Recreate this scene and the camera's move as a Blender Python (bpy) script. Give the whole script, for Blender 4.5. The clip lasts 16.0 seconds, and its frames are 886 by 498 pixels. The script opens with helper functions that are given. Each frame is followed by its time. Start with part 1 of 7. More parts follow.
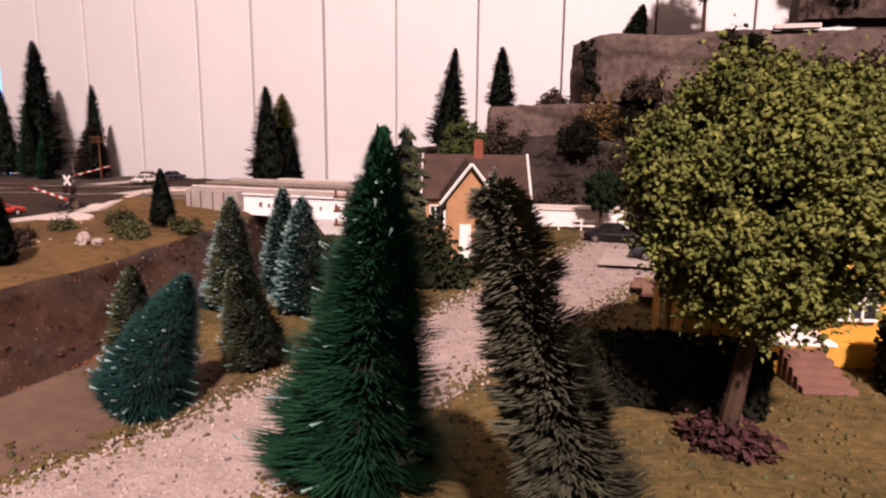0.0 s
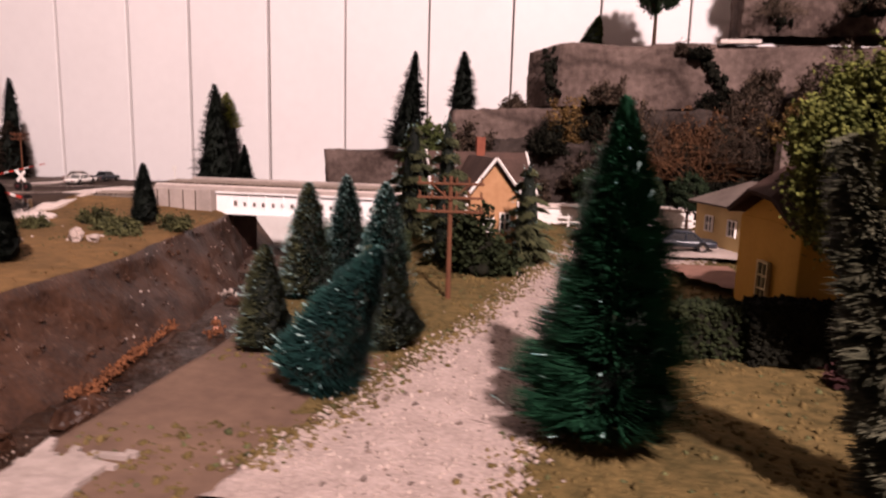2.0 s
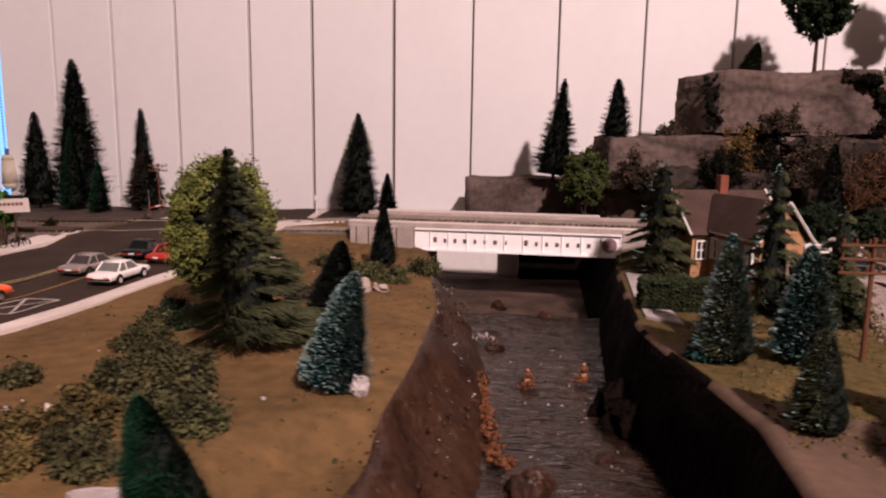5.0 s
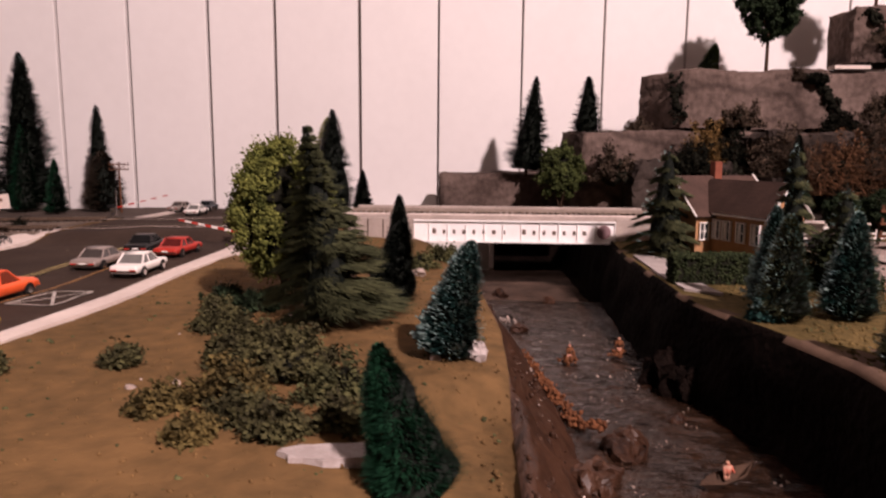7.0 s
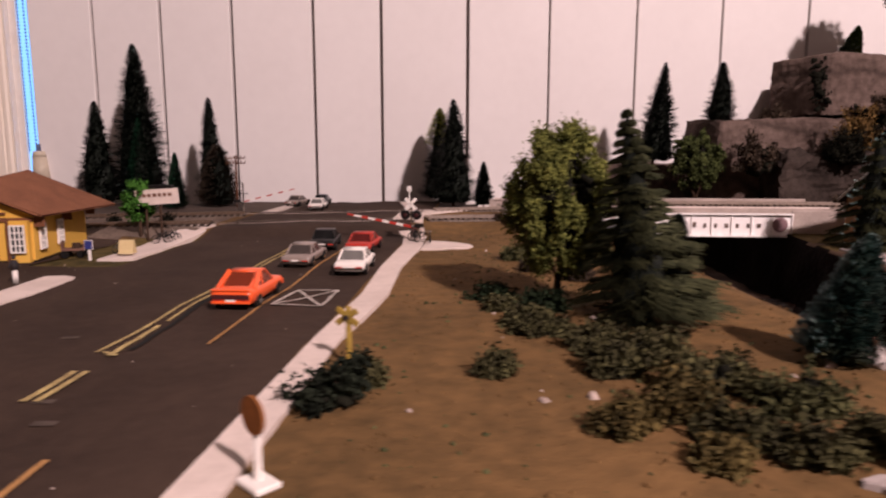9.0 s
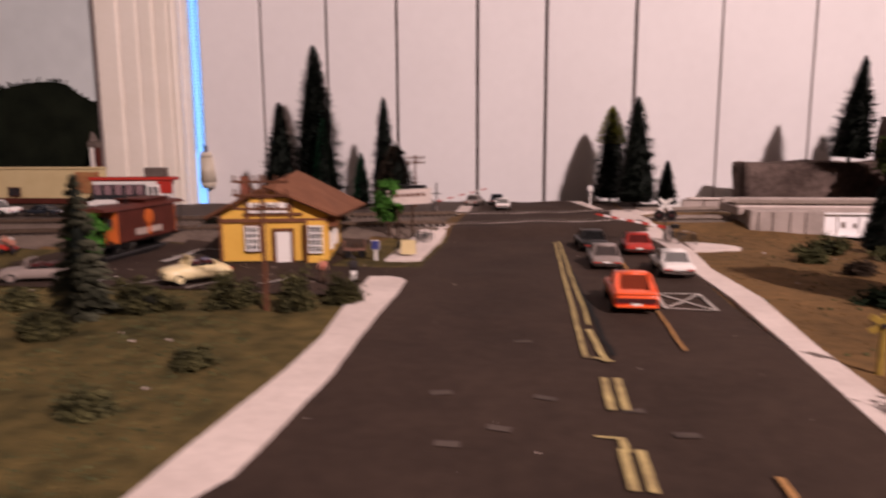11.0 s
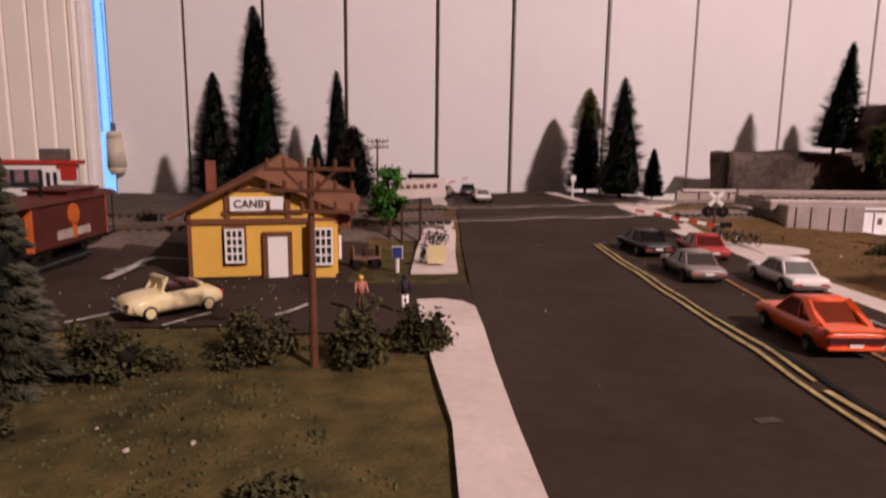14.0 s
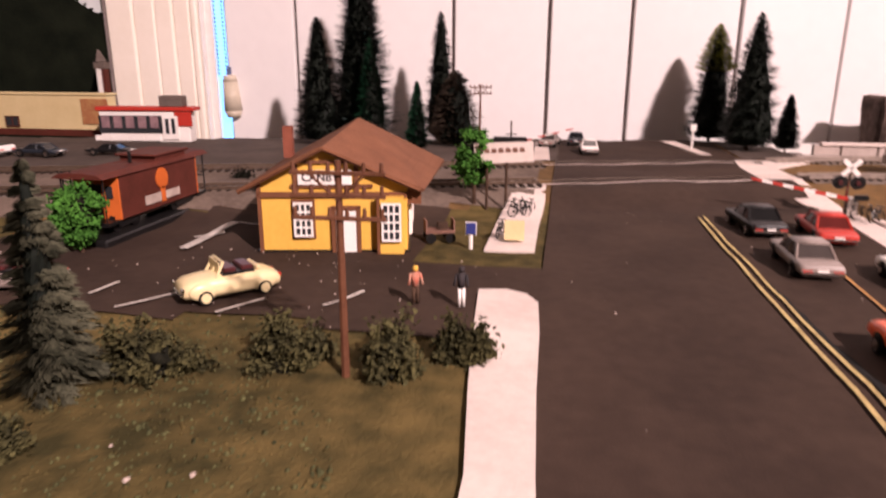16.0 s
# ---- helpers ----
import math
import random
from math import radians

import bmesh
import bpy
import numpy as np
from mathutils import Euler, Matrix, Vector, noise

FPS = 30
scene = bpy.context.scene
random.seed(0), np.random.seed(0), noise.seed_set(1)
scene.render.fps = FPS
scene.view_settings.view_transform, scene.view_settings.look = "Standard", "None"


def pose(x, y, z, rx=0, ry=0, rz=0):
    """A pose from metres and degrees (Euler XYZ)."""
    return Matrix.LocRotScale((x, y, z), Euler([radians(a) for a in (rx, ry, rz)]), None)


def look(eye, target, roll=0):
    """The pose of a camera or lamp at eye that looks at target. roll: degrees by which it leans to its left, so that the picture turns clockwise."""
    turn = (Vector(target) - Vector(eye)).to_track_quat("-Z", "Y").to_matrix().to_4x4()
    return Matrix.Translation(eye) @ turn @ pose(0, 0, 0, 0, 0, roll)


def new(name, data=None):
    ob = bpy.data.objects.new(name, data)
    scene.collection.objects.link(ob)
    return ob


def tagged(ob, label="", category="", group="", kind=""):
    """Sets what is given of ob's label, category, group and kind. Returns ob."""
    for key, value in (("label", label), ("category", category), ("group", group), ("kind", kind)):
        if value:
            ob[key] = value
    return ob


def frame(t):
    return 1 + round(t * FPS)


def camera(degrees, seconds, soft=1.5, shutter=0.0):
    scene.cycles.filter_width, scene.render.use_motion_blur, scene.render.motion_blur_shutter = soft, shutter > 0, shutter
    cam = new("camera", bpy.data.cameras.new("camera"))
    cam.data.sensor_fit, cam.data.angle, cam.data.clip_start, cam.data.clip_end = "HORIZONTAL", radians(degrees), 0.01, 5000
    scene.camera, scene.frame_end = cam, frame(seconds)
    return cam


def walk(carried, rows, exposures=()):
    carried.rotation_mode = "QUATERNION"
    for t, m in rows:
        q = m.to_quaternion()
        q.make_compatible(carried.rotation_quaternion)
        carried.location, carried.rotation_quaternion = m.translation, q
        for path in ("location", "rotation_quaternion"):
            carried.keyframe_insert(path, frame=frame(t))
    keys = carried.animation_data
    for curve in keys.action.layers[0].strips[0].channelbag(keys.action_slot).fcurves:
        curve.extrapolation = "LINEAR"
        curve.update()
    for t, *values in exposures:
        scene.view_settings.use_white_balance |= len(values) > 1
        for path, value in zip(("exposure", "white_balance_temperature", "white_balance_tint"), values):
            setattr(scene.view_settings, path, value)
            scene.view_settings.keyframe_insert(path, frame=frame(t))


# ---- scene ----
cam = camera(66.7, 16.0, 2.1, 0.6)
PATH = [
    (0, (0.13, 0.183, 0.102), (-0.513, 2.043, -0.259), 0.6),
    (0.5, (0.126, 0.174, 0.101), (-0.464, 2.046, -0.286), 1.5),
    (1, (0.092, 0.161, 0.095), (-0.416, 2.056, -0.289), 0.8),
    (1.5, (0.06, 0.156, 0.09), (-0.327, 2.074, -0.325), 1.3),
    (2, (0.034, 0.147, 0.088), (-0.302, 2.092, -0.237), 1.6),
    (2.5, (0.006, 0.126, 0.098), (-0.28, 2.086, -0.181), 0.9),
    (3, (-0.019, 0.111, 0.098), (-0.219, 2.075, -0.223), 0.6),
    (3.5, (-0.06, 0.087, 0.12), (-0.229, 2.055, -0.189), -0.6),
    (4, (-0.102, 0.079, 0.117), (-0.287, 2.048, -0.184), -0.3),
    (4.5, (-0.147, 0.111, 0.106), (-0.449, 2.07, -0.156), 0.8),
    (4.7, (-0.166, 0.118, 0.113), (-0.513, 2.065, -0.185), 0.9),
    (6.8, (-0.276, 0.096, 0.1), (-0.335, 2.071, -0.209), -0.0),
    (7, (-0.281, 0.096, 0.095), (-0.37, 2.074, -0.184), 0.5),
    (7.5, (-0.303, 0.088, 0.105), (-0.352, 2.073, -0.138), 0.6),
    (8, (-0.336, 0.084, 0.104), (-0.45, 2.067, -0.129), 0.9),
    (8.2, (-0.359, 0.103, 0.099), (-0.511, 2.083, -0.146), 0.2),
    (10.3, (-0.562, 0.126, 0.083), (-0.677, 2.096, -0.24), -0.2),
    (10.5, (-0.584, 0.128, 0.08), (-0.715, 2.099, -0.23), 0.2),
    (11, (-0.633, 0.109, 0.091), (-0.919, 2.065, -0.209), -0.3),
    (11.5, (-0.665, 0.095, 0.107), (-1.085, 2.032, -0.157), -0.5),
    (12, (-0.673, 0.084, 0.122), (-1.134, 2.004, -0.197), -0.8),
    (12.5, (-0.652, 0.084, 0.138), (-1.265, 1.943, -0.269), -1.0),
    (13, (-0.657, 0.156, 0.155), (-1.189, 2.04, -0.253), -2.2),
    (13.5, (-0.712, 0.204, 0.138), (-0.874, 2.179, -0.126), 0.2),
    (14, (-0.741, 0.224, 0.085), (-0.723, 2.195, -0.25), 0.7),
    (14.5, (-0.738, 0.242, 0.094), (-0.81, 2.165, -0.45), 1.3),
    (15, (-0.735, 0.251, 0.097), (-0.843, 2.161, -0.485), -0.2),
    (15.5, (-0.722, 0.243, 0.103), (-0.963, 2.129, -0.517), -1.9),
    (16, (-0.714, 0.255, 0.108), (-1.053, 2.15, -0.434), 0.2),
]
walk(cam, [(t, look(eye, target, roll)) for t, eye, target, roll in PATH],
     [(0.0, 0.5), (1.5, 0.58), (2.5, 0.38), (3.5, 0.22), (4.5, 0.10), (4.7, 0.10), (7.0, 0.25), (8.0, 0.08), (11.0, 0.08), (11.5, 0.0), (12.5, 0.26), (13.0, 0.30), (13.5, 0.10), (14.0, -0.10), (14.5, 0.42), (15.0, 0.62), (15.5, 0.95), (16.0, 0.80)])


# ---- world and light ----
world = bpy.data.worlds.new("room_air")
scene.world = world
world.use_nodes = True
world.node_tree.nodes["Background"].inputs["Color"].default_value = (1.0, 0.74, 0.66, 1)
world.node_tree.nodes["Background"].inputs["Strength"].default_value = 0.02

# the ceiling bulb of the room, ahead and to the right, above the layout
bulb = bpy.data.lights.new("ceiling_bulb", "POINT")
bulb.energy, bulb.color, bulb.shadow_soft_size = 375.0, (1.0, 0.765, 0.765), 0.05
new("ceiling_bulb", bulb).location = (0.72, -1.15, 1.58)

# ---- materials ----
def mat(name, c1, c2=None, scale=60.0, rough=0.8, bump=0.0, bscale=200.0, metal=0.0, spec=0.3, fine=0.35, rand=0.0, emit=None, dist=0.0009):
    """Two-scale noise between two colours, with bump; scale in cycles a metre."""
    m = bpy.data.materials.new(name)
    m.use_nodes = True
    nt = m.node_tree
    b = nt.nodes["Principled BSDF"]
    b.inputs["Roughness"].default_value = rough
    b.inputs["Metallic"].default_value = metal
    b.inputs["Specular IOR Level"].default_value = spec if spec != 0.3 or rough < 0.6 else 0.08
    c2 = c2 or tuple(c * 0.8 for c in c1)
    tc = nt.nodes.new("ShaderNodeTexCoord")
    n1 = nt.nodes.new("ShaderNodeTexNoise")
    n1.inputs["Scale"].default_value = scale
    n1.inputs["Detail"].default_value = 3
    n2 = nt.nodes.new("ShaderNodeTexNoise")
    n2.inputs["Scale"].default_value = scale * 9
    n2.inputs["Detail"].default_value = 2
    for n in (n1, n2):
        nt.links.new(tc.outputs["Object"], n.inputs["Vector"])
    mx = nt.nodes.new("ShaderNodeMix")
    mx.inputs["Factor"].default_value = fine
    nt.links.new(n1.outputs["Fac"], mx.inputs["A"])
    nt.links.new(n2.outputs["Fac"], mx.inputs["B"])
    ramp = nt.nodes.new("ShaderNodeValToRGB")
    ramp.color_ramp.elements[0].position, ramp.color_ramp.elements[1].position = 0.36, 0.64
    ramp.color_ramp.elements[0].color, ramp.color_ramp.elements[1].color = (*c2, 1), (*c1, 1)
    nt.links.new(mx.outputs["Result"], ramp.inputs["Fac"])
    out = ramp.outputs["Color"]
    if rand:
        info = nt.nodes.new("ShaderNodeObjectInfo")
        geo = nt.nodes.new("ShaderNodeNewGeometry")
        add = nt.nodes.new("ShaderNodeMath")
        add.operation = "ADD"
        nt.links.new(info.outputs["Random"], add.inputs[0])
        nt.links.new(geo.outputs["Random Per Island"], add.inputs[1])
        mr = nt.nodes.new("ShaderNodeMapRange")
        mr.inputs["From Max"].default_value = 2.0
        mr.inputs["To Min"].default_value, mr.inputs["To Max"].default_value = 1 - rand, 1 + rand
        nt.links.new(add.outputs[0], mr.inputs["Value"])
        hs = nt.nodes.new("ShaderNodeHueSaturation")
        nt.links.new(mr.outputs["Result"], hs.inputs["Value"])
        nt.links.new(out, hs.inputs["Color"])
        out = hs.outputs["Color"]
    nt.links.new(out, b.inputs["Base Color"])
    if bump:
        n3 = nt.nodes.new("ShaderNodeTexNoise")
        n3.inputs["Scale"].default_value = bscale
        n3.inputs["Detail"].default_value = 4
        nt.links.new(tc.outputs["Object"], n3.inputs["Vector"])
        bp = nt.nodes.new("ShaderNodeBump")
        bp.inputs["Strength"].default_value = bump
        bp.inputs["Distance"].default_value = dist
        nt.links.new(n3.outputs["Fac"], bp.inputs["Height"])
        nt.links.new(bp.outputs["Normal"], b.inputs["Normal"])
    if emit:
        b.inputs["Emission Color"].default_value = (*emit[:3], 1)
        b.inputs["Emission Strength"].default_value = emit[3]
    return m


M = dict(
    wall=mat("painted_board", (0.80, 0.76, 0.74), (0.76, 0.72, 0.70), 6, 0.55, 0.05, 90, rand=0.02),
    groove=mat("groove_shadow_gap", (0.26, 0.215, 0.20), None, 30, 0.9),
    cream=mat("cream_trim", (0.88, 0.80, 0.70), (0.84, 0.76, 0.65), 14, 0.6, 0.1, 60),
    earth=mat("brown_earth", (0.180, 0.104, 0.043), (0.092, 0.057, 0.025), 11, 0.95, 0.7, 260, fine=0.45),
    lawn=mat("dull_lawn", (0.135, 0.098, 0.036), (0.040, 0.035, 0.014), 9, 0.97, 0.8, 500, fine=0.5),
    turf=mat("olive_turf", (0.148, 0.102, 0.040), (0.060, 0.046, 0.018), 22, 0.97, 0.9, 500, fine=0.5),
    mud=mat("dried_mud", (0.150, 0.096, 0.066), (0.092, 0.058, 0.042), 18, 0.9, 0.5, 260),
    # east bank's shade is put into this near-black colour
    shaded=mat("painted_shade_bank", (0.008, 0.005, 0.004), (0.003, 0.002, 0.0016), 34, 0.8, 1.0, 190, spec=0.02, dist=0.003),
    rock=mat("wet_brown_bank", (0.060, 0.028, 0.016), (0.017, 0.0078, 0.0048), 34, 0.42, 0.8, 110, spec=0.16, dist=0.0022),
    bed=mat("creek_bed", (0.110, 0.072, 0.054), (0.040, 0.027, 0.021), 30, 0.65, 0.8, 180),
    gravel=mat("pale_gravel", (0.39, 0.31, 0.275), (0.25, 0.195, 0.17), 70, 0.95, 0.8, 900, fine=0.55),
    stone=mat("dark_stone", (0.16, 0.12, 0.10), (0.08, 0.06, 0.05), 200, 0.9, 0.4, 500, rand=0.4),
    paleston=mat("pale_stone", (0.44, 0.36, 0.31), (0.28, 0.22, 0.19), 120, 0.9, 0.5, 500, rand=0.25),
    asphalt=mat("asphalt", (0.056, 0.037, 0.0275), (0.036, 0.0240, 0.0185), 16, 0.85, 0.25, 900, spec=0.07),
    asphalt2=mat("dusty_asphalt", (0.105, 0.080, 0.066), (0.065, 0.050, 0.042), 20, 0.85, 0.3, 700),
    plaster=mat("bare_plaster", (0.34, 0.28, 0.25), (0.22, 0.18, 0.155), 40, 0.9, 0.6, 300),
    walk=mat("plaster_sidewalk", (0.70, 0.60, 0.54), (0.58, 0.49, 0.44), 25, 0.8, 0.3, 400),
    yline=mat("yellow_line", (0.56, 0.44, 0.19), (0.28, 0.21, 0.10), 90, 0.8),
    oline=mat("orange_line", (0.48, 0.25, 0.09), (0.28, 0.16, 0.07), 90, 0.8),
    wline=mat("white_line", (0.62, 0.57, 0.51), (0.30, 0.27, 0.24), 90, 0.8),
    ballast=mat("grey_ballast", (0.20, 0.165, 0.14), (0.10, 0.082, 0.070), 60, 0.95, 1.0, 700),
    tie=mat("dark_tie", (0.045, 0.032, 0.025), None, 200, 0.85),
    trackbed=mat("tan_track_bed", (0.185, 0.140, 0.110), (0.105, 0.078, 0.062), 30, 0.95, 0.8, 600),
    sandrail=mat("sandy_rail", (0.30, 0.24, 0.20), (0.20, 0.16, 0.13), 80, 0.8),
    curtain=mat("pinkish_curtain", (0.30, 0.185, 0.19), (0.16, 0.10, 0.11), 90, 0.8),
    rail=mat("brown_rail", (0.20, 0.14, 0.10), None, 200, 0.4, metal=0.7),
    concrete=mat("grey_board", (0.42, 0.35, 0.31), (0.30, 0.25, 0.22), 40, 0.85, 0.3, 300),
    girder=mat("white_girder", (0.90, 0.87, 0.85), (0.84, 0.80, 0.77), 60, 0.5, 0.1, 300),
    ink=mat("dark_ink", (0.05, 0.04, 0.04), None, 100, 0.7),
    foam=mat("grey_foam_rock", (0.166, 0.120, 0.101), (0.070, 0.049, 0.041), 14, 0.95, 1.0, 100, fine=0.42, dist=0.0028),
    foamdark=mat("dark_rock", (0.062, 0.047, 0.040), (0.026, 0.020, 0.017), 24, 0.95, 1.0, 240),
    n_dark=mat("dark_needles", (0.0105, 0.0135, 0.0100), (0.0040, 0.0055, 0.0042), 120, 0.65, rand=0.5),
    n_blue=mat("blue_green_needles", (0.018, 0.057, 0.048), (0.008, 0.023, 0.022), 120, 0.6, rand=0.5),
    n_frost=mat("frosted_blue_needles", (0.32, 0.43, 0.39), (0.06, 0.14, 0.14), 150, 0.6, rand=0.5),
    n_green=mat("green_needles", (0.016, 0.064, 0.031), (0.006, 0.025, 0.013), 120, 0.6, rand=0.5),
    n_olive=mat("olive_needles", (0.080, 0.084, 0.040), (0.022, 0.026, 0.013), 120, 0.75, rand=0.5),
    n_grey=mat("grey_needles", (0.115, 0.112, 0.072), (0.025, 0.027, 0.017), 60, 0.75, rand=0.5),
    n_yel=mat("yellow_green_tip", (0.30, 0.30, 0.07), (0.13, 0.14, 0.04), 120, 0.75, rand=0.4),
    l_light=mat("light_leaf", (0.205, 0.215, 0.056), (0.034, 0.043, 0.011), 110, 0.85, rand=0.45),
    l_green=mat("green_leaf", (0.030, 0.038, 0.016), (0.011, 0.016, 0.007), 110, 0.85, rand=0.45),
    l_mid=mat("mid_green_leaf", (0.078, 0.095, 0.030), (0.026, 0.034, 0.012), 110, 0.85, rand=0.45),
    l_vivid=mat("vivid_leaf", (0.072, 0.20, 0.030), (0.030, 0.095, 0.016), 110, 0.8, rand=0.4),
    l_bush=mat("bush_leaf", (0.105, 0.103, 0.043), (0.035, 0.038, 0.018), 110, 0.9, rand=0.5),
    l_mat=mat("dry_olive_scrub", (0.089, 0.084, 0.035), (0.030, 0.027, 0.015), 110, 0.9, rand=0.5),
    l_deep=mat("deep_green_leaf", (0.022, 0.034, 0.016), (0.008, 0.013, 0.007), 110, 0.9, rand=0.5),
    l_shrub=mat("dark_shrub_leaf", (0.022, 0.028, 0.017), (0.008, 0.010, 0.007), 110, 0.9, rand=0.5),
    l_sage=mat("sage_leaf", (0.095, 0.086, 0.035), (0.027, 0.027, 0.014), 110, 0.9, rand=0.5),
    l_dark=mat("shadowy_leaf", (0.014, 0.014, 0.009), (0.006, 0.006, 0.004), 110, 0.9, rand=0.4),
    l_ochre=mat("ochre_leaf", (0.189, 0.112, 0.039), (0.063, 0.042, 0.018), 110, 0.9, rand=0.5),
    l_ochre2=mat("ochre_olive_scrub", (0.155, 0.115, 0.041), (0.047, 0.038, 0.016), 110, 0.9, rand=0.5),
    l_rust=mat("rust_leaf", (0.133, 0.064, 0.031), (0.048, 0.027, 0.015), 110, 0.9, rand=0.5),
    l_brown=mat("brown_scrub", (0.088, 0.062, 0.043), (0.030, 0.022, 0.016), 110, 0.9, rand=0.5),
    l_yellow=mat("yellow_leaf", (0.80, 0.50, 0.04), (0.58, 0.33, 0.025), 110, 0.85, rand=0.2),
    l_purple=mat("purple_leaf", (0.062, 0.028, 0.027), (0.032, 0.014, 0.014), 110, 0.9, rand=0.4),
    bark=mat("bark", (0.075, 0.045, 0.030), (0.040, 0.025, 0.018), 150, 0.9, 0.5, 500),
    pole=mat("red_brown_plastic", (0.135, 0.058, 0.032), (0.090, 0.038, 0.022), 100, 0.6),
    yellow=mat("station_yellow", (0.70, 0.42, 0.085), (0.64, 0.37, 0.07), 40, 0.65, 0.05, 300),
    trim=mat("brown_trim", (0.17, 0.072, 0.038), None, 80, 0.7),
    roof=mat("brown_roof", (0.205, 0.090, 0.050), (0.15, 0.066, 0.038), 60, 0.85, 0.35, 600),
    shingle=mat("dark_brown_shingle", (0.062, 0.036, 0.028), (0.036, 0.021, 0.017), 60, 0.9, 0.35, 500),
    darkroof=mat("dark_brown_roof", (0.085, 0.052, 0.042), (0.055, 0.035, 0.028), 60, 0.85, 0.35, 500),
    greyroof=mat("grey_roof", (0.150, 0.118, 0.100), (0.10, 0.078, 0.066), 60, 0.85, 0.35, 500),
    white=mat("white_paint", (0.80, 0.76, 0.71), (0.74, 0.69, 0.64), 60, 0.5),
    tan=mat("tan_brick", (0.42, 0.235, 0.12), (0.34, 0.18, 0.09), 150, 0.8, 0.3, 700),
    tanwall=mat("pale_yellow_wall", (0.62, 0.46, 0.22), (0.55, 0.40, 0.19), 60, 0.75, 0.1, 400),
    ochrewall=mat("ochre_house_wall", (0.56, 0.30, 0.055), (0.48, 0.25, 0.045), 60, 0.7, 0.1, 400),
    creamwall=mat("cream_wall", (0.62, 0.50, 0.27), (0.56, 0.44, 0.23), 40, 0.7, 0.1, 300),
    brick=mat("red_brick", (0.24, 0.08, 0.05), (0.17, 0.055, 0.035), 150, 0.8, 0.3, 500),
    red=mat("red_paint", (0.44, 0.036, 0.024), (0.38, 0.03, 0.02), 60, 0.45),
    cabred=mat("oxide_red", (0.098, 0.027, 0.019), (0.070, 0.020, 0.014), 60, 0.6, 0.1, 300),
    orange=mat("orange_paint", (0.86, 0.120, 0.030), (0.80, 0.105, 0.026), 60, 0.3, spec=0.5),
    caborange=mat("caboose_orange", (0.56, 0.13, 0.028), (0.48, 0.11, 0.024), 60, 0.6),
    black=mat("black_paint", (0.008, 0.0075, 0.0075), (0.012, 0.011, 0.011), 60, 0.35, spec=0.25),
    navy=mat("dark_blue_paint", (0.022, 0.027, 0.036), None, 60, 0.3, spec=0.5),
    greycar=mat("taupe_paint", (0.27, 0.215, 0.19), (0.23, 0.185, 0.16), 60, 0.35, spec=0.5),
    ivory=mat("ivory_paint", (0.72, 0.60, 0.34), (0.66, 0.54, 0.30), 60, 0.35, spec=0.5),
    maroon=mat("maroon_paint", (0.07, 0.018, 0.018), None, 60, 0.35),
    tyre=mat("tyre", (0.02, 0.019, 0.018), None, 100, 0.85),
    chrome=mat("chrome", (0.72, 0.70, 0.68), None, 100, 0.2, metal=1.0),
    glass=mat("dark_glass", (0.03, 0.032, 0.035), None, 100, 0.08, spec=0.6),
    blue=mat("blue_sign", (0.035, 0.045, 0.20), None, 100, 0.5),
    skin=mat("painted_figure", (0.52, 0.30, 0.20), (0.42, 0.16, 0.12), 260, 0.7),
    darkfig=mat("dark_figure", (0.03, 0.028, 0.03), (0.05, 0.04, 0.04), 260, 0.7),
    redfig=mat("red_figure", (0.50, 0.10, 0.06), (0.40, 0.30, 0.22), 260, 0.7),
    beads=mat("bead_chain", (0.12, 0.15, 0.26), (0.08, 0.10, 0.18), 100, 0.5),
    darkred=mat("dull_red_paint", (0.26, 0.028, 0.020), (0.20, 0.022, 0.016), 60, 0.6),
    rustpanel=mat("faded_mural", (0.40, 0.22, 0.09), (0.26, 0.075, 0.04), 45, 0.8),
    rust=mat("rusty_sign", (0.30, 0.115, 0.035), (0.16, 0.06, 0.022), 160, 0.8),
    yelsign=mat("dull_yellow_sign", (0.42, 0.29, 0.06), (0.28, 0.19, 0.045), 160, 0.6),
    sky=mat("painted_sky", (0.66, 0.69, 0.68), (0.57, 0.60, 0.59), 3, 0.9, 0.1, 60),
    hill=mat("painted_hill", (0.011, 0.014, 0.008), (0.005, 0.007, 0.004), 30, 0.95, 0.3, 200),
    autumn=mat("autumn_twig", (0.21, 0.082, 0.036), (0.07, 0.030, 0.016), 200, 0.9, 0.3, 500),
    floor=mat("dark_floor", (0.05, 0.035, 0.025), (0.035, 0.025, 0.018), 4, 0.7),
        roomwall=mat("dim_room_wall", (0.075, 0.065, 0.058), (0.06, 0.052, 0.046), 4, 0.85),
    wood=mat("brown_fascia", (0.080, 0.045, 0.030), (0.05, 0.030, 0.020), 20, 0.6, 0.2, 120),
    beige=mat("beige_plastic", (0.62, 0.54, 0.42), None, 60, 0.4),
    slab=mat("pale_slab", (0.45, 0.40, 0.38), (0.34, 0.29, 0.27), 90, 0.85, 0.6, 400),
    steps=mat("red_brown_steps", (0.21, 0.115, 0.085), (0.15, 0.08, 0.06), 90, 0.8),
    blueglow=mat("window_daylight", (0.1, 0.2, 0.4), None, 30, 0.6, emit=(0.20, 0.47, 1.0, 1.5)),
)

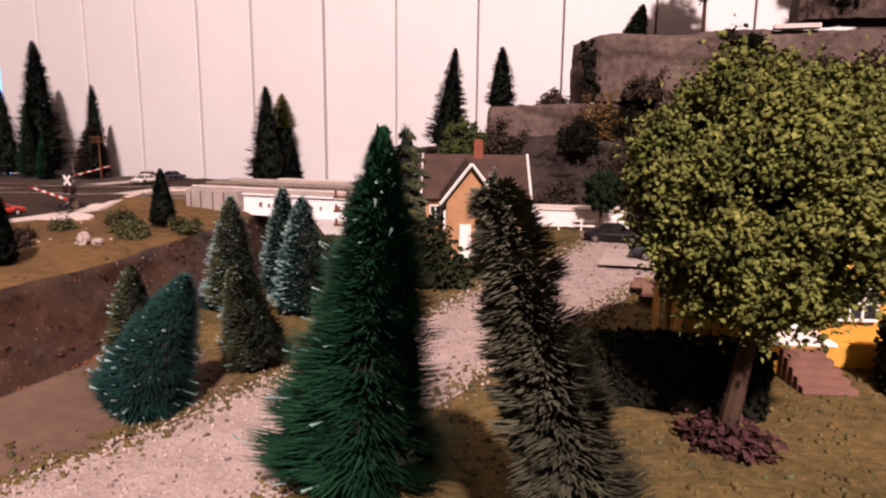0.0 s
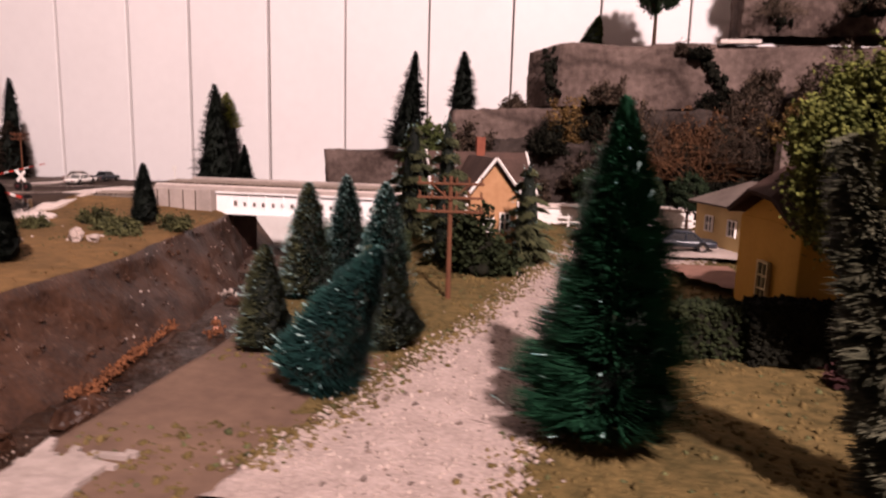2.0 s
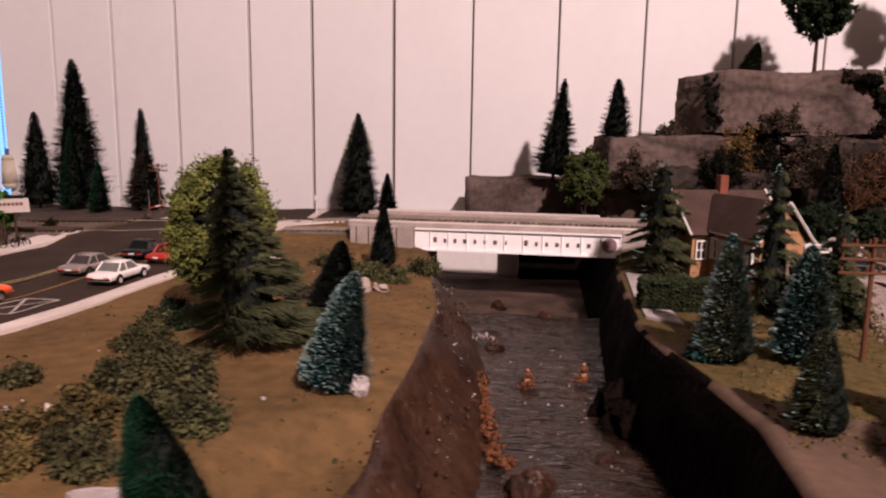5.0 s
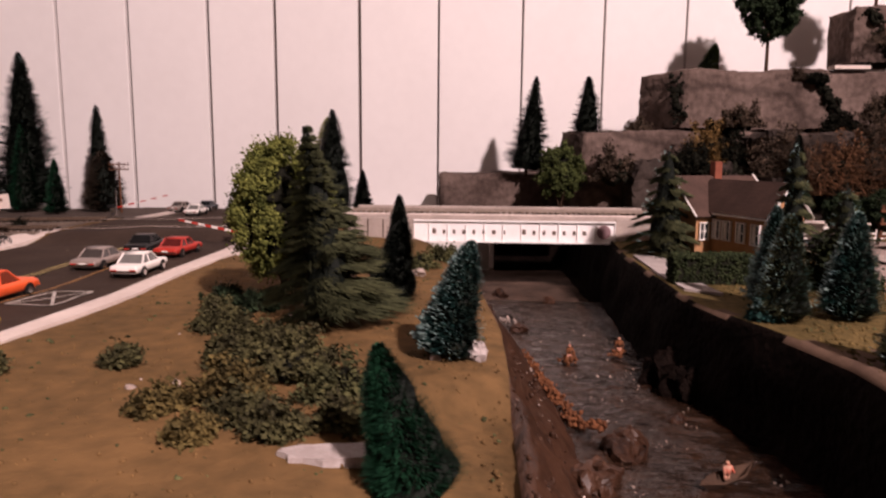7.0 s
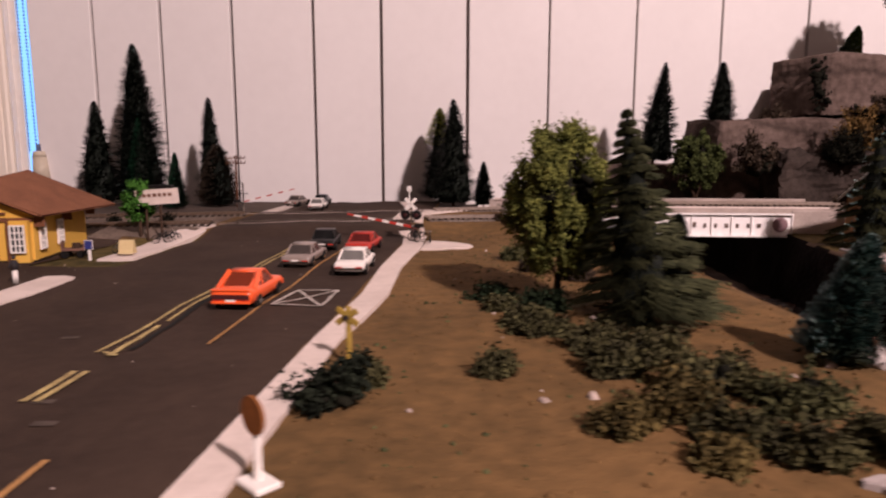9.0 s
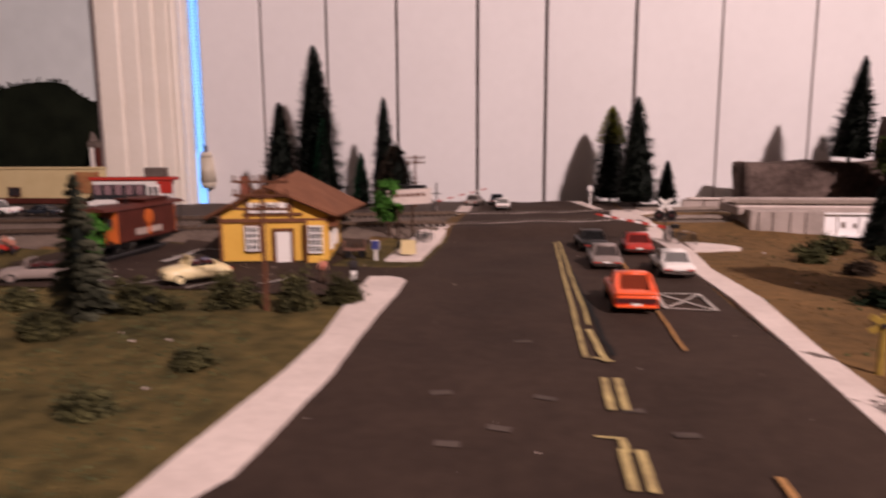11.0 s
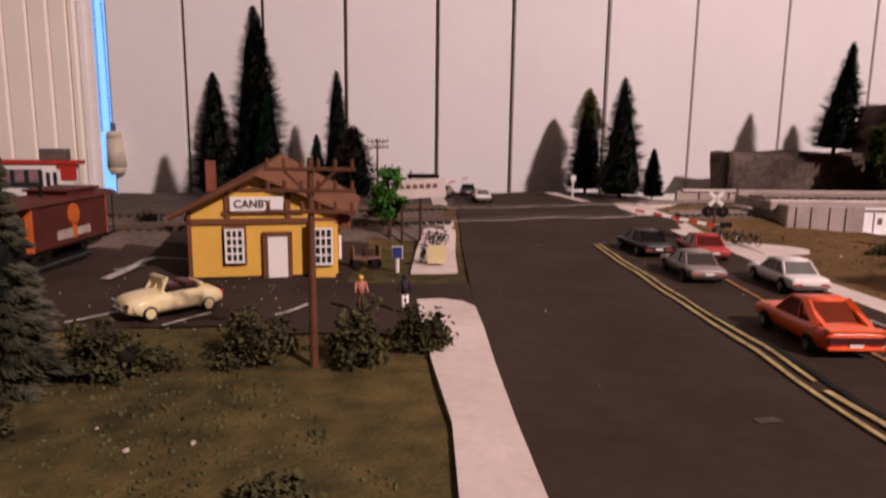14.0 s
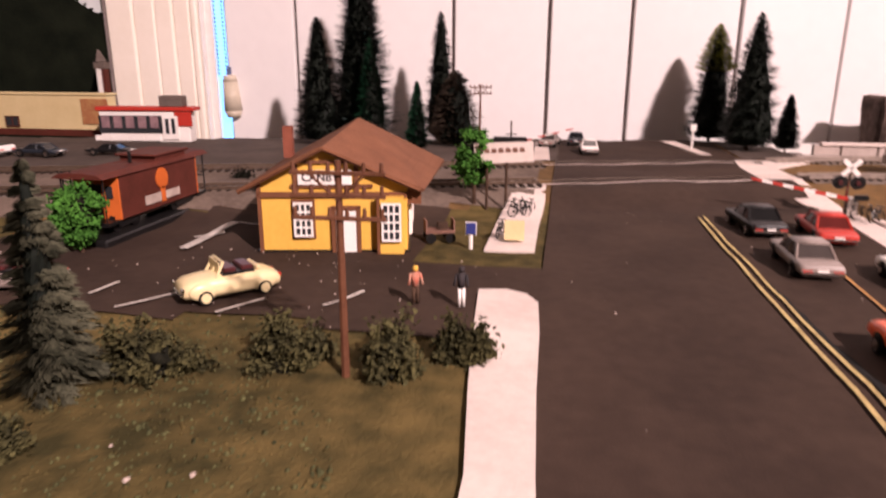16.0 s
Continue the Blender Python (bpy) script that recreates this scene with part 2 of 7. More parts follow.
# the foam slabs are broken by dark cracks
def cracked(m, scale, width, depth):
    nt = m.node_tree
    tc = nt.nodes["Texture Coordinate"]
    wob = nt.nodes.new("ShaderNodeTexNoise")
    wob.inputs["Scale"].default_value = scale * 1.7
    mp = nt.nodes.new("ShaderNodeMapping")
    mp.inputs["Scale"].default_value = (0.55, 0.55, 1.5)
    add = nt.nodes.new("ShaderNodeVectorMath")
    add.operation = "MULTIPLY_ADD"
    add.inputs[1].default_value = (0.05, 0.05, 0.05)
    vor = nt.nodes.new("ShaderNodeTexVoronoi")
    vor.feature = "DISTANCE_TO_EDGE"
    vor.inputs["Scale"].default_value = scale
    mr = nt.nodes.new("ShaderNodeMapRange")
    mr.inputs["From Max"].default_value = width
    mr.inputs["To Min"].default_value = depth
    mul = nt.nodes.new("ShaderNodeMix")
    mul.data_type, mul.blend_type = "RGBA", "MULTIPLY"
    mul.inputs["Factor"].default_value = 1.0
    b = nt.nodes["Principled BSDF"]
    src = b.inputs["Base Color"].links[0].from_socket
    nt.links.new(tc.outputs["Object"], wob.inputs["Vector"])
    nt.links.new(wob.outputs["Color"], add.inputs[0])
    nt.links.new(tc.outputs["Object"], add.inputs[2])
    nt.links.new(add.outputs["Vector"], mp.inputs["Vector"])
    nt.links.new(mp.outputs["Vector"], vor.inputs["Vector"])
    nt.links.new(vor.outputs["Distance"], mr.inputs["Value"])
    cols = [s for s in mul.inputs if s.type == "RGBA"]
    nt.links.new(src, cols[0])
    nt.links.new(mr.outputs["Result"], cols[1])
    nt.links.new([s for s in mul.outputs if s.type == "RGBA"][0], b.inputs["Base Color"])


cracked(M["foam"], 7, 0.07, 0.55)


def dripped(m, wide, tall, colour, share):
    """Pale drips of paint run down a surface: noise drawn out along z."""
    nt = m.node_tree
    b = nt.nodes["Principled BSDF"]
    src = b.inputs["Base Color"].links[0].from_socket
    mp = nt.nodes.new("ShaderNodeMapping")
    mp.inputs["Scale"].default_value = (wide, wide, tall)
    run = nt.nodes.new("ShaderNodeTexNoise")
    run.inputs["Scale"].default_value = 1.0
    run.inputs["Detail"].default_value = 2.5
    edge = nt.nodes.new("ShaderNodeMapRange")
    edge.inputs["From Min"].default_value = 0.63
    edge.inputs["From Max"].default_value = 0.74
    edge.inputs["To Max"].default_value = share
    mix = nt.nodes.new("ShaderNodeMix")
    mix.data_type = "RGBA"
    cols = [k for k in mix.inputs if k.type == "RGBA"]
    cols[1].default_value = (*colour, 1)
    nt.links.new(nt.nodes["Texture Coordinate"].outputs["Object"], mp.inputs["Vector"])
    nt.links.new(mp.outputs["Vector"], run.inputs["Vector"])
    nt.links.new(run.outputs["Fac"], edge.inputs["Value"])
    nt.links.new(edge.outputs["Result"], mix.inputs["Factor"])
    nt.links.new(src, cols[0])
    nt.links.new([k for k in mix.outputs if k.type == "RGBA"][0], b.inputs["Base Color"])


dripped(M["rock"], 300, 9, (0.25, 0.165, 0.12), 0.28)


def coursed(m, pitch, depth):
    """Shingle courses: saw-tooth steps in height up the slope, as relief."""
    nt = m.node_tree
    wave = nt.nodes.new("ShaderNodeTexWave")
    wave.bands_direction = "Z"
    wave.wave_profile = "SAW"
    wave.inputs["Scale"].default_value = 0.314 / pitch
    wave.inputs["Distortion"].default_value = 0.35
    wave.inputs["Detail"].default_value = 1.0
    rel = nt.nodes.new("ShaderNodeBump")
    rel.inputs["Distance"].default_value = depth
    rel.inputs["Strength"].default_value = 0.9
    nt.links.new(nt.nodes["Texture Coordinate"].outputs["Object"], wave.inputs["Vector"])
    nt.links.new(wave.outputs["Fac"], rel.inputs["Height"])
    old = [n for n in nt.nodes if n.type == "BUMP" and n != rel]
    if old:
        nt.links.new(old[0].outputs["Normal"], rel.inputs["Normal"])
    nt.links.new(rel.outputs["Normal"], nt.nodes["Principled BSDF"].inputs["Normal"])


coursed(M["shingle"], 0.0034, 0.0012)
coursed(M["darkroof"], 0.0034, 0.0008)
coursed(M["roof"], 0.0030, 0.0006)

# creek water: dark, glossy, with small stiff waves of poured resin
water = mat("resin_water", (0.034, 0.018, 0.011), (0.009, 0.0048, 0.003), 30, 0.07, 1.0, 130, spec=0.36)
wn = [n for n in water.node_tree.nodes if n.type == "TEX_NOISE"][-1]
wm = water.node_tree.nodes.new("ShaderNodeMapping")
wm.inputs["Scale"].default_value = (0.5, 1.7, 1.0)
[n for n in water.node_tree.nodes if n.type == "BUMP"][0].inputs["Distance"].default_value = 0.0040
water.node_tree.links.new(water.node_tree.nodes["Texture Coordinate"].outputs["Object"], wm.inputs["Vector"])
water.node_tree.links.new(wm.outputs["Vector"], wn.inputs["Vector"])
M["water"] = water

# ---- helpers for building ----
def thing(name, label, category, loc=(0, 0, 0), rz=0.0, group="", kind=""):
    ob = new(name)
    ob.empty_display_size = 0.01
    ob.matrix_world = pose(*loc, 0, 0, rz)
    return tagged(ob, label, category, group, kind)


def from_lists(name, verts, faces, material, parent=None, label="", smooth=False):
    me = bpy.data.meshes.new(name)
    me.from_pydata(verts, [], faces)
    me.materials.append(material)
    if smooth:
        me.polygons.foreach_set("use_smooth", [True] * len(me.polygons))
    me.update()
    ob = new(name, me)
    ob.parent = parent
    if label:
        ob["label"] = label
    return ob


def part(name, bm, material, parent=None, label="", smooth=False):
    me = bpy.data.meshes.new(name)
    bmesh.ops.recalc_face_normals(bm, faces=bm.faces[:])
    bm.to_mesh(me)
    bm.free()
    me.materials.append(material)
    if smooth:
        me.polygons.foreach_set("use_smooth", [True] * len(me.polygons))
    ob = new(name, me)
    ob.parent = parent
    if label:
        ob["label"] = label
    return ob


def box(bm, c, s, rz=0.0, bevel=0.0, rx=0.0, ry=0.0):
    m = pose(*c, rx, ry, rz) @ Matrix.Diagonal((*s, 1))
    r = bmesh.ops.create_cube(bm, size=1.0, matrix=m)
    if bevel:
        es = list({e for v in r["verts"] for e in v.link_edges})
        bmesh.ops.bevel(bm, geom=es, offset=bevel, segments=1, affect="EDGES")


def rod(bm, a, b, r1, r2=None, n=8):
    a, b = Vector(a), Vector(b)
    r2 = r1 if r2 is None else r2
    m = Matrix.Translation((a + b) / 2) @ (b - a).to_track_quat("Z", "Y").to_matrix().to_4x4()
    bmesh.ops.create_cone(bm, cap_ends=True, segments=n, radius1=r1, radius2=max(r2, 1e-5), depth=(b - a).length, matrix=m)


def prism(bm, outline, y0, y1, axis="y"):
    """Extrude an outline of (u, z) along y (or along x with axis='x')."""
    def put(u, v, w):
        return bm.verts.new((u, v, w) if axis == "y" else (v, u, w))
    a = [put(u, y0, z) for u, z in outline]
    b = [put(u, y1, z) for u, z in outline]
    bm.faces.new(a)
    bm.faces.new(b[::-1])
    for i in range(len(a)):
        j = (i + 1) % len(a)
        bm.faces.new((a[j], a[i], b[i], b[j]))


def boxpart(name, c, s, material, parent, label="", rz=0.0, bevel=0.0, rx=0.0, ry=0.0):
    bm = bmesh.new()
    box(bm, c, s, rz, bevel, rx, ry)
    return part(name, bm, material, parent, label)


def smooth01(v):
    v = min(1.0, max(0.0, v))
    return v * v * (3 - 2 * v)


def along(table, v):
    """Linear look-up in a short table of (key, value)."""
    for (a, p), (b, q) in zip(table, table[1:]):
        if v <= b:
            return p + (q - p) * max(0.0, (v - a) / (b - a))
    return table[-1][1]


# ---- plan ----
def left_bank(y):
    return along([(0.20, -0.262), (0.30, -0.264), (0.40, -0.264), (0.46, -0.265), (0.53, -0.271), (0.59, -0.276), (0.66, -0.292), (0.72, -0.304), (0.80, -0.318), (0.86, -0.334), (0.95, -0.374), (1.05, -0.416), (1.15, -0.456), (1.235, -0.492), (1.3, -0.50)], y)


def right_bank(y):
    return along([(0.20, -0.110), (0.34, -0.106), (0.40, -0.105), (0.46, -0.117), (0.50, -0.127), (0.56, -0.138), (0.64, -0.138), (0.75, -0.136), (0.82, -0.130), (1.3, -0.12)], y)


def front_edge(x):
    return along([(-3, 0.16), (-0.40, 0.16), (-0.26, 0.21), (-0.10, 0.255), (0.0, 0.284), (0.10, 0.308), (0.25, 0.335), (0.9, 0.39)], x)


def rear_edge(x):
    return min(1.262, 1.205 + 0.165 * (x + 0.636))


def wall_y(x):
    return 1.29 + 0.05 * (x + 0.5)


def track_near(x):
    return 0.801 + 0.30 * (x + 0.744) if x < -0.47 else along([(-0.47, 0.8832), (-0.40, 0.889), (-0.30, 0.890), (0.9, 0.890)], x)


def track_far(x):
    return 0.900 + 0.29 * (x + 0.75) if x < -0.40 else along([(-0.40, 1.0015), (-0.30, 1.01), (0.9, 1.01)], x)


BANKED = 0.010


def ground_z(x, y):
    """Height of the scenery at a place, away from the creek."""
    up = smooth01((y - (track_near(x) - 0.075)) / 0.055) * (1 - 0.8 * smooth01((y - (track_far(x) + 0.02)) / 0.06))
    z = BANKED * up * (1 - smooth01((x + 0.42) / 0.08))
    z -= 0.013 * smooth01((x + 0.318) / 0.03) * smooth01((0.384 + 0.4 * (x + 0.268) - y) / 0.02) * (x < -0.2)
    z += 0.0016 * noise.noise((x * 14, y * 14, 0.3)) + 0.0008 * noise.noise((x * 45, y * 45, 1.3))
    return z


# ---- ground with the creek cut through it, one sheet ----
CREEK = -0.063


def build_ground():
    ys = [0.0 + i * 0.0125 for i in range(101)]
    verts, faces, kinds = [], [], []
    west = [-2.3 + 0.1 * i for i in range(8)] + [-1.5 + 0.02 * i for i in range(44)]
    fr_w = [i / 24 for i in range(25)]
    wall_n, bed_n = 9, 12
    rows = []
    for j, v in enumerate(ys):
        row = []
        t = v / 1.25
        def yy(x):
            a, b = front_edge(x), rear_edge(x)
            return a + (b - a) * t
        for x in west:
            y = yy(x)
            row.append((x, y, ground_z(x, y), 4 if x < -0.714 and y < track_near(x) - 0.06 else 0))
        xl, xr = left_bank(yy(-0.28)), right_bank(yy(-0.12))
        x0 = west[-1]
        lean = 0.042 - 0.026 * smooth01((yy(-0.28) - 0.72) / 0.12)
        for f in fr_w[1:]:
            x = x0 + (xl - x0) * f
            y = yy(x)
            row.append((x, y, ground_z(x, y) - (0.003 if f == 1 else 0), 0))
        for i in range(1, wall_n + 1):
            f = i / wall_n
            x = xl + lean * f ** 1.25
            y = yy(x)
            n = noise.noise((x * 26, y * 30, f * 2)) * 0.008 * math.sin(math.pi * min(1, f * 1.02)) + 0.0035 * noise.noise((x * 70, y * 80, f * 6))
            row.append((x + n, y, -0.003 + (CREEK + 0.003) * f, 1))
        xb0 = xl + lean
        toe = 0.014
        xb1 = xr - toe
        for i in range(1, bed_n):
            f = i / bed_n
            x = xb0 + (xb1 - xb0) * f
            y = yy(x)
            up = 0.006 * smooth01((y - 0.74) / 0.10) - 0.040 * smooth01((y - 0.98) / 0.22)
            row.append((x, y, CREEK - 0.004 + up + 0.004 * noise.noise((x * 40, y * 40, 5)), 2))
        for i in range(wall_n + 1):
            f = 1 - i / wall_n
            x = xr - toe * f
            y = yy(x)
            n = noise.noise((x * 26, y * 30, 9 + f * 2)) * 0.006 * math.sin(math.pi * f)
            # kind 6 paints the shade on the bank's west-facing wall
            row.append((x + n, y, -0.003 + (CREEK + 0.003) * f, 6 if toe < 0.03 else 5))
        for i in range(1, 120):
            x = xr + (0.95 - xr) * (i / 119) ** 1.25
            y = yy(x)
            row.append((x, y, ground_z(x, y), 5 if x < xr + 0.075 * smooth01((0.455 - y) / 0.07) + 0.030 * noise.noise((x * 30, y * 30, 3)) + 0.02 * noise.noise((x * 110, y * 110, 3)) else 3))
        rows.append(row)
    w = len(rows[0])
    for row in rows:
        verts += [(p[0], p[1], p[2]) for p in row]
    for j in range(len(rows) - 1):
        for i in range(w - 1):
            faces.append((j * w + i, j * w + i + 1, (j + 1) * w + i + 1, (j + 1) * w + i))
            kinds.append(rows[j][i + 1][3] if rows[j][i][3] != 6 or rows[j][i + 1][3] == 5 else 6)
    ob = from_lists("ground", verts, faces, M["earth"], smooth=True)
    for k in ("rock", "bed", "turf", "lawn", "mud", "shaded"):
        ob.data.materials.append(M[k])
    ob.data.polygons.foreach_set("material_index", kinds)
    tagged(ob, "brown earth and olive turf scenery with a creek cut through it", "ground", kind="structure")


build_ground()


def sheet(name, label, category, material, xs, ys, inside, lift=0.0015, kind="structure", zfun=None):
    """A thin sheet laid over the ground on a grid, where inside(x, y) holds."""
    verts, faces, idx = [], [], {}
    for j, y in enumerate(ys):
        for i, x in enumerate(xs):
            idx[i, j] = len(verts)
            verts.append((x, y, (zfun or ground_z)(x, y) + lift))
    for j in range(len(ys) - 1):
        for i in range(len(xs) - 1):
            if inside((xs[i] + xs[i + 1]) / 2, (ys[j] + ys[j + 1]) / 2):
                faces.append((idx[i, j], idx[i + 1, j], idx[i + 1, j + 1], idx[i, j + 1]))
    used = sorted({v for f in faces for v in f})
    back = {v: k for k, v in enumerate(used)}
    ob = from_lists(name, [verts[v] for v in used], [tuple(back[v] for v in f) for f in faces], material, smooth=True)
    return tagged(ob, label, category, kind=kind)


def steps_between(a, b, d):
    n = max(1, round((b - a) / d))
    return [a + (b - a) * i / n for i in range(n + 1)]


# creek water
sheet("water", "dark glossy resin water in the creek, with small waves", "water", M["water"],
      steps_between(-0.30, -0.09, 0.0022), steps_between(0.20, 0.80, 0.0022),
      lambda x, y: left_bank(y) + 0.012 < x < right_bank(y) + 0.002,
      zfun=lambda x, y: CREEK + 0.003 + 0.0020 * noise.noise((x * 30, y * 75, 3)) + 0.0012 * noise.noise((x * 60, y * 150, 8)))

# ---- roads, lot, gravel ----
def road_in(x, y):
    return -0.722 < x < -0.524 and front_edge(x) - 0.01 < y < rear_edge(x) - 0.001


sheet("road", "dark asphalt road climbing over the railway crossing", "road", M["asphalt"],
      steps_between(-0.722, -0.524, 0.011), steps_between(0.15, 1.22, 0.01), road_in, 0.0012)
sheet("parking_lot", "dark asphalt lot round the station", "parking lot", M["asphalt"],
      steps_between(-1.10, -0.722, 0.012), steps_between(0.50, 0.78, 0.01),
      lambda x, y: (0.503 + 0.02 * noise.noise((x * 9, 2, 0)) < y < min(track_near(x) - 0.05, 0.70 + 0.35 * (x + 0.95)) and (x < -0.79 or y < 0.605) and x > -1.05 + 0.2 * max(0, 0.6 - y)), 0.001)
sheet("back_street", "dusty asphalt street behind the tracks along the wall", "road", M["asphalt2"],
      steps_between(-2.2, -0.40, 0.02), steps_between(0.70, 1.25, 0.01),
      lambda x, y: track_far(x) + 0.03 < y < rear_edge(x) - 0.001 and not (-0.722 < x < -0.524) and x < left_bank(y) - 0.008, 0.0012)


def gravel_sides(y):
    lo = along([(0.28, -0.052), (0.316, -0.044), (0.36, -0.030), (0.442, -0.012), (0.551, 0.008), (0.66, 0.028), (0.75, 0.048), (1.0, 0.05)], y)
    hi = along([(0.28, 0.022), (0.34, 0.036), (0.404, 0.052), (0.50, 0.084), (0.607, 0.108), (0.68, 0.150), (0.78, 0.155), (0.85, 0.20), (1.0, 0.25)], y)
    return (lo + 0.006 * noise.noise((1.1, y * 42, 7)) + 0.003 * noise.noise((2.1, y * 130, 7)),
            hi + 0.006 * noise.noise((5.1, y * 42, 7)) + 0.003 * noise.noise((6.1, y * 130, 7)))


def gravel_in(x, y):
    lo, hi = gravel_sides(y)
    return lo < x < hi and y > front_edge(x)


def build_gravel():
    verts, faces, n = [], [], 24
    ys = steps_between(0.285, 0.87, 0.003)
    for y in ys:
        lo, hi = gravel_sides(y)
        for i in range(n + 1):
            x = lo + (hi - lo) * i / n
            yy = max(y, front_edge(x))
            verts.append((x, yy, ground_z(x, yy) + (0.0016 if 0 < i < n else -0.001) + 0.0005 * noise.noise((x * 160, yy * 160, 4))))
    for j in range(len(ys) - 1):
        for i in range(n):
            a = j * (n + 1) + i
            faces.append((a, a + 1, a + n + 2, a + n + 1))
    tagged(from_lists("gravel_road", verts, faces, M["gravel"], smooth=True), "pale pinkish gravel road between the houses", "road", kind="structure")


build_gravel()

# painted lines
def strip(name, label, material, pts, w, lift=0.0022):
    """A painted strip along a row of places, w wide."""
    verts, faces = [], []
    for i, (x, y) in enumerate(pts):
        a = Vector(pts[max(0, i - 1)])
        b = Vector(pts[min(len(pts) - 1, i + 1)])
        d = (b - a).normalized()
        n = Vector((-d.y, d.x)) * (w / 2)
        for s in (-1, 1):
            px, py = x + s * n.x, y + s * n.y
            verts.append((px, py, ground_z(px, py) + lift))
    for i in range(len(pts) - 1):
        faces.append((2 * i, 2 * i + 1, 2 * i + 3, 2 * i + 2))
    return tagged(from_lists(name, verts, faces, material), label, "road marking", kind="structure")


def line(x0, y0, x1, y1, n=24, wob=0.0):
    return [(x0 + (x1 - x0) * i / n + wob * noise.noise((i * 0.7, x0 * 9, 0)), y0 + (y1 - y0) * i / n) for i in range(n + 1)]


strip("centre_line", "double yellow centre line, worn", M["yline"], line(-0.6195, 0.735, -0.6130, 0.392, 24, 0.0003), 0.0019)
strip("centre_line", "double yellow centre line, worn", M["yline"], line(-0.6155, 0.738, -0.6080, 0.448, 24, 0.0003), 0.0017)
strip("centre_line", "broken end of the double yellow centre line", M["yline"], line(-0.6085, 0.440, -0.6050, 0.388, 8, 0.0004), 0.0026)
strip("centre_line", "hooked remnant of the yellow centre line", M["yline"], line(-0.6100, 0.393, -0.6020, 0.389, 4), 0.0022)
for y0, y1 in ((0.368, 0.337), (0.305, 0.279), (0.250, 0.222)):
    for x in (-0.6075, -0.6025):
        strip("centre_dash", "yellow double dash on the road", M["yline"], line(x, y0, x, y1, 4), 0.0028)
strip("centre_dash", "thin hooked remnant of a yellow dash", M["yline"], line(-0.6070, 0.3125, -0.6065, 0.303, 4), 0.0024)
strip("centre_dash", "thin hooked remnant of a yellow dash", M["yline"], line(-0.6150, 0.3130, -0.6060, 0.3125, 4), 0.0013)
strip("lane_line", "thin pale orange lane line, worn", M["oline"], line(-0.571, 0.70, -0.569, 0.407, 16, 0.0006), 0.0015)
strip("lane_line", "thin pale orange lane line, worn", M["oline"], line(-0.5675, 0.292, -0.567, 0.262, 6, 0.0003), 0.0022)
strip("crack", "dark crack in the asphalt beside the centre line", M["tyre"], line(-0.6115, 0.60, -0.6010, 0.398, 30, 0.0012), 0.0030, 0.0019)
BOX = ((-0.5645, 0.484), (-0.5365, 0.485), (-0.5365, 0.530), (-0.5620, 0.529))
for p, q in ((0, 1), (1, 2), (2, 3), (3, 0), (0, 2), (1, 3)):
    strip("crossing_mark", "worn white crossed box painted on the lane", M["wline"], line(*BOX[p], *BOX[q], 6, 0.0002), 0.0019)
for x, y in ((-0.645, 0.316), (-0.668, 0.342), (-0.630, 0.346), (-0.660, 0.301), (-0.586, 0.318), (-0.600, 0.338), (-0.640, 0.415)):
    strip("scuff", "pale dusty scuff on the asphalt", M["asphalt2"], line(x - 0.004, y, x + 0.004, y + 0.002 * math.sin(x * 900), 5, 0.001), 0.004, 0.0016)
for k, (x0, y0, x1, y1) in enumerate(((-0.905, 0.503, -0.886, 0.531), (-0.860, 0.508, -0.845, 0.527), (-0.816, 0.523, -0.804, 0.546), (-0.929, 0.518, -0.925, 0.535))):
    strip("bay_line", "worn white parking bay line", M["wline"], line(x0, y0, x1, y1, 5), 0.0022, 0.0026)
strip("bay_arrow", "white arrow smear on the lot", M["wline"], line(-0.928, 0.598, -0.929, 0.664, 5, 0.002), 0.006, 0.0026)
strip("bay_arrow", "white arrow smear on the lot", M["wline"], line(-0.935, 0.622, -0.922, 0.636, 5), 0.003, 0.0030)
strip("bay_line", "worn white parking bay line", M["wline"], line(-0.926, 0.664, -0.895, 0.655, 5), 0.002, 0.0026)


# sidewalks: raised plaster slabs with rounded ends
def slab_walk(name, label, outline, h=0.0018, m="walk"):
    bm = bmesh.new()
    top = [bm.verts.new((x, y, ground_z(x, y) + h)) for x, y in outline]
    low = [bm.verts.new((x, y, ground_z(x, y) - 0.004)) for x, y in outline]
    bm.faces.new(top)
    for i in range(len(top)):
        j = (i + 1) % len(top)
        bm.faces.new((top[i], low[i], low[j], top[j]))
    bmesh.ops.triangulate(bm, faces=bm.faces[:])
    return tagged(part(name, bm, M[m]), label, "sidewalk", kind="structure")


def band(xs_left, xs_right):
    return [(x, y) for x, y in xs_left] + [(x, y) for x, y in xs_right[::-1]]


slab_walk("pavement", "rough white plaster sidewalk with a rounded end beside the road",
          band([(-0.740, 0.165), (-0.738, 0.29), (-0.735, 0.36), (-0.736, 0.41), (-0.742, 0.46), (-0.747, 0.51), (-0.751, 0.560)],
               [(-0.716, 0.165), (-0.716, 0.29), (-0.714, 0.36), (-0.717, 0.41), (-0.719, 0.46), (-0.720, 0.51), (-0.722, 0.545), (-0.728, 0.558), (-0.738, 0.563)]))
slab_walk("pavement", "white plaster kerb strip along the road",
          band([(-0.526, 0.165), (-0.525, 0.30), (-0.523, 0.42), (-0.520, 0.52), (-0.524, 0.62), (-0.522, 0.73), (-0.528, 0.79)],
               [(-0.508, 0.165), (-0.510, 0.30), (-0.510, 0.42), (-0.503, 0.52), (-0.508, 0.62), (-0.503, 0.71), (-0.505, 0.79)]))
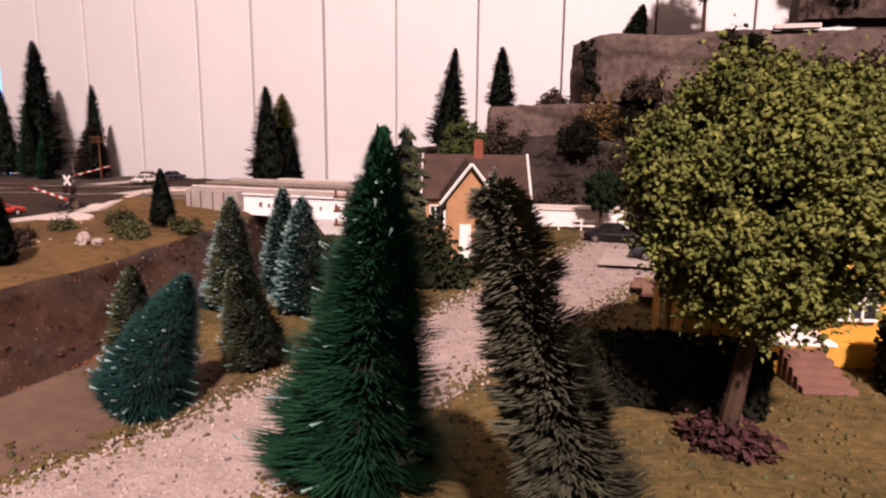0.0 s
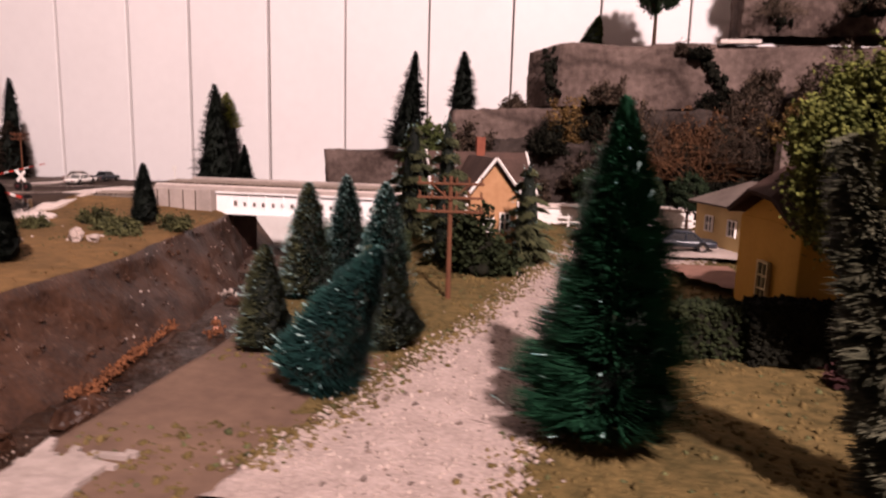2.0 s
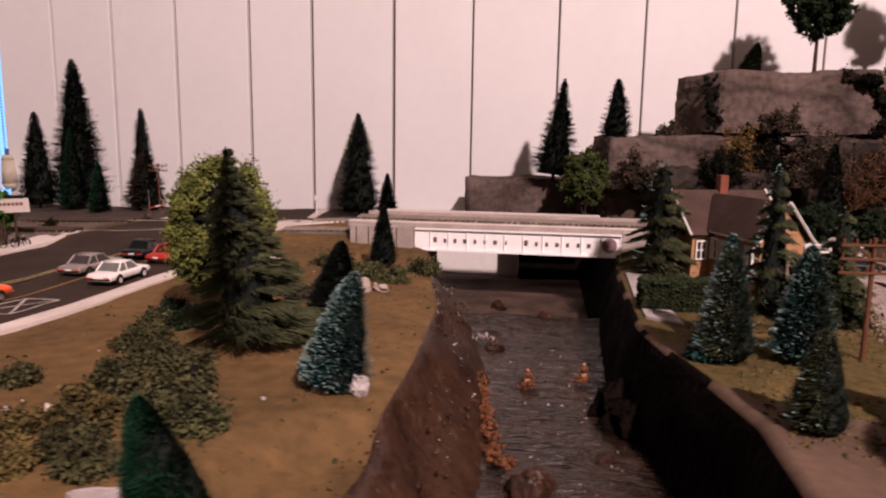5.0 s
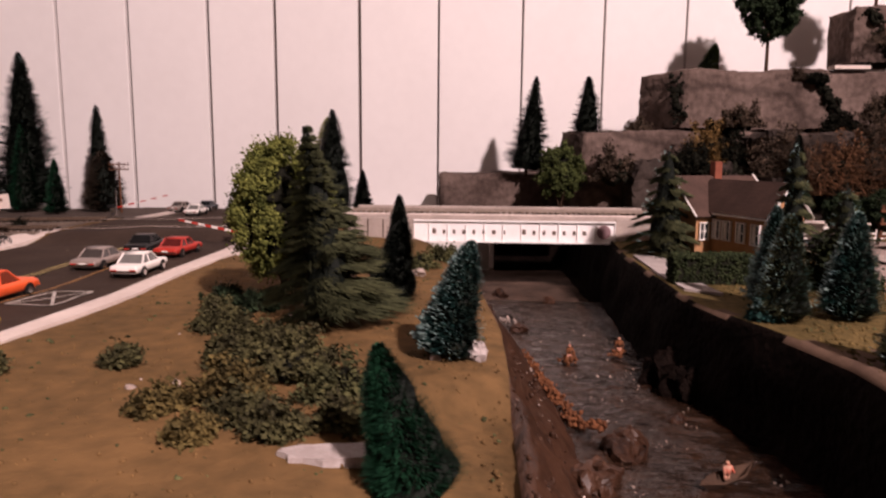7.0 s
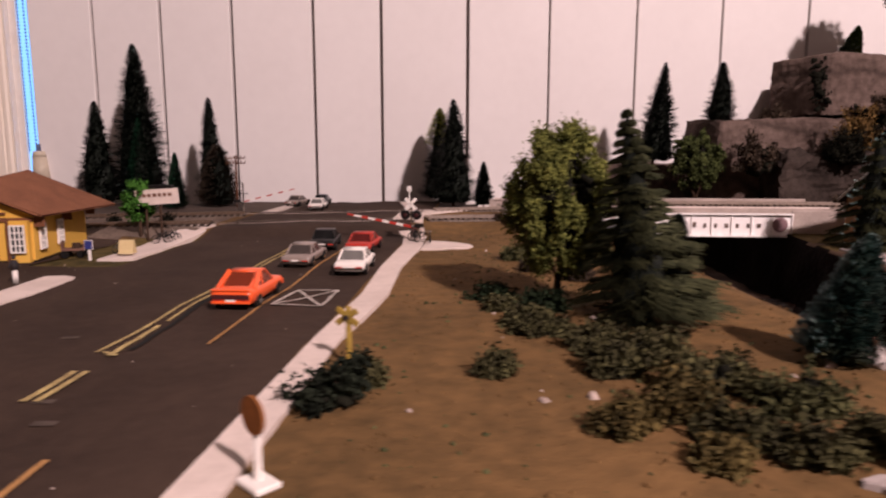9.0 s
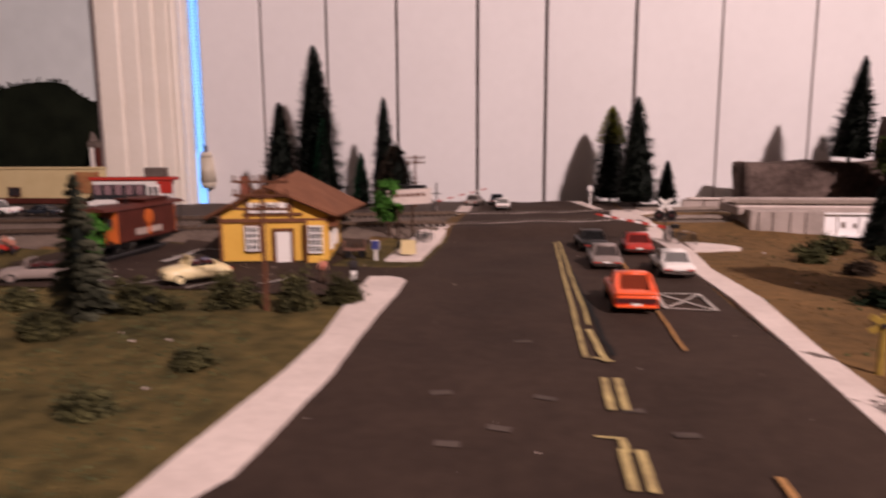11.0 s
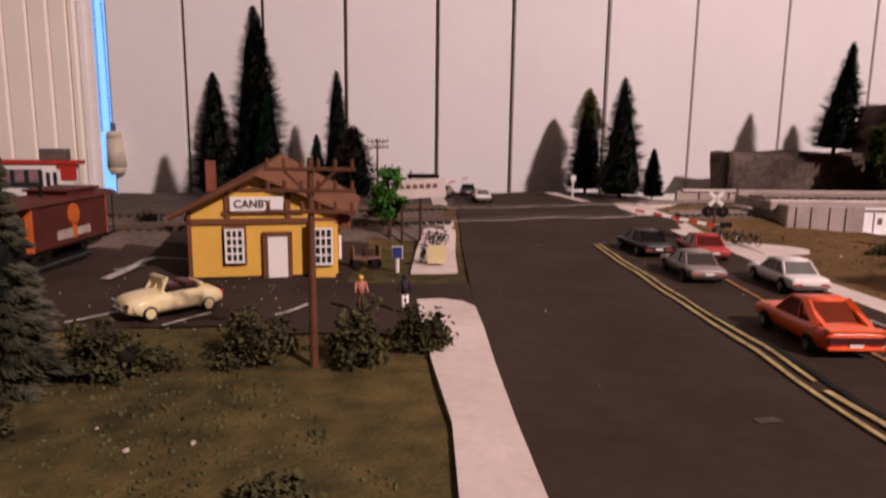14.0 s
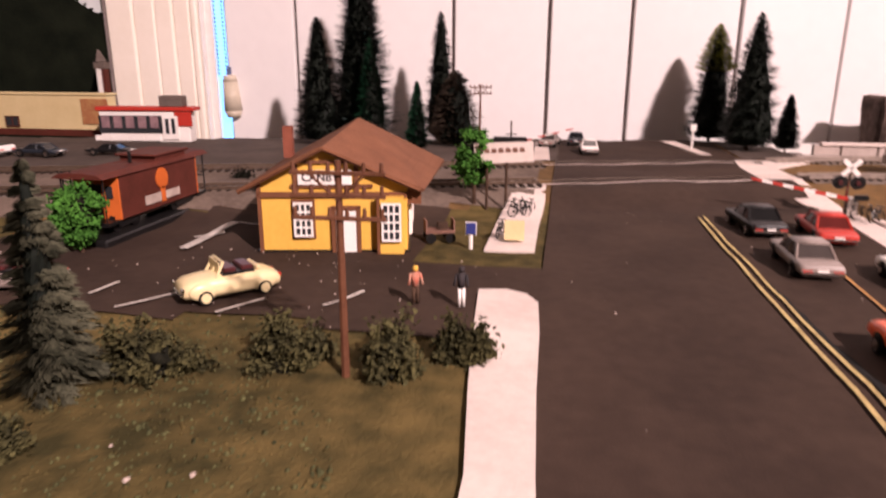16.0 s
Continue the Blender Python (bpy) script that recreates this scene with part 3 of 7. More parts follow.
slab_walk("pavement", "round white plaster pad at the crossing signal",
          [(-0.502 + 0.045 * max(0, math.cos(a)), 0.730 + 0.024 * math.sin(a)) for a in [i * math.pi / 8 - math.pi / 2 for i in range(9)]], 0.0020)
slab_walk("pavement", "white plaster sidewalk beside the station with bicycles on it",
          band([(-0.757, 0.632), (-0.756, 0.70), (-0.752, 0.76), (-0.752, 0.80)], [(-0.728, 0.634), (-0.728, 0.70), (-0.726, 0.76), (-0.727, 0.80)]))
slab_walk("pavement", "white plaster kerb beside the tracks",
          band([(-0.531, 0.792), (-0.550, 0.86), (-0.552, 0.92), (-0.546, 0.966)], [(-0.507, 0.792), (-0.516, 0.86), (-0.520, 0.92), (-0.470, 0.974)]))
slab_walk("pavement", "white plaster kerb strip on the back street",
          band([(-0.560, 1.07), (-0.588, 1.195)], [(-0.548, 1.068), (-0.570, 1.20)]))
slab_walk("pavement", "white plaster kerb strip on the back street",
          band([(-0.745, 0.965), (-0.752, 1.15)], [(-0.728, 0.965), (-0.735, 1.15)]))
slab_walk("pavement", "pale plaster verge along the creek",
          band([(-0.130, 0.575), (-0.131, 0.64), (-0.128, 0.74)], [(-0.108, 0.560), (-0.112, 0.635), (-0.100, 0.73)]), 0.002, "slab")
sheet("driveway", "pale concrete driveway under the parked car", "driveway", M["concrete"], steps_between(0.080, 0.194, 0.01), steps_between(0.672, 0.742, 0.01), lambda x, y: True, 0.0045)
sheet("garden_path", "brown timber edging beside the gravel road", "path", M["steps"], steps_between(0.108, 0.150, 0.007), steps_between(0.555, 0.63, 0.01), lambda x, y: x - 0.108 > 0.5 * (0.6 - y), 0.006)

# ---- railway tracks ----
sheet("track_bed", "tan gravel bed between the railway tracks", "track bed", M["trackbed"],
      steps_between(-2.2, -0.735, 0.02), steps_between(0.30, 1.05, 0.008),
      lambda x, y: track_near(x) - 0.052 < y < track_far(x) + 0.04, 0.0008)


def build_track(label, fun, x0, x1, lift, tie="tie", rail="rail"):
    tr = thing("railway_track", label, "railway track", kind="structure")
    n = int((x1 - x0) / 0.0068)
    tv, tf, bv, bf = [], [], [], []
    rv = {0: [], 1: []}
    for i in range(n + 1):
        x = x0 + (x1 - x0) * i / n
        y = fun(x)
        d = Vector((0.01, fun(x + 0.01) - y)).normalized()
        p = Vector((-d.y, d.x))
        z = BANKED + lift
        c = len(tv)
        for sx, sy, sz in ((-1, -1, 0), (1, -1, 0), (1, 1, 0), (-1, 1, 0), (-1, -1, 1), (1, -1, 1), (1, 1, 1), (-1, 1, 1)):
            tv.append((x + d.x * sx * 0.0014 + p.x * sy * 0.015, y + d.y * sx * 0.0014 + p.y * sy * 0.015, z + sz * 0.0018))
        tf += [tuple(c + k for k in f) for f in ((0, 3, 2, 1), (4, 5, 6, 7), (0, 1, 5, 4), (1, 2, 6, 5), (2, 3, 7, 6), (3, 0, 4, 7))]
        for s, off, zz in ((0, -0.024, -0.009), (1, -0.017, 0.0), (2, 0.017, 0.0), (3, 0.024, -0.009)):
            bv.append((x + p.x * off, y + p.y * off, z + zz + 0.0006 * noise.noise((x * 300, off * 900, 0))))
        if i:
            b = 4 * i
            bf += [(b - 4 + k, b + k, b + k + 1, b - 3 + k) for k in range(3)]
        for k, off in ((0, -0.00825), (1, 0.00825)):
            for sy, sz in ((-1, 0), (1, 0), (1, 1), (-1, 1)):
                rv[k].append((x + p.x * (off + sy * 0.0006), y + p.y * (off + sy * 0.0006), z + 0.0018 + sz * 0.0021))
    from_lists("ballast", bv, bf, M["ballast"], tr)
    from_lists("ties", tv, tf, M[tie], tr)["kind"] = "stuff"
    for k in rv:
        rf = []
        for i in range(1, n + 1):
            a, b = 4 * (i - 1), 4 * i
            rf += [(a + q, b + q, b + (q + 1) % 4, a + (q + 1) % 4) for q in range(4)]
        from_lists("rail", rv[k], rf, M[rail], tr)


build_track("brown railway track on grey ballast in front", track_near, -2.2, -0.735, 0.0005)
build_track("brown railway track on grey ballast in front", track_near, -0.512, -0.430, 0.0005, "trackbed", "sandrail")
build_track("pale railway track on the bridge deck", track_near, -0.424, -0.06, 0.0170, "trackbed", "sandrail")
build_track("brown railway track on grey ballast behind", track_far, -2.2, -0.735, 0.0005)
build_track("brown railway track on grey ballast behind", track_far, -0.512, -0.06, 0.0005, "trackbed", "sandrail")
# rails let into the road
for fun in (track_near, track_far):
    for off in (-0.0085, 0.0085):
        # near rails take the sidewalk's white, which paints their shine
        strip("crossing_rail", "rail let into the road, the near ones whitened for their shine", M["walk"] if off < 0 else M["rail"], [(x, fun(x) + off) for x in steps_between(-0.735, -0.515, 0.01)], 0.0034 if off < 0 else 0.0014, 0.0024)

# ---- room: panelled wall, trim, backdrop ----
EDGES = [-1.232, -1.120, -1.004, -0.882, -0.744, -0.629, -0.483, -0.346, -0.201, -0.060, 0.082, 0.223, 0.362, 0.50, 0.64, 0.78, 0.92, 1.06, 1.2]
wall_n = thing("wall_north", "white vertical board wall with dark grooves behind the layout", "wall", kind="structure")
back = bmesh.new()
box(back, (-0.02, wall_y(-0.02) + 0.022, 0.30), (2.5, 0.02, 2.6), math.degrees(math.atan(0.05)))
part("backing", back, M["groove"], wall_n)
for a, b in zip(EDGES, EDGES[1:]):
    ga, gb = (0.0026 if e < -0.40 else 0.0015 for e in (a, b))
    c = (a + ga + b - gb) / 2
    boxpart("board", (c, wall_y(c) + 0.006, 0.30), (b - gb - a - ga, 0.012, 2.6), M["wall"], wall_n, rz=math.degrees(math.atan(0.05)), bevel=0.0012)

# cream trim beside the window: fluted casing
trim_m = bmesh.new()
for k, (x, w, d) in enumerate(((-1.393, 0.045, 0.0150), (-1.3525, 0.036, 0.0142), (-1.3195, 0.030, 0.0150), (-1.2905, 0.028, 0.0142), (-1.2705, 0.012, 0.0158))):
    box(trim_m, (x, 1.25 - d / 2, 0.30), (w, d, 2.6), 0, 0.003)
tagged(part("trim", trim_m, M["cream"]), "cream fluted wooden casing beside the window", "trim", kind="structure")
win = thing("window_1", "narrow strip of window with blue daylight behind a blind chain", "window", kind="structure")
boxpart("pane", (-1.2405, 1.258, 0.30), (0.015, 0.004, 2.6), M["blueglow"], win, "blue daylight through a narrow gap")
boxpart("window_stop", (-1.2545, 1.256, 0.30), (0.0125, 0.010, 2.6), M["white"], win, "white inner stop")
boxpart("window_frame", (-1.2618, 1.247, 0.30), (0.0024, 0.016, 2.6), M["white"], win)

bg = thing("backdrop", "painted backdrop of grey sky over a dark wooded hill", "backdrop", kind="structure")
boxpart("sky_board", (-1.935, 1.262, 0.50), (1.03, 0.02, 2.2), M["sky"], bg, "grey painted sky")
hv = []
hx = steps_between(-2.46, -1.420, 0.006)
for x in hx:
    t = (x + 1.438) / 1.0
    top = 0.192 + 0.020 * math.exp(-((x + 1.54) / 0.09) ** 2) - 0.022 * smooth01((x + 1.50) / 0.06)
    top += 0.003 * noise.noise((x * 60, 0, 0)) + 0.0035 * max(0, noise.noise((x * 260, 3, 0)))
    hv.append((x, top))
bm = bmesh.new()
prism(bm, [(-2.46, -0.6)] + hv + [(-1.420, -0.6)], 1.2485, 1.2515)
part("painted_hill", bm, M["hill"], bg, "dark green wooded hill with a ragged top")
rng = random.Random(5)
tw = bmesh.new()
for k in range(120):
    x, z = hv[rng.randrange(40, len(hv))]
    h = rng.uniform(0.002, 0.006) * (1.5 if -1.80 < x < -1.48 else 0.8)
    lean = rng.uniform(-0.006, 0.006)
    rod(tw, (x, 1.250, z - 0.004), (x + lean, 1.250, z + h), 0.0009, 0.0004, 4)
    for q in range(3):
        f = rng.uniform(0.4, 1.0)
        rod(tw, (x + lean * f, 1.250, z + h * f), (x + lean * f + rng.uniform(-0.004, 0.004), 1.250, z + h * f + rng.uniform(0.0005, 0.002)), 0.0013, 0.0005, 4)
part("treetops", tw, M["hill"], bg)
boxpart("edge_strip", (-1.4185, 1.242, 0.30), (0.003, 0.012, 2.6), M["groove"], bg)

# the rest of the room, closing it unseen behind the camera; dark to limit bounced light
room = thing("room", "plain room round the layout", "room", kind="structure")
boxpart("wall_south", (-0.6, -2.6, 0.9), (6.4, 0.1, 3.8), M["roomwall"], room)
boxpart("wall_west", (-3.2, -0.5, 0.9), (0.1, 4.6, 3.8), M["roomwall"], room)
boxpart("wall_east", (2.2, -0.5, 0.9), (0.1, 4.6, 3.8), M["roomwall"], room)
boxpart("wall_north_low", (-0.5, 1.40, 0.7), (6.0, 0.05, 3.4), M["roomwall"], room)
boxpart("floor", (-0.5, -0.5, -0.98), (6.0, 4.6, 0.04), M["floor"], room)
tagged(boxpart("ceiling", (-0.5, -0.5, 1.95), (6.0, 4.6, 0.06), M["roomwall"], None), "plain dark ceiling out of view", "ceiling", kind="structure")

# table under the scenery: fascia along the front in two stretches, open at the creek
for fa, fb in ((-2.3, -0.262), (-0.10, 0.94)):
    fx = steps_between(fa, fb, 0.02)
    fv, ff = [], []
    for x in fx:
        y = front_edge(x)
        fv += [(x, y - 0.006, -0.12), (x, y - 0.006, -0.0015), (x, y - 0.0045, 0.0), (x, y + 0.0005, 0.0), (x, y + 0.0005, -0.12)]
    for i in range(len(fx) - 1):
        for k in range(4):
            ff.append((5 * i + k, 5 * i + 5 + k, 5 * i + 6 + k, 5 * i + 1 + k))
    tagged(from_lists("fascia", fv, ff, M["wood"]), "brown wooden board along the layout's front edge", "fascia", kind="structure")
boxpart("table_underside", (-0.68, 0.64, -0.11), (3.2, 0.9, 0.02), M["wood"], None)
tagged(bpy.data.objects["table_underside"], "brown board that carries the scenery", "table top", kind="structure")

# ---- plate girder bridge ----
br = thing("railway_bridge", "white plate girder railway bridge on grey timber abutments", "bridge")
boxpart("deck", (-0.255, 0.893, 0.0225), (0.345, 0.078, 0.009), M["concrete"], br, "grey board deck", bevel=0.001)
boxpart("kerb", (-0.25, 0.932, 0.0255), (0.35, 0.006, 0.012), M["concrete"], br, bevel=0.001)
boxpart("kerb", (-0.255, 0.858, 0.0255), (0.345, 0.004, 0.005), M["walk"], br, bevel=0.0008)
boxpart("deck_slab", (-0.405, 0.965, 0.0030), (0.120, 0.190, 0.0100), M["concrete"], br, "grey slab under the tracks", bevel=0.001)
west_end = boxpart("abutment", (-0.384, 0.871, 0.008), (0.072, 0.070, 0.034), M["concrete"], br, bevel=0.001)
for x in (-0.412, -0.398, -0.381, -0.366):
    boxpart("joint", (x, 0.8357, 0.008), (0.0009, 0.0008, 0.030), M["bark"], west_end, "dark joint between boards")
boxpart("abutment", (-0.095, 0.880, 0.008), (0.055, 0.055, 0.034), M["concrete"], br, bevel=0.001)
for x in (-0.342, -0.112):
    boxpart("pier", (x, 0.895, -0.032), (0.012, 0.06, 0.060), M["darkroof"], br, "dark timber pier")
boxpart("web", (-0.2375, 0.8505, 0.0095), (0.229, 0.0022, 0.0215), M["girder"], br, "white girder plate")
for z in (-0.0022, 0.0212):
    boxpart("flange", (-0.2375, 0.8490, z), (0.229, 0.0062, 0.0014), M["girder"], br)
for k in range(12):
    boxpart("stiffener", (-0.351 + 0.2275 * k / 11 * 1.0, 0.8488, 0.0095), (0.0011, 0.0022, 0.0215), M["girder"], br)
for k in range(16):
    if k != 8:
        big = k in (0, 9)
        h = 0.0058 if big else 0.0044
        boxpart("lettering_bar", (-0.325 + 0.0112 * k, 0.8491, 0.0065 + h / 2), (0.0030 if k % 3 else 0.0040, 0.0007, h), M["stone"], br, "dark lettering bar")
tagged(boxpart("creek_panel", (-0.372, 1.236, -0.054), (0.236, 0.004, 0.110), M["white"], None), "white board closing the creek behind the bridge", "panel", kind="structure")
# this block wears the east bank's painted shade too
tagged(boxpart("hill_support", (-0.180, 1.155, -0.048), (0.135, 0.036, 0.096), M["shaded"], None), "support block under the hill behind the bridge, coloured shade-dark", "support", kind="structure")
em = bmesh.new()
rod(em, (-0.1355, 0.8494, 0.0100), (-0.1355, 0.8486, 0.0100), 0.0078, n=24)
part("emblem", em, M["curtain"], br, "faint pinkish round emblem")

rw = thing("retaining_wall", "pale grey board wall with dark joints behind the tracks", "wall", kind="structure")
boxpart("board_wall", (-0.289, 1.064, 0.006), (0.308, 0.007, 0.026), M["concrete"], rw, bevel=0.0008)
boxpart("coping", (-0.285, 1.063, 0.0200), (0.302, 0.011, 0.0028), M["walk"], rw, "pale coping strip", bevel=0.0006)
for k in range(9):
    boxpart("joint", (-0.415 + 0.032 * k + 0.006 * math.sin(k * 2.1), 1.0600, 0.006), (0.0012, 0.0012, 0.024), M["bark"], rw, "dark joint between boards")

# ---- terraced hill of foam rock ----
def rock_block(name, label, x0, x1, y0, y1, z0, z1, seed, material, rough=0.010, slant=0.0):
    """A rough block of foam rock with broken edges; slant cuts back its near west corner."""
    nx, ny, nz = max(4, int((x1 - x0) / 0.008)), max(4, int((y1 - y0) / 0.009)), max(5, int((z1 - z0) / 0.007))
    index, verts, faces = {}, [], []

    def at(i, j, k):
        if (i, j, k) not in index:
            u, v, w = i / nx, j / ny, k / nz
            p = Vector((x0 + (x1 - x0) * u + slant * (1 - v) * (1 - u), y0 + (y1 - y0) * v, z0 + (z1 - z0) * w))
            sides = (i in (0, nx)) + (j in (0, ny)) + (k == nz)
            d = noise.noise_vector(p * 18 + Vector((seed, 0, 0))) * rough + noise.noise_vector(p * 70 + Vector((0, seed, 0))) * rough * 0.4 + noise.noise_vector(p * 190) * rough * 0.2
            if sides >= 2:
                d += Vector((0.0025 * ((i == 0) - (i == nx)), 0.0025 * ((j == 0) - (j == ny)), -0.002 * (k == nz)))
            index[i, j, k] = len(verts)
            verts.append(p + d)
        return index[i, j, k]
    for i in range(nx):
        for k in range(nz):
            for j in (0, ny):
                faces.append((at(i, j, k), at(i + 1, j, k), at(i + 1, j, k + 1), at(i, j, k + 1)))
        for j in range(ny):
            faces.append((at(i, j, nz), at(i + 1, j, nz), at(i + 1, j + 1, nz), at(i, j + 1, nz)))
    for j in range(ny):
        for k in range(nz):
            for i in (0, nx):
                faces.append((at(i, j, k), at(i, j + 1, k), at(i, j + 1, k + 1), at(i, j, k + 1)))
    return tagged(from_lists(name, verts, faces, material), label, "rock", kind="structure")


rock_block("hill_block", "small grey foam rock block standing against the wall", -0.335, -0.135, 1.165, 1.235, 0.000, 0.066, 1, M["foam"], 0.005)
rock_block("hill_tier", "grey foam rock terrace of the hill", -0.145, 0.32, 1.10, 1.20, -0.01, 0.131, 2, M["foam"], 0.006, 0.02)
rock_block("hill_tier", "upper grey foam rock terrace with vines", -0.026, 0.60, 1.108, 1.185, 0.135, 0.219, 3, M["foam"], 0.005, 0.045)
rock_block("hill_tier", "topmost grey foam rock terrace", 0.250, 0.80, 1.105, 1.180, 0.228, 0.309, 4, M["foam"], 0.005)
rock_block("hill_core", "rough grey rock filling behind the terraces", 0.02, 0.85, 1.17, 1.29, -0.01, 0.205, 9, M["foam"], 0.006)
rock_block("hill_base", "dark rocky foot of the hill under scrub", -0.06, 0.85, 1.03, 1.14, -0.02, 0.085, 5, M["foamdark"], 0.014)
rock_block("hill_base", "dark rocky slope of the hill under scrub", 0.10, 0.9, 1.00, 1.14, 0.0, 0.125, 6, M["foamdark"], 0.016)
rock_block("hill_base", "dark rocky shoulder of the hill under scrub", 0.31, 0.9, 0.95, 1.12, 0.0, 0.150, 7, M["foamdark"], 0.018)

# ---- plants ----
RS = np.random.RandomState(7)


def arrays_part(name, verts, faces, material, parent, label="", kind="", smooth=False):
    me = bpy.data.meshes.new(name)
    k = faces.shape[1]
    me.vertices.add(len(verts))
    me.vertices.foreach_set("co", verts.astype(np.float32).ravel())
    me.loops.add(faces.size)
    me.loops.foreach_set("vertex_index", faces.astype(np.int32).ravel())
    me.polygons.add(len(faces))
    me.polygons.foreach_set("loop_start", np.arange(0, faces.size, k, dtype=np.int32))
    me.materials.append(material)
    me.update(calc_edges=True)
    me.validate()
    if smooth:
        me.polygons.foreach_set("use_smooth", [True] * len(me.polygons))
    ob = new(name, me)
    ob.parent = parent
    if label:
        ob["label"] = label
    if kind:
        ob["kind"] = kind
    return ob


def needles(h, r, n, w, power=0.62, base=0.04, blunt=0.06, cut=0.0, start=0.45, flare=False):
    """Thin blades round an axis, in a rounded cone: bristles of a wired brush tree."""
    t = np.sort(RS.rand(n)) ** 1.05
    ang = RS.rand(n) * 2 * np.pi
    rad = r * ((1 - t) ** power * (1 - blunt) + blunt) * np.minimum(1, 0.75 + t * 5)
    cells = 1.04 - (0.20 + cut) * RS.rand(64, 16)
    rad = rad * cells[(t * 30 * h / 0.1 % 64).astype(int), (ang * 16 / 6.2832).astype(int) % 16] * (0.84 + 0.20 * RS.rand(n))
    z = h * (base + (1 - base) * t)
    inner = rad * (start + 0.25 * RS.rand(n))
    up = 0.10 * rad + 0.14 * r * (RS.rand(n) - 0.5)
    c, s = np.cos(ang), np.sin(ang)
    px, py = -s * w, c * w
    a = np.stack([c * inner + px, s * inner + py, z + up * 0.3], 1)
    b = np.stack([c * inner - px, s * inner - py, z + up * 0.3 + w * 0.6], 1)
    q = np.stack([c * rad, s * rad, z + up], 1)
    if flare:
        a = np.stack([c * inner, s * inner, z + up * 0.3], 1)
        b = np.stack([c * rad + px, s * rad + py, z + up], 1)
        q = np.stack([c * rad - px, s * rad - py, z + up + w * 0.6], 1)
    v = np.stack([a, b, q], 1).reshape(-1, 3)
    return v, np.arange(3 * n).reshape(-1, 3)


def sprays(h, r, n, w, layers, droop, power=0.8, base=0.03):
    """Drooping boughs in layers, each bough hung with long thin strands."""
    nb = layers * 9
    bt = (np.repeat(np.arange(layers), 9) + 0.35 * RS.rand(nb)) / layers
    ba = RS.rand(nb) * 6.283
    br = r * ((1 - bt) ** (power + 0.12) * 0.97 + 0.03) * (0.78 + 0.30 * RS.rand(nb))
    k = RS.randint(0, nb, n)
    s = 0.12 + 0.88 * RS.rand(n) ** 0.7
    ang = ba[k] + 0.42 * RS.randn(n) * (1.15 - s)
    rad = br[k] * s
    z = h * (base + (1 - base) * bt[k]) + rad * 0.10 - droop * br[k] * s ** 2 + 0.02 * h * RS.randn(n) / 3
    length = br[k] * (0.20 + 0.22 * RS.rand(n)) + 0.001
    a2 = ang + 0.45 * RS.randn(n)
    c, si = np.cos(ang), np.sin(ang)
    p = np.stack([c * rad, si * rad, z], 1)
    d = np.stack([np.cos(a2) * length, np.sin(a2) * length, -length * (0.10 + droop * (0.5 + 0.6 * RS.rand(n)))], 1)
    e = np.stack([-si * w, c * w, np.full(n, w * 0.8)], 1)
    v = np.stack([p - e, p + e, p + d], 1)
    v[:, :, 2] = np.maximum(v[:, :, 2], 0.0005)
    return v.reshape(-1, 3), np.arange(3 * n).reshape(-1, 3)


def lathe(h, r, power, base, blunt, seed, rings=12, seg=14, fill=0.72):
    """Rough solid inside a brush tree, following its outline."""
    v, f = [], []
    for i in range(rings + 1):
        t = i / rings
        rr = r * fill * ((1 - t) ** power * (1 - blunt) + blunt * (1 - t)) * min(1, 0.75 + t * 5)
        for k in range(seg):
            a = 6.2832 * k / seg + 0.2 * i
            q = rr * (1 + 0.30 * (RS.rand() - 0.5))
            v.append((q * math.cos(a), q * math.sin(a), h * (base + 0.02 + (0.97 - base) * t)))
        if i:
            for k in range(seg):
                p, m = (i - 1) * seg, i * seg
                f.append((p + k, p + (k + 1) % seg, m + (k + 1) % seg, m + k))
    return v, f


def fir(label, x, y, z, h, r, n, m, w=0.0005, lean=0.0, lean_dir=0.0, layers=0, droop=0.0, power=0.62, tip=None, name="fir_tree", group="", frost=0, blunt=0.06, cut=0.0):
    tr = thing(name, label, "tree", (x, y, z), 0, group)
    tr.matrix_world = pose(x, y, z, lean * math.sin(math.radians(lean_dir)), lean * math.cos(math.radians(lean_dir)), RS.rand() * 360 if not lean else 0)
    bm = bmesh.new()
    rod(bm, (0, 0, -0.004), (0, 0, h * 0.97), max(0.0011, r * 0.06), 0.0004, 7)
    part("trunk", bm, M["bark"], tr)
    r = r * 1.10
    if layers:
        v, f = sprays(h, r * 1.12, n, w * 1.1, layers, droop, power)
        arrays_part("crown", v, f, m, tr)
        v, f = lathe(h, r, power, 0.03, blunt, 0, fill=0.50)
    else:
        v, f = needles(h, r, n, w * 1.4, power, blunt=blunt, cut=cut)
        arrays_part("crown", v, f, m, tr)
        # dark core stands for the shade deep between the needles
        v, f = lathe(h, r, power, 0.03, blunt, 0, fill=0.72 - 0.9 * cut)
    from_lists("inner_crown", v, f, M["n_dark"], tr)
    if frost:
        v, f = needles(h, r * 1.03, frost, w * 1.5, power, start=0.62, flare=True)
        arrays_part("frosting", v, f, M["n_frost"], tr, "pale frosted tips", "stuff")
    if tip:
        v, f = needles(h * 0.42, r * 0.74, n // 2, w * 1.4, power)
        v[:, 2] += h * 0.61
        arrays_part("tip_growth", v, f, tip, tr, "yellow-green top")
    return tr


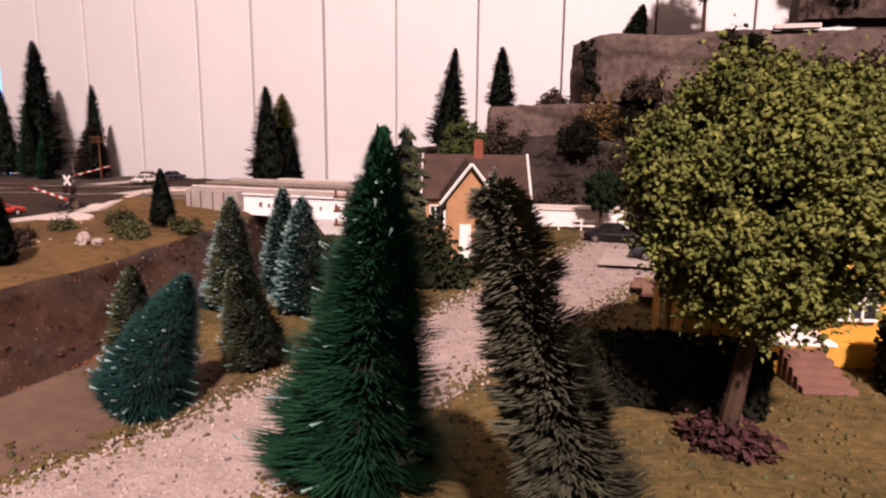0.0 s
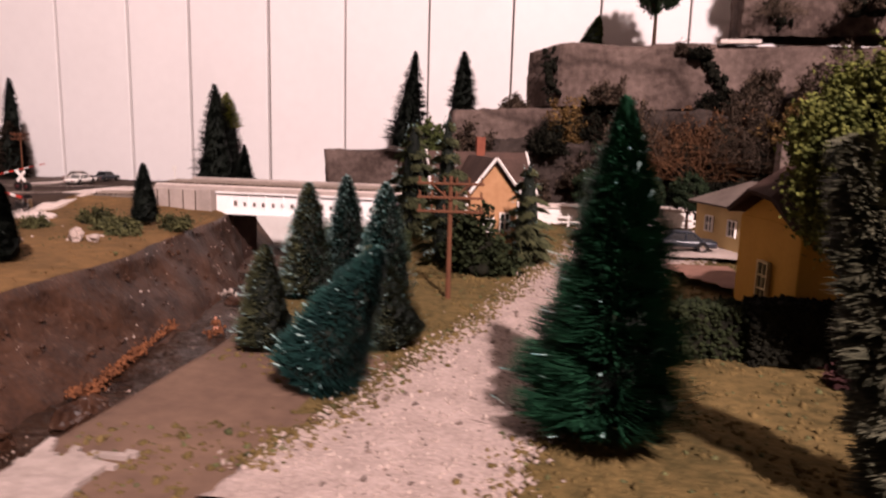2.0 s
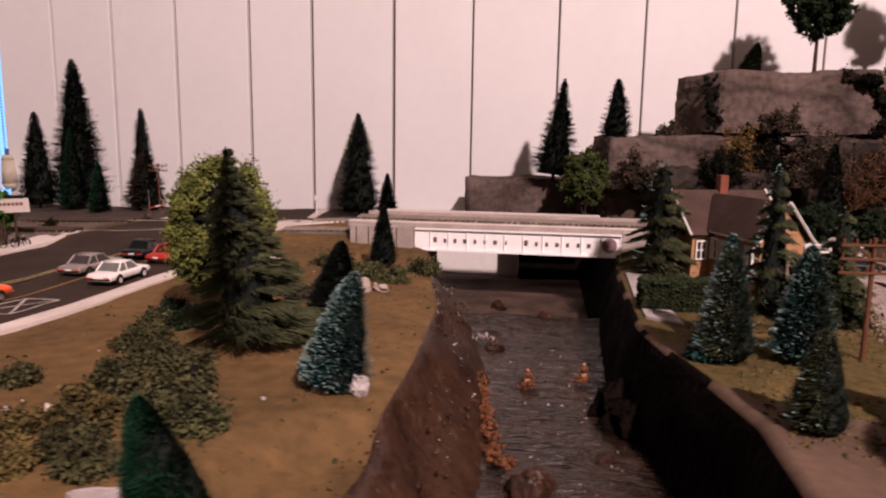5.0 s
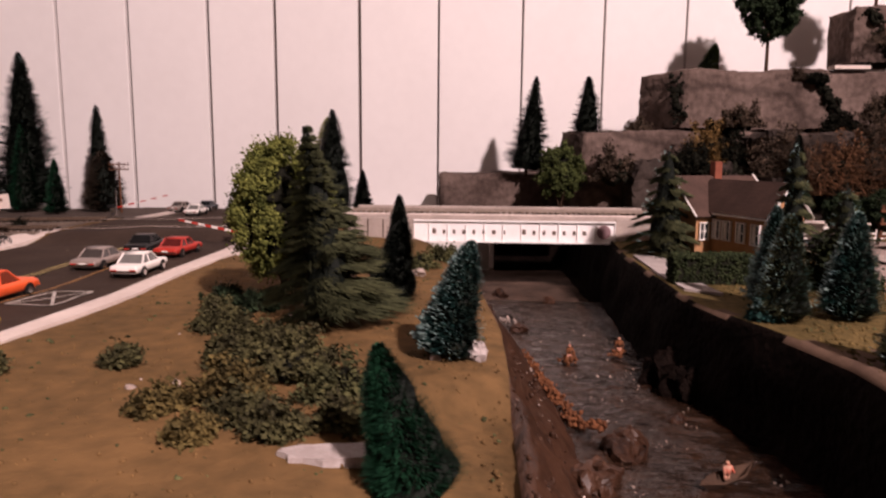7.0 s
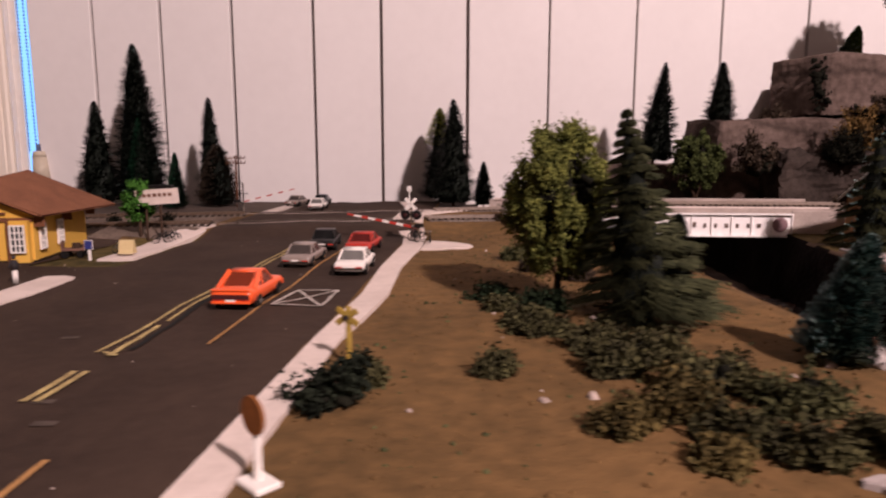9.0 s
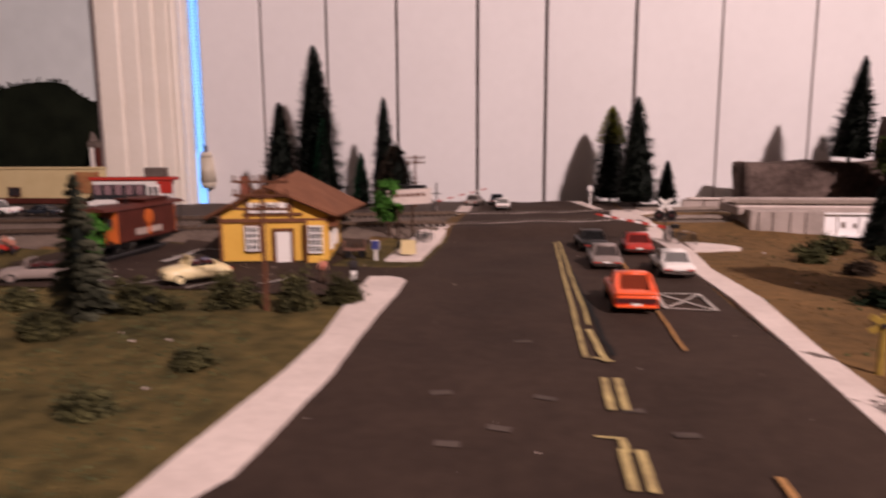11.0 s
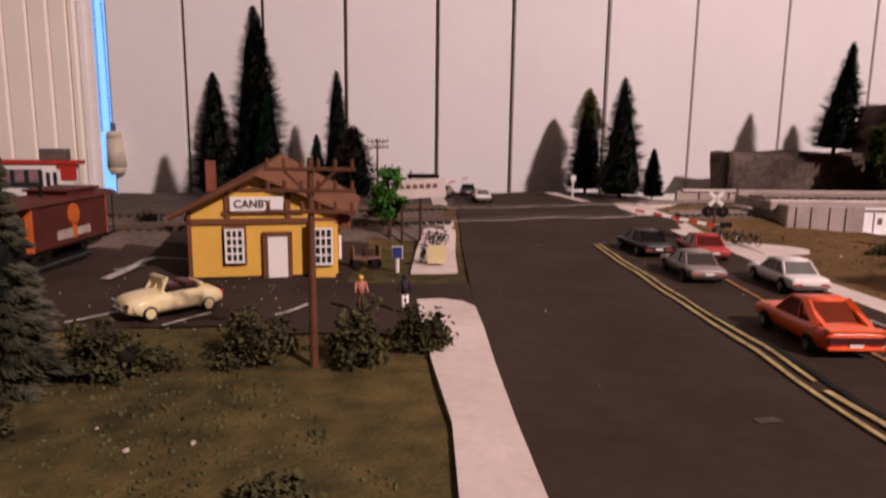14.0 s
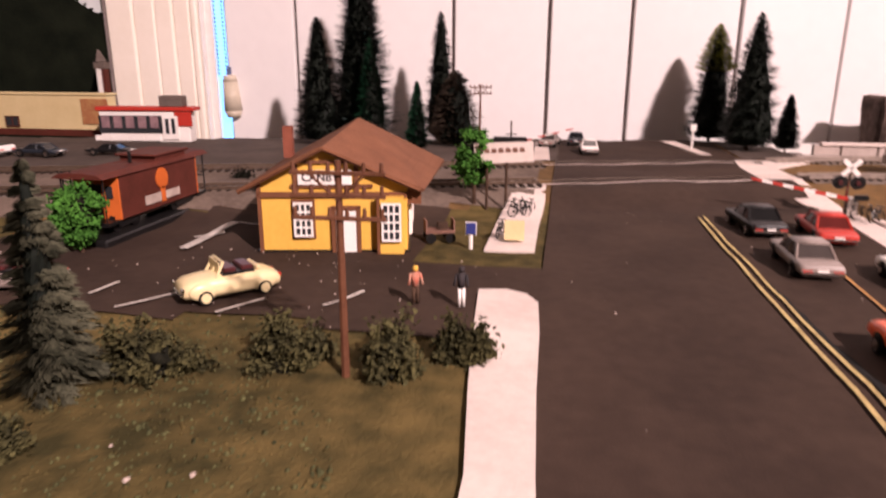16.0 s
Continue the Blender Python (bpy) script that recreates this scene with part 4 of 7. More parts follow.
def ico():
    p = (1 + 5 ** 0.5) / 2
    v = np.array([(-1, p, 0), (1, p, 0), (-1, -p, 0), (1, -p, 0), (0, -1, p), (0, 1, p), (0, -1, -p), (0, 1, -p), (p, 0, -1), (p, 0, 1), (-p, 0, -1), (-p, 0, 1)], float)
    f = np.array([(0, 11, 5), (0, 5, 1), (0, 1, 7), (0, 7, 10), (0, 10, 11), (1, 5, 9), (5, 11, 4), (11, 10, 2), (10, 7, 6), (7, 1, 8), (3, 9, 4), (3, 4, 2), (3, 2, 6), (3, 6, 8), (3, 8, 9), (4, 9, 5), (2, 4, 11), (6, 2, 10), (8, 6, 7), (9, 8, 1)])
    return v / np.linalg.norm(v[0]), f


ICO_V, ICO_F = ico()


def clumps(centres, sizes, jitter=0.45):
    n = len(centres)
    v = ICO_V[None] * (1 + jitter * (RS.rand(n, 12, 1) - 0.5) * 2)
    v = v * (0.7 + 0.6 * RS.rand(n, 1, 3)) * sizes[:, None, None]
    a = RS.rand(n) * 6.283
    c, s = np.cos(a)[:, None], np.sin(a)[:, None]
    v = np.stack([v[..., 0] * c - v[..., 1] * s, v[..., 0] * s + v[..., 1] * c, v[..., 2]], -1)
    v = v + centres[:, None]
    f = ICO_F[None] + (np.arange(n) * 12)[:, None, None]
    return v.reshape(-1, 3), f.reshape(-1, 3)


def blobby(n, rx, ry, rz, lumps, shell=0.35, flat=False):
    """Places through an uneven crown made of a few lobes."""
    d = RS.randn(n, 3)
    d /= np.linalg.norm(d, axis=1)[:, None]
    ld = RS.randn(lumps, 3)
    ld /= np.linalg.norm(ld, axis=1)[:, None]
    near = np.max(d @ ld.T, axis=1)
    rad = (1 - shell * RS.rand(n) ** 1.5) * (0.80 + 0.24 * near)
    p = d * rad[:, None] * np.array([rx, ry, rz])
    if flat:
        p[:, 2] = np.abs(p[:, 2])
    return p


def leafy_tree(label, x, y, z, h, rx, rz, n, size, m, trunk_h, ry=None, name="leafy_tree", group="", trunk_r=0.002, lean=0.0, lumps=0):
    tr = thing(name, label, "tree", (x, y, z), 0, group)
    bm = bmesh.new()
    rod(bm, (0, 0, -0.003), (lean, 0, trunk_h), trunk_r * 1.5, trunk_r, 8)
    for k in range(5):
        a = k * 1.256
        rod(bm, (lean, 0, trunk_h * 0.9), (lean + rx * 0.6 * math.cos(a), rx * 0.6 * math.sin(a), trunk_h + (h - trunk_h) * 0.45), trunk_r * 0.6, trunk_r * 0.2, 5)
    part("trunk", bm, M["bark"], tr)
    top = np.array([lean, 0, h - rz])
    nc = max(60, n // 24)
    ryy = ry or rx
    hubs = np.concatenate([blobby(nc, rx * 0.95, ryy * 0.95, rz * 0.95, 16, 0.22), blobby(nc // 3, rx * 0.7, ryy * 0.7, rz * 0.7, 8, 0.3)])
    spread = size * 0.80
    if lumps:
        hubs = np.concatenate([blobby(lumps, rx * 0.93, ryy * 0.93, rz * 0.93, 16, 0.16), blobby(lumps // 4, rx * 0.75, ryy * 0.75, rz * 0.75, 8, 0.3)])
        spread = np.array([1.0, 1.0, 1.35]) * rx * 0.068
    c = hubs[RS.randint(0, len(hubs), n)] + RS.randn(n, 3) * spread + top
    v, f = clumps(c, size * (0.35 + 0.50 * RS.rand(n)), 0.6)
    arrays_part("crown", v, f, m, tr)
    k = n * 2
    p = hubs[RS.randint(0, len(hubs), k)] * (1 + 0.05 * RS.rand(k, 1)) + RS.randn(k, 3) * spread * 1.25 + top
    v, f = flakes(p, size * 0.55, 0.2, 1.5)
    arrays_part("leaf_layer", v, f, m, tr)
    # near-black core paints the shade in the gaps of the crown
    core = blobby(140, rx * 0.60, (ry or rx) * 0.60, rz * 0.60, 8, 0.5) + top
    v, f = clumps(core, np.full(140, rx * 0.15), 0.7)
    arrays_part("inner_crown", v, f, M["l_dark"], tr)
    return tr


def flakes(p, size, up=0.6, long=1.5):
    """Small folded leaf flakes at the places p, turned at random, leaning upwards."""
    k = len(p)
    nrm = RS.randn(k, 3)
    nrm[:, 2] = np.abs(nrm[:, 2]) + up
    nrm /= np.linalg.norm(nrm, axis=1)[:, None]
    d = RS.randn(k, 3)
    d -= nrm * (d * nrm).sum(1)[:, None]
    d /= np.linalg.norm(d, axis=1)[:, None] + 1e-9
    e = np.cross(nrm, d)
    w = size * (0.45 + 0.75 * RS.rand(k, 1))
    v = np.stack([p - d * w * long, p + e * w + nrm * w * 0.45, p + d * w * long, p - e * w + nrm * w * 0.45], 1).reshape(-1, 3)
    i = (np.arange(k) * 4)[:, None]
    f = np.concatenate([i + np.array([[0, 1, 2]]), i + np.array([[0, 2, 3]])])
    return v, f


def bush(label, x, y, z, rx, ry, rz, n, size, m, name="bush", group="", leaves=0, twig=1.1):
    """Ragged clump: sprigs of leaf flakes on bent twigs round a dark inside."""
    tr = thing(name, label, "bush", (x, y, z), 0, group)
    k = leaves or n * 5
    nc = max(16, k // 95)
    hubs = blobby(nc, rx, ry, rz, 6, 0.75, True)
    hubs[:, :2] *= 0.80 + 0.42 * RS.rand(nc, 1)
    hubs[:, 2] = hubs[:, 2] * (0.70 + 0.55 * RS.rand(nc)) + size * 0.6
    roots = hubs * np.array([0.35, 0.35, 0.0]) + RS.randn(nc, 3) * np.array([size, size, 0])
    owner = RS.randint(0, nc, k)
    t = 1 - 0.75 * RS.rand(k, 1) ** 1.6
    p = roots[owner] + (hubs[owner] - roots[owner]) * t + RS.randn(k, 3) * size * (0.55 + 0.75 * t)
    p[:, 2] = np.abs(p[:, 2])
    v, f = flakes(p, size * 0.62, 0.5, 1.0 + 0.4 * twig)
    arrays_part("foliage", v, f, m, tr)
    side = np.stack([-hubs[:, 1], hubs[:, 0], np.zeros(nc)], 1)
    side = side / (np.linalg.norm(side, axis=1)[:, None] + 1e-9) * size * 0.16
    v = np.stack([roots - side, roots + side, hubs + side * 0.3, hubs - side * 0.3], 1).reshape(-1, 3)
    arrays_part("twig_mass", v, np.arange(4 * nc).reshape(-1, 4), M["bark"], tr)
    # near-black core paints the shade inside the bush
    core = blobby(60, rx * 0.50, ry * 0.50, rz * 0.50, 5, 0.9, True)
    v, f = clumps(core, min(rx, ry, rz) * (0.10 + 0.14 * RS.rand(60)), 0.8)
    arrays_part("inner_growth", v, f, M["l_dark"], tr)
    return tr


def tangle(label, x, y, z, rx, ry, rz, n, thick, m, group):
    """A heap of long dry strands, bent and crossing one another."""
    tr = thing("brushwood", label, "brushwood", (x, y, z), 0, group)
    seg = 5
    a = RS.rand(n) * 6.283
    r = np.sqrt(RS.rand(n)) * 0.9
    p = np.stack([np.cos(a) * r * rx, np.sin(a) * r * ry, rz * (1 - r * r) * 0.75 * RS.rand(n)], 1)
    d = RS.randn(n, 3) * np.array([1, 1, 0.5]) + np.array([0, 0, 0.9])
    d /= np.linalg.norm(d, axis=1)[:, None]
    bend = RS.randn(n, 3) * 0.55 + np.array([0, 0, -0.25])
    step = (rz * (0.07 + 0.09 * RS.rand(n)))[:, None]
    side = np.cross(d, RS.randn(n, 3))
    side = side / np.linalg.norm(side, axis=1)[:, None] * thick
    rows = []
    for k in range(seg + 1):
        w = side * (1 - 0.8 * k / seg)
        rows.append(np.stack([p - w, p + w], 1))
        d = d + bend
        d /= np.linalg.norm(d, axis=1)[:, None]
        p = p + d * step
        p[:, 2] = np.maximum(p[:, 2], 0.0)
    v = np.stack(rows, 1).reshape(-1, 3)
    base = (np.arange(n) * 2 * (seg + 1))[:, None]
    f = np.concatenate([base + np.array([[2 * k, 2 * k + 1, 2 * k + 3, 2 * k + 2]]) for k in range(seg)])
    arrays_part("strand_mass", v, f, m, tr, "", "stuff")
    return tr


def rear_fir(label, x, y, h, r, m="n_dark", z=0.0, n=2600, **kw):
    kw.setdefault("power", 0.72)
    return fir(label, x, y, ground_z(x, y) + z, h, r, n, M[m], 0.0010, group="firs against the wall", cut=0.22, **kw)


# firs against the wall
rear_fir("tall dark bottlebrush fir against the wall", -0.980, 1.125, 0.240, 0.057, n=5600, frost=120)
rear_fir("dark bottlebrush fir against the wall", -1.022, 1.085, 0.154, 0.040)
rear_fir("dark slim bottlebrush fir over a wider one", -0.878, 1.150, 0.164, 0.029, power=0.60)
rear_fir("low wide brownish fir before a slim one", -0.852, 1.115, 0.092, 0.042, "l_brown", power=0.55)
rear_fir("small bluish green fir by the wall", -0.888, 1.05, 0.080, 0.020, "n_green")
rear_fir("small dark green fir beside a tall one", -0.952, 1.075, 0.13, 0.026, "n_green")
rear_fir("dark bottlebrush fir casting a shadow on the wall", -0.497, 1.126, 0.157, 0.045)
rear_fir("dark fir with a yellow-green tip", -0.524, 1.215, 0.146, 0.040, tip=M["n_yel"])
rear_fir("small dark fir beside taller ones", -0.452, 1.130, 0.066, 0.020)
fir("dark leaning fir on a rock ledge", -0.201, 1.150, 0.066, 0.146, 0.044, 2800, M["n_dark"], 0.0010, power=0.85, cut=0.25, lean=5, group="firs on the hill")
fir("dark fir on a rock terrace", -0.113, 1.130, 0.126, 0.084, 0.028, 1900, M["n_dark"], 0.0009, cut=0.2, group="firs on the hill")
fir("small half fir against the wall on the terrace", 0.062, 1.140, 0.217, 0.044, 0.018, 2600, M["l_mid"], 0.0012, lean=14, group="firs on the hill")

# firs and trees west of the road, by the lot
fir("tall dark fir behind the lawn", -0.962, 0.379, 0, 0.150, 0.024, 5200, M["n_dark"], 0.0006, group="firs on the lawn")
fir("tall dark fir behind the lawn", -0.995, 0.438, 0, 0.150, 0.026, 5200, M["n_dark"], 0.0006, group="firs on the lawn")
fir("small blue-green fir on the lawn", -0.922, 0.380, 0, 0.054, 0.017, 3200, M["n_blue"], 0.0005, frost=200, group="firs on the lawn")
fir("drooping olive fir on the lawn", -0.912, 0.318, 0, 0.079, 0.0150, 15000, M["n_olive"], 0.0004, layers=22, droop=0.22, power=0.80, group="firs on the lawn")
fir("dark fir at the lawn's edge with a frosted top", -0.992, 0.365, 0, 0.130, 0.022, 4200, M["n_dark"], 0.0006, frost=300, group="firs on the lawn")
leafy_tree("round yellow autumn tree on the lawn", -0.985, 0.334, 0, 0.078, 0.024, 0.028, 2600, 0.0021, M["l_yellow"], 0.03, trunk_r=0.0016)
fir("grey-green fir close by the lawn", -0.881, 0.438, 0, 0.079, 0.0125, 15000, M["n_grey"], 0.0004, layers=20, droop=0.18, power=0.75, group="firs on the lawn")
leafy_tree("vivid green round tree by the caboose", -0.982, 0.583, 0, 0.041, 0.0125, 0.017, 800, 0.0019, M["l_vivid"], 0.012, trunk_r=0.0012)
leafy_tree("vivid green tree beside the sidewalk", -0.778, 0.742, 0, 0.058, 0.0145, 0.019, 800, 0.0020, M["l_vivid"], 0.024, trunk_r=0.0013)
for bx, by, rx, ry, rz in ((-0.856, 0.452, 0.0235, 0.014, 0.021), (-0.809, 0.468, 0.0175, 0.012, 0.021), (-0.769, 0.468, 0.0105, 0.011, 0.024), (-0.748, 0.484, 0.0110, 0.008, 0.018), (-0.872, 0.395, 0.0135, 0.012, 0.016)):
    bush("olive twiggy bush along the lot's edge", bx, by, 0, rx * 0.92, ry, rz * 0.86, 700, 0.0015, M["l_sage"], group="bushes by the lot", leaves=5200, twig=1.25)
for bx, by, rx, rz in ((-0.785, 0.307, 0.010, 0.009), (-0.777, 0.364, 0.008, 0.006), (-0.93, 0.45, 0.012, 0.012), (-0.815, 0.24, 0.016, 0.010)):
    bush("low olive bush on the lawn", bx, by, 0, rx * 0.88, rx * 0.7, rz * 0.92, 420, 0.0015, M["l_sage"], group="bushes by the lot", leaves=2600, twig=1.2)
for k in range(7):
    bush("dark scrub between the tracks and the lot", -1.10 + 0.05 * k + 0.02 * RS.rand(), track_near(-1.10 + 0.05 * k) + 0.048 + 0.012 * RS.rand(), BANKED, 0.008, 0.006, 0.006, 70, 0.002, M["l_dark"], group="scrub by the tracks")

# meadow between road and creek
leafy_tree("light green clump tree on the meadow", -0.401, 0.512, 0, 0.104, 0.0300, 0.045, 9500, 0.0013, M["l_light"], 0.014, ry=0.042, lumps=130)
fir("olive fir with drooping layered branches on the meadow", -0.3600, 0.468, 0, 0.112, 0.0300, 15000, M["n_olive"], 0.00042, layers=24, droop=0.14, power=0.95, lean=-7, group="firs on the meadow")
fir("blue-green frosted bottlebrush fir by the creek", -0.2935, 0.409, -0.001, 0.0565, 0.0170, 5600, M["n_blue"], 0.00045, lean=12, lean_dir=0, frost=2600, group="firs on the meadow")
fir("green leaning bottlebrush fir at the front", -0.2955, 0.283, -0.006, 0.048, 0.0165, 8000, M["n_green"], 0.00035, lean=-15, group="firs on the meadow")
fir("dark fir beside the creek", -0.335, 0.530, 0, 0.051, 0.0200, 4400, M["n_dark"], 0.0006, lean=8, group="firs on the meadow")
fir("small dark fir before the bridge", -0.35, 0.719, 0, 0.057, 0.0157, 2600, M["n_dark"], 0.0006, group="firs on the meadow")
for bx, by, rx, rz, mm in ((-0.363, 0.322, 0.0175, 0.011, "l_mat"), (-0.375, 0.342, 0.0261, 0.017, "l_ochre2"), (-0.354, 0.371, 0.0282, 0.019, "l_mat"), (-0.397, 0.33, 0.012, 0.01, "l_ochre2"), (-0.375, 0.306, 0.0109, 0.008, "l_ochre2"), (-0.333, 0.349, 0.0195, 0.018, "l_bush"), (-0.437, 0.382, 0.0087, 0.009, "l_mat"), (-0.347, 0.31, 0.0153, 0.013, "l_mat"), (-0.325, 0.317, 0.0109, 0.014, "l_mat"),
                       (-0.414, 0.445, 0.0214, 0.008, "l_mat"), (-0.393, 0.419, 0.0194, 0.012, "l_mat"), (-0.369, 0.408, 0.0237, 0.015, "l_mat"), (-0.325, 0.658, 0.0227, 0.016, "l_bush"), (-0.354, 0.678, 0.0205, 0.014, "l_bush"), (-0.308, 0.703, 0.0183, 0.02, "l_bush"), (-0.337, 0.538, 0.0105, 0.011, "l_bush"), (-0.378, 0.584, 0.0126, 0.009, "l_brown"), (-0.409, 0.614, 0.0125, 0.01, "l_brown"), (-0.489, 0.365, 0.0087, 0.011, "l_mat"), (-0.395, 0.708, 0.0267, 0.021, "l_bush"), (-0.389, 0.388, 0.0173, 0.015, "l_mat"), (-0.420, 0.665, 0.014, 0.012, "l_bush"), (-0.437, 0.512, 0.019, 0.010, "l_deep"), (-0.412, 0.490, 0.020, 0.013, "l_deep"), (-0.419, 0.456, 0.016, 0.010, "l_mat"), (-0.434, 0.488, 0.012, 0.007, "l_mat")):
    bush("tangled olive bush on the meadow" if mm == "l_bush" else "low tangled mat of dry olive scrub on the meadow", bx, by, 0, rx * 0.86, rx * 0.72, rz * 0.8, 420, 0.0016, M[mm], group="bushes on the meadow", leaves=3600, twig=1.1)

bush("dark ragged shrub spilling over the kerb", -0.496, 0.344, 0.001, 0.0165, 0.0125, 0.016, 520, 0.0017, M["l_shrub"], group="bushes on the meadow", leaves=3000, twig=1.2)

# east bank of the creek
bush("low frosted blue-green tuft at the bank edge", -0.110, 0.488, 0, 0.012, 0.010, 0.016, 220, 0.0018, M["n_blue"], group="bushes on the east bank", leaves=900)
fir("large green bottlebrush fir at the front edge", 0.0515, 0.343, 0, 0.101, 0.0325, 30000, M["n_green"], 0.00030, power=0.90, lean=-8, lean_dir=90, cut=0.22, group="firs on the east bank", frost=160)
fir("large grey-green blunt fir at the front edge", 0.126, 0.310, 0, 0.095, 0.0175, 16000, M["n_grey"], 0.0005, power=0.60, lean=-18, cut=0.38, group="firs on the east bank", blunt=0.30)
fir("blue-green fir leaning over the bank", -0.051, 0.366, 0, 0.056, 0.0195, 9000, M["n_blue"], 0.00032, lean=27, group="firs on the east bank", frost=120)
fir("dark green fir behind the leaning one", -0.031, 0.416, 0, 0.044, 0.0170, 6500, M["n_olive"], 0.00035, lean=-17, group="firs on the east bank", frost=420)
fir("blue-green fir with frosted tips", -0.058, 0.496, 0, 0.0630, 0.0185, 5000, M["n_blue"], 0.0004, frost=1500, group="firs on the east bank")
fir("blue-green fir with frosted tips", -0.090, 0.528, 0, 0.064, 0.0169, 4600, M["n_blue"], 0.0004, frost=1500, group="firs on the east bank")
fir("dark green fir with frosted tips", -0.099, 0.490, 0, 0.0620, 0.0180, 4200, M["n_olive"], 0.0004, frost=900, group="firs on the east bank")
fir("small green fir on the bank", -0.083, 0.400, 0, 0.043, 0.0145, 3600, M["n_olive"], 0.00035, frost=200, group="firs on the east bank")
fir("tall olive fir with drooping branches by the cottage", -0.098, 0.744, 0, 0.102, 0.0283, 5200, M["n_olive"], 0.0007, layers=10, droop=0.35, group="firs on the east bank", frost=150)
fir("tall olive fir before the cottage", -0.044, 0.606, 0, 0.104, 0.0175, 5200, M["n_olive"], 0.0006, layers=10, droop=0.35, group="firs on the east bank", frost=250)
fir("olive fir before the cottage", 0.011, 0.636, 0, 0.073, 0.0195, 4200, M["n_olive"], 0.0006, layers=8, droop=0.35, group="firs on the east bank", frost=120)
bush("round dark green bush before the cottage", -0.017, 0.584, 0, 0.0249, 0.0229, 0.052, 700, 0.0030, M["l_green"])
leafy_tree("rounded green tree behind the bridge end", -0.155, 1.085, 0.0, 0.112, 0.034, 0.040, 2200, 0.0028, M["l_mid"], 0.02, group="trees on the hill")
bush("brown-green shrub on the rock ledge", -0.085, 1.055, 0.06, 0.034, 0.03, 0.052, 700, 0.0032, M["l_brown"], group="scrub on the hill")
def hedge(label, x, y, lx, ly, h, rz, m):
    """A clipped block hedge: small leaves over a dense dark inside."""
    tr = thing("hedge", label, "hedge", (x, y, 0), rz)
    n = int(60000 * lx)
    p = (RS.rand(n, 3) - np.array([0.5, 0.5, 0.0])) * np.array([lx, ly, h])
    side = RS.randint(0, 3, n)
    for ax, full in ((0, lx), (1, ly)):
        p[side == ax, ax] = np.sign(RS.rand((side == ax).sum()) - 0.5) * full * 0.5
    p[side == 2, 2] = h
    p += RS.randn(n, 3) * 0.0008
    v, f = clumps(p, 0.0011 * (0.4 + 0.8 * RS.rand(n)), 0.7)
    arrays_part("foliage", v, f, m, tr)
    # dark filling stands for the shade behind the leaves
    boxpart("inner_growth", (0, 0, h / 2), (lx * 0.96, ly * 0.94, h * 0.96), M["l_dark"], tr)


hedge("olive clipped hedge before the cottage", -0.101, 0.607, 0.0584, 0.0167, 0.021, 4, M["l_green"])
hedge("green clipped hedge before the yellow house", 0.099, 0.440, 0.0274, 0.0168, 0.021, 10, M["l_green"])
# shadow on this stretch of hedge is put into its leaf colour
hedge("clipped hedge before the yellow house, its shadow put into dark leaves", 0.139, 0.437, 0.0500, 0.0150, 0.0245, 4, M["l_dark"])
hedge("green clipped hedge beside the steps", 0.23, 0.478, 0.0312, 0.027, 0.029, 14, M["l_green"])
bush("low purple shrub under the big tree", 0.152, 0.407, 0, 0.0170, 0.0100, 0.004, 260, 0.0022, M["l_purple"])
leafy_tree("big light green clump tree in the front garden", 0.1500, 0.410, 0, 0.1215, 0.0398, 0.0402, 17000, 0.0014, M["l_light"], 0.040, trunk_r=0.0024, lumps=125, lean=0.0058)
leafy_tree("light green clump tree at the garden's edge", 0.26, 0.507, 0, 0.129, 0.0351, 0.0413, 9000, 0.0014, M["l_light"], 0.04, lumps=170)
for tx, ty, th in ((0.063, 0.840, 0.062), (0.1155, 0.838, 0.057), (0.158, 0.842, 0.061)):
    leafy_tree("dark round tree behind the parked cars", tx, ty, 0, th, 0.0185, 0.0195, 2400, 0.0015, M["l_deep"], 0.022, group="street trees", trunk_r=0.0013)
fir("dark fir at the foot of the hill", 0.111, 0.940, 0, 0.121, 0.023, 3200, M["n_dark"], 0.0009, group="firs on the hill")
fir("dark fir at the foot of the hill", 0.168, 0.945, 0, 0.091, 0.021, 2800, M["n_dark"], 0.0009, group="firs on the hill")
leafy_tree("round dark green tree on the terrace", 0.148, 1.140, 0.215, 0.170, 0.046, 0.060, 5600, 0.0026, M["l_deep"], 0.056, group="trees on the hill")
leafy_tree("dark tree on the topmost terrace", 0.313, 1.168, 0.305, 0.118, 0.032, 0.042, 1200, 0.0034, M["l_green"], 0.034, group="trees on the hill")
LOW_SCRUB = ((0.07, 1.045, 0.07, 0.04, 0.05, "l_dark"), (0.22, 0.95, 0.02, 0.06, 0.06, "l_dark"), (0.3, 0.97, 0.08, 0.06, 0.06, "l_dark"), (0.37, 0.93, 0.1, 0.06, 0.06, "l_dark"), (0.14, 0.99, 0.03, 0.04, 0.05, "l_rust"), (-0.04, 1.125, 0.125, 0.022, 0.02, "l_brown"), (0.035, 1.045, 0.085, 0.036, 0.062, "l_ochre"), (0.012, 1.03, 0.072, 0.03, 0.045, "l_dark"), (0.085, 1.06, 0.135, 0.028, 0.04, "l_brown"), (0.115, 1.0, 0.08, 0.05, 0.05, "l_brown"), (0.175, 0.975, 0.06, 0.05, 0.06, "l_rust"), (0.215, 0.99, 0.08, 0.045, 0.05, "l_rust"), (0.25, 0.95, 0.06, 0.05, 0.06, "l_brown"), (0.245, 1.0, 0.105, 0.04, 0.045, "l_brown"))
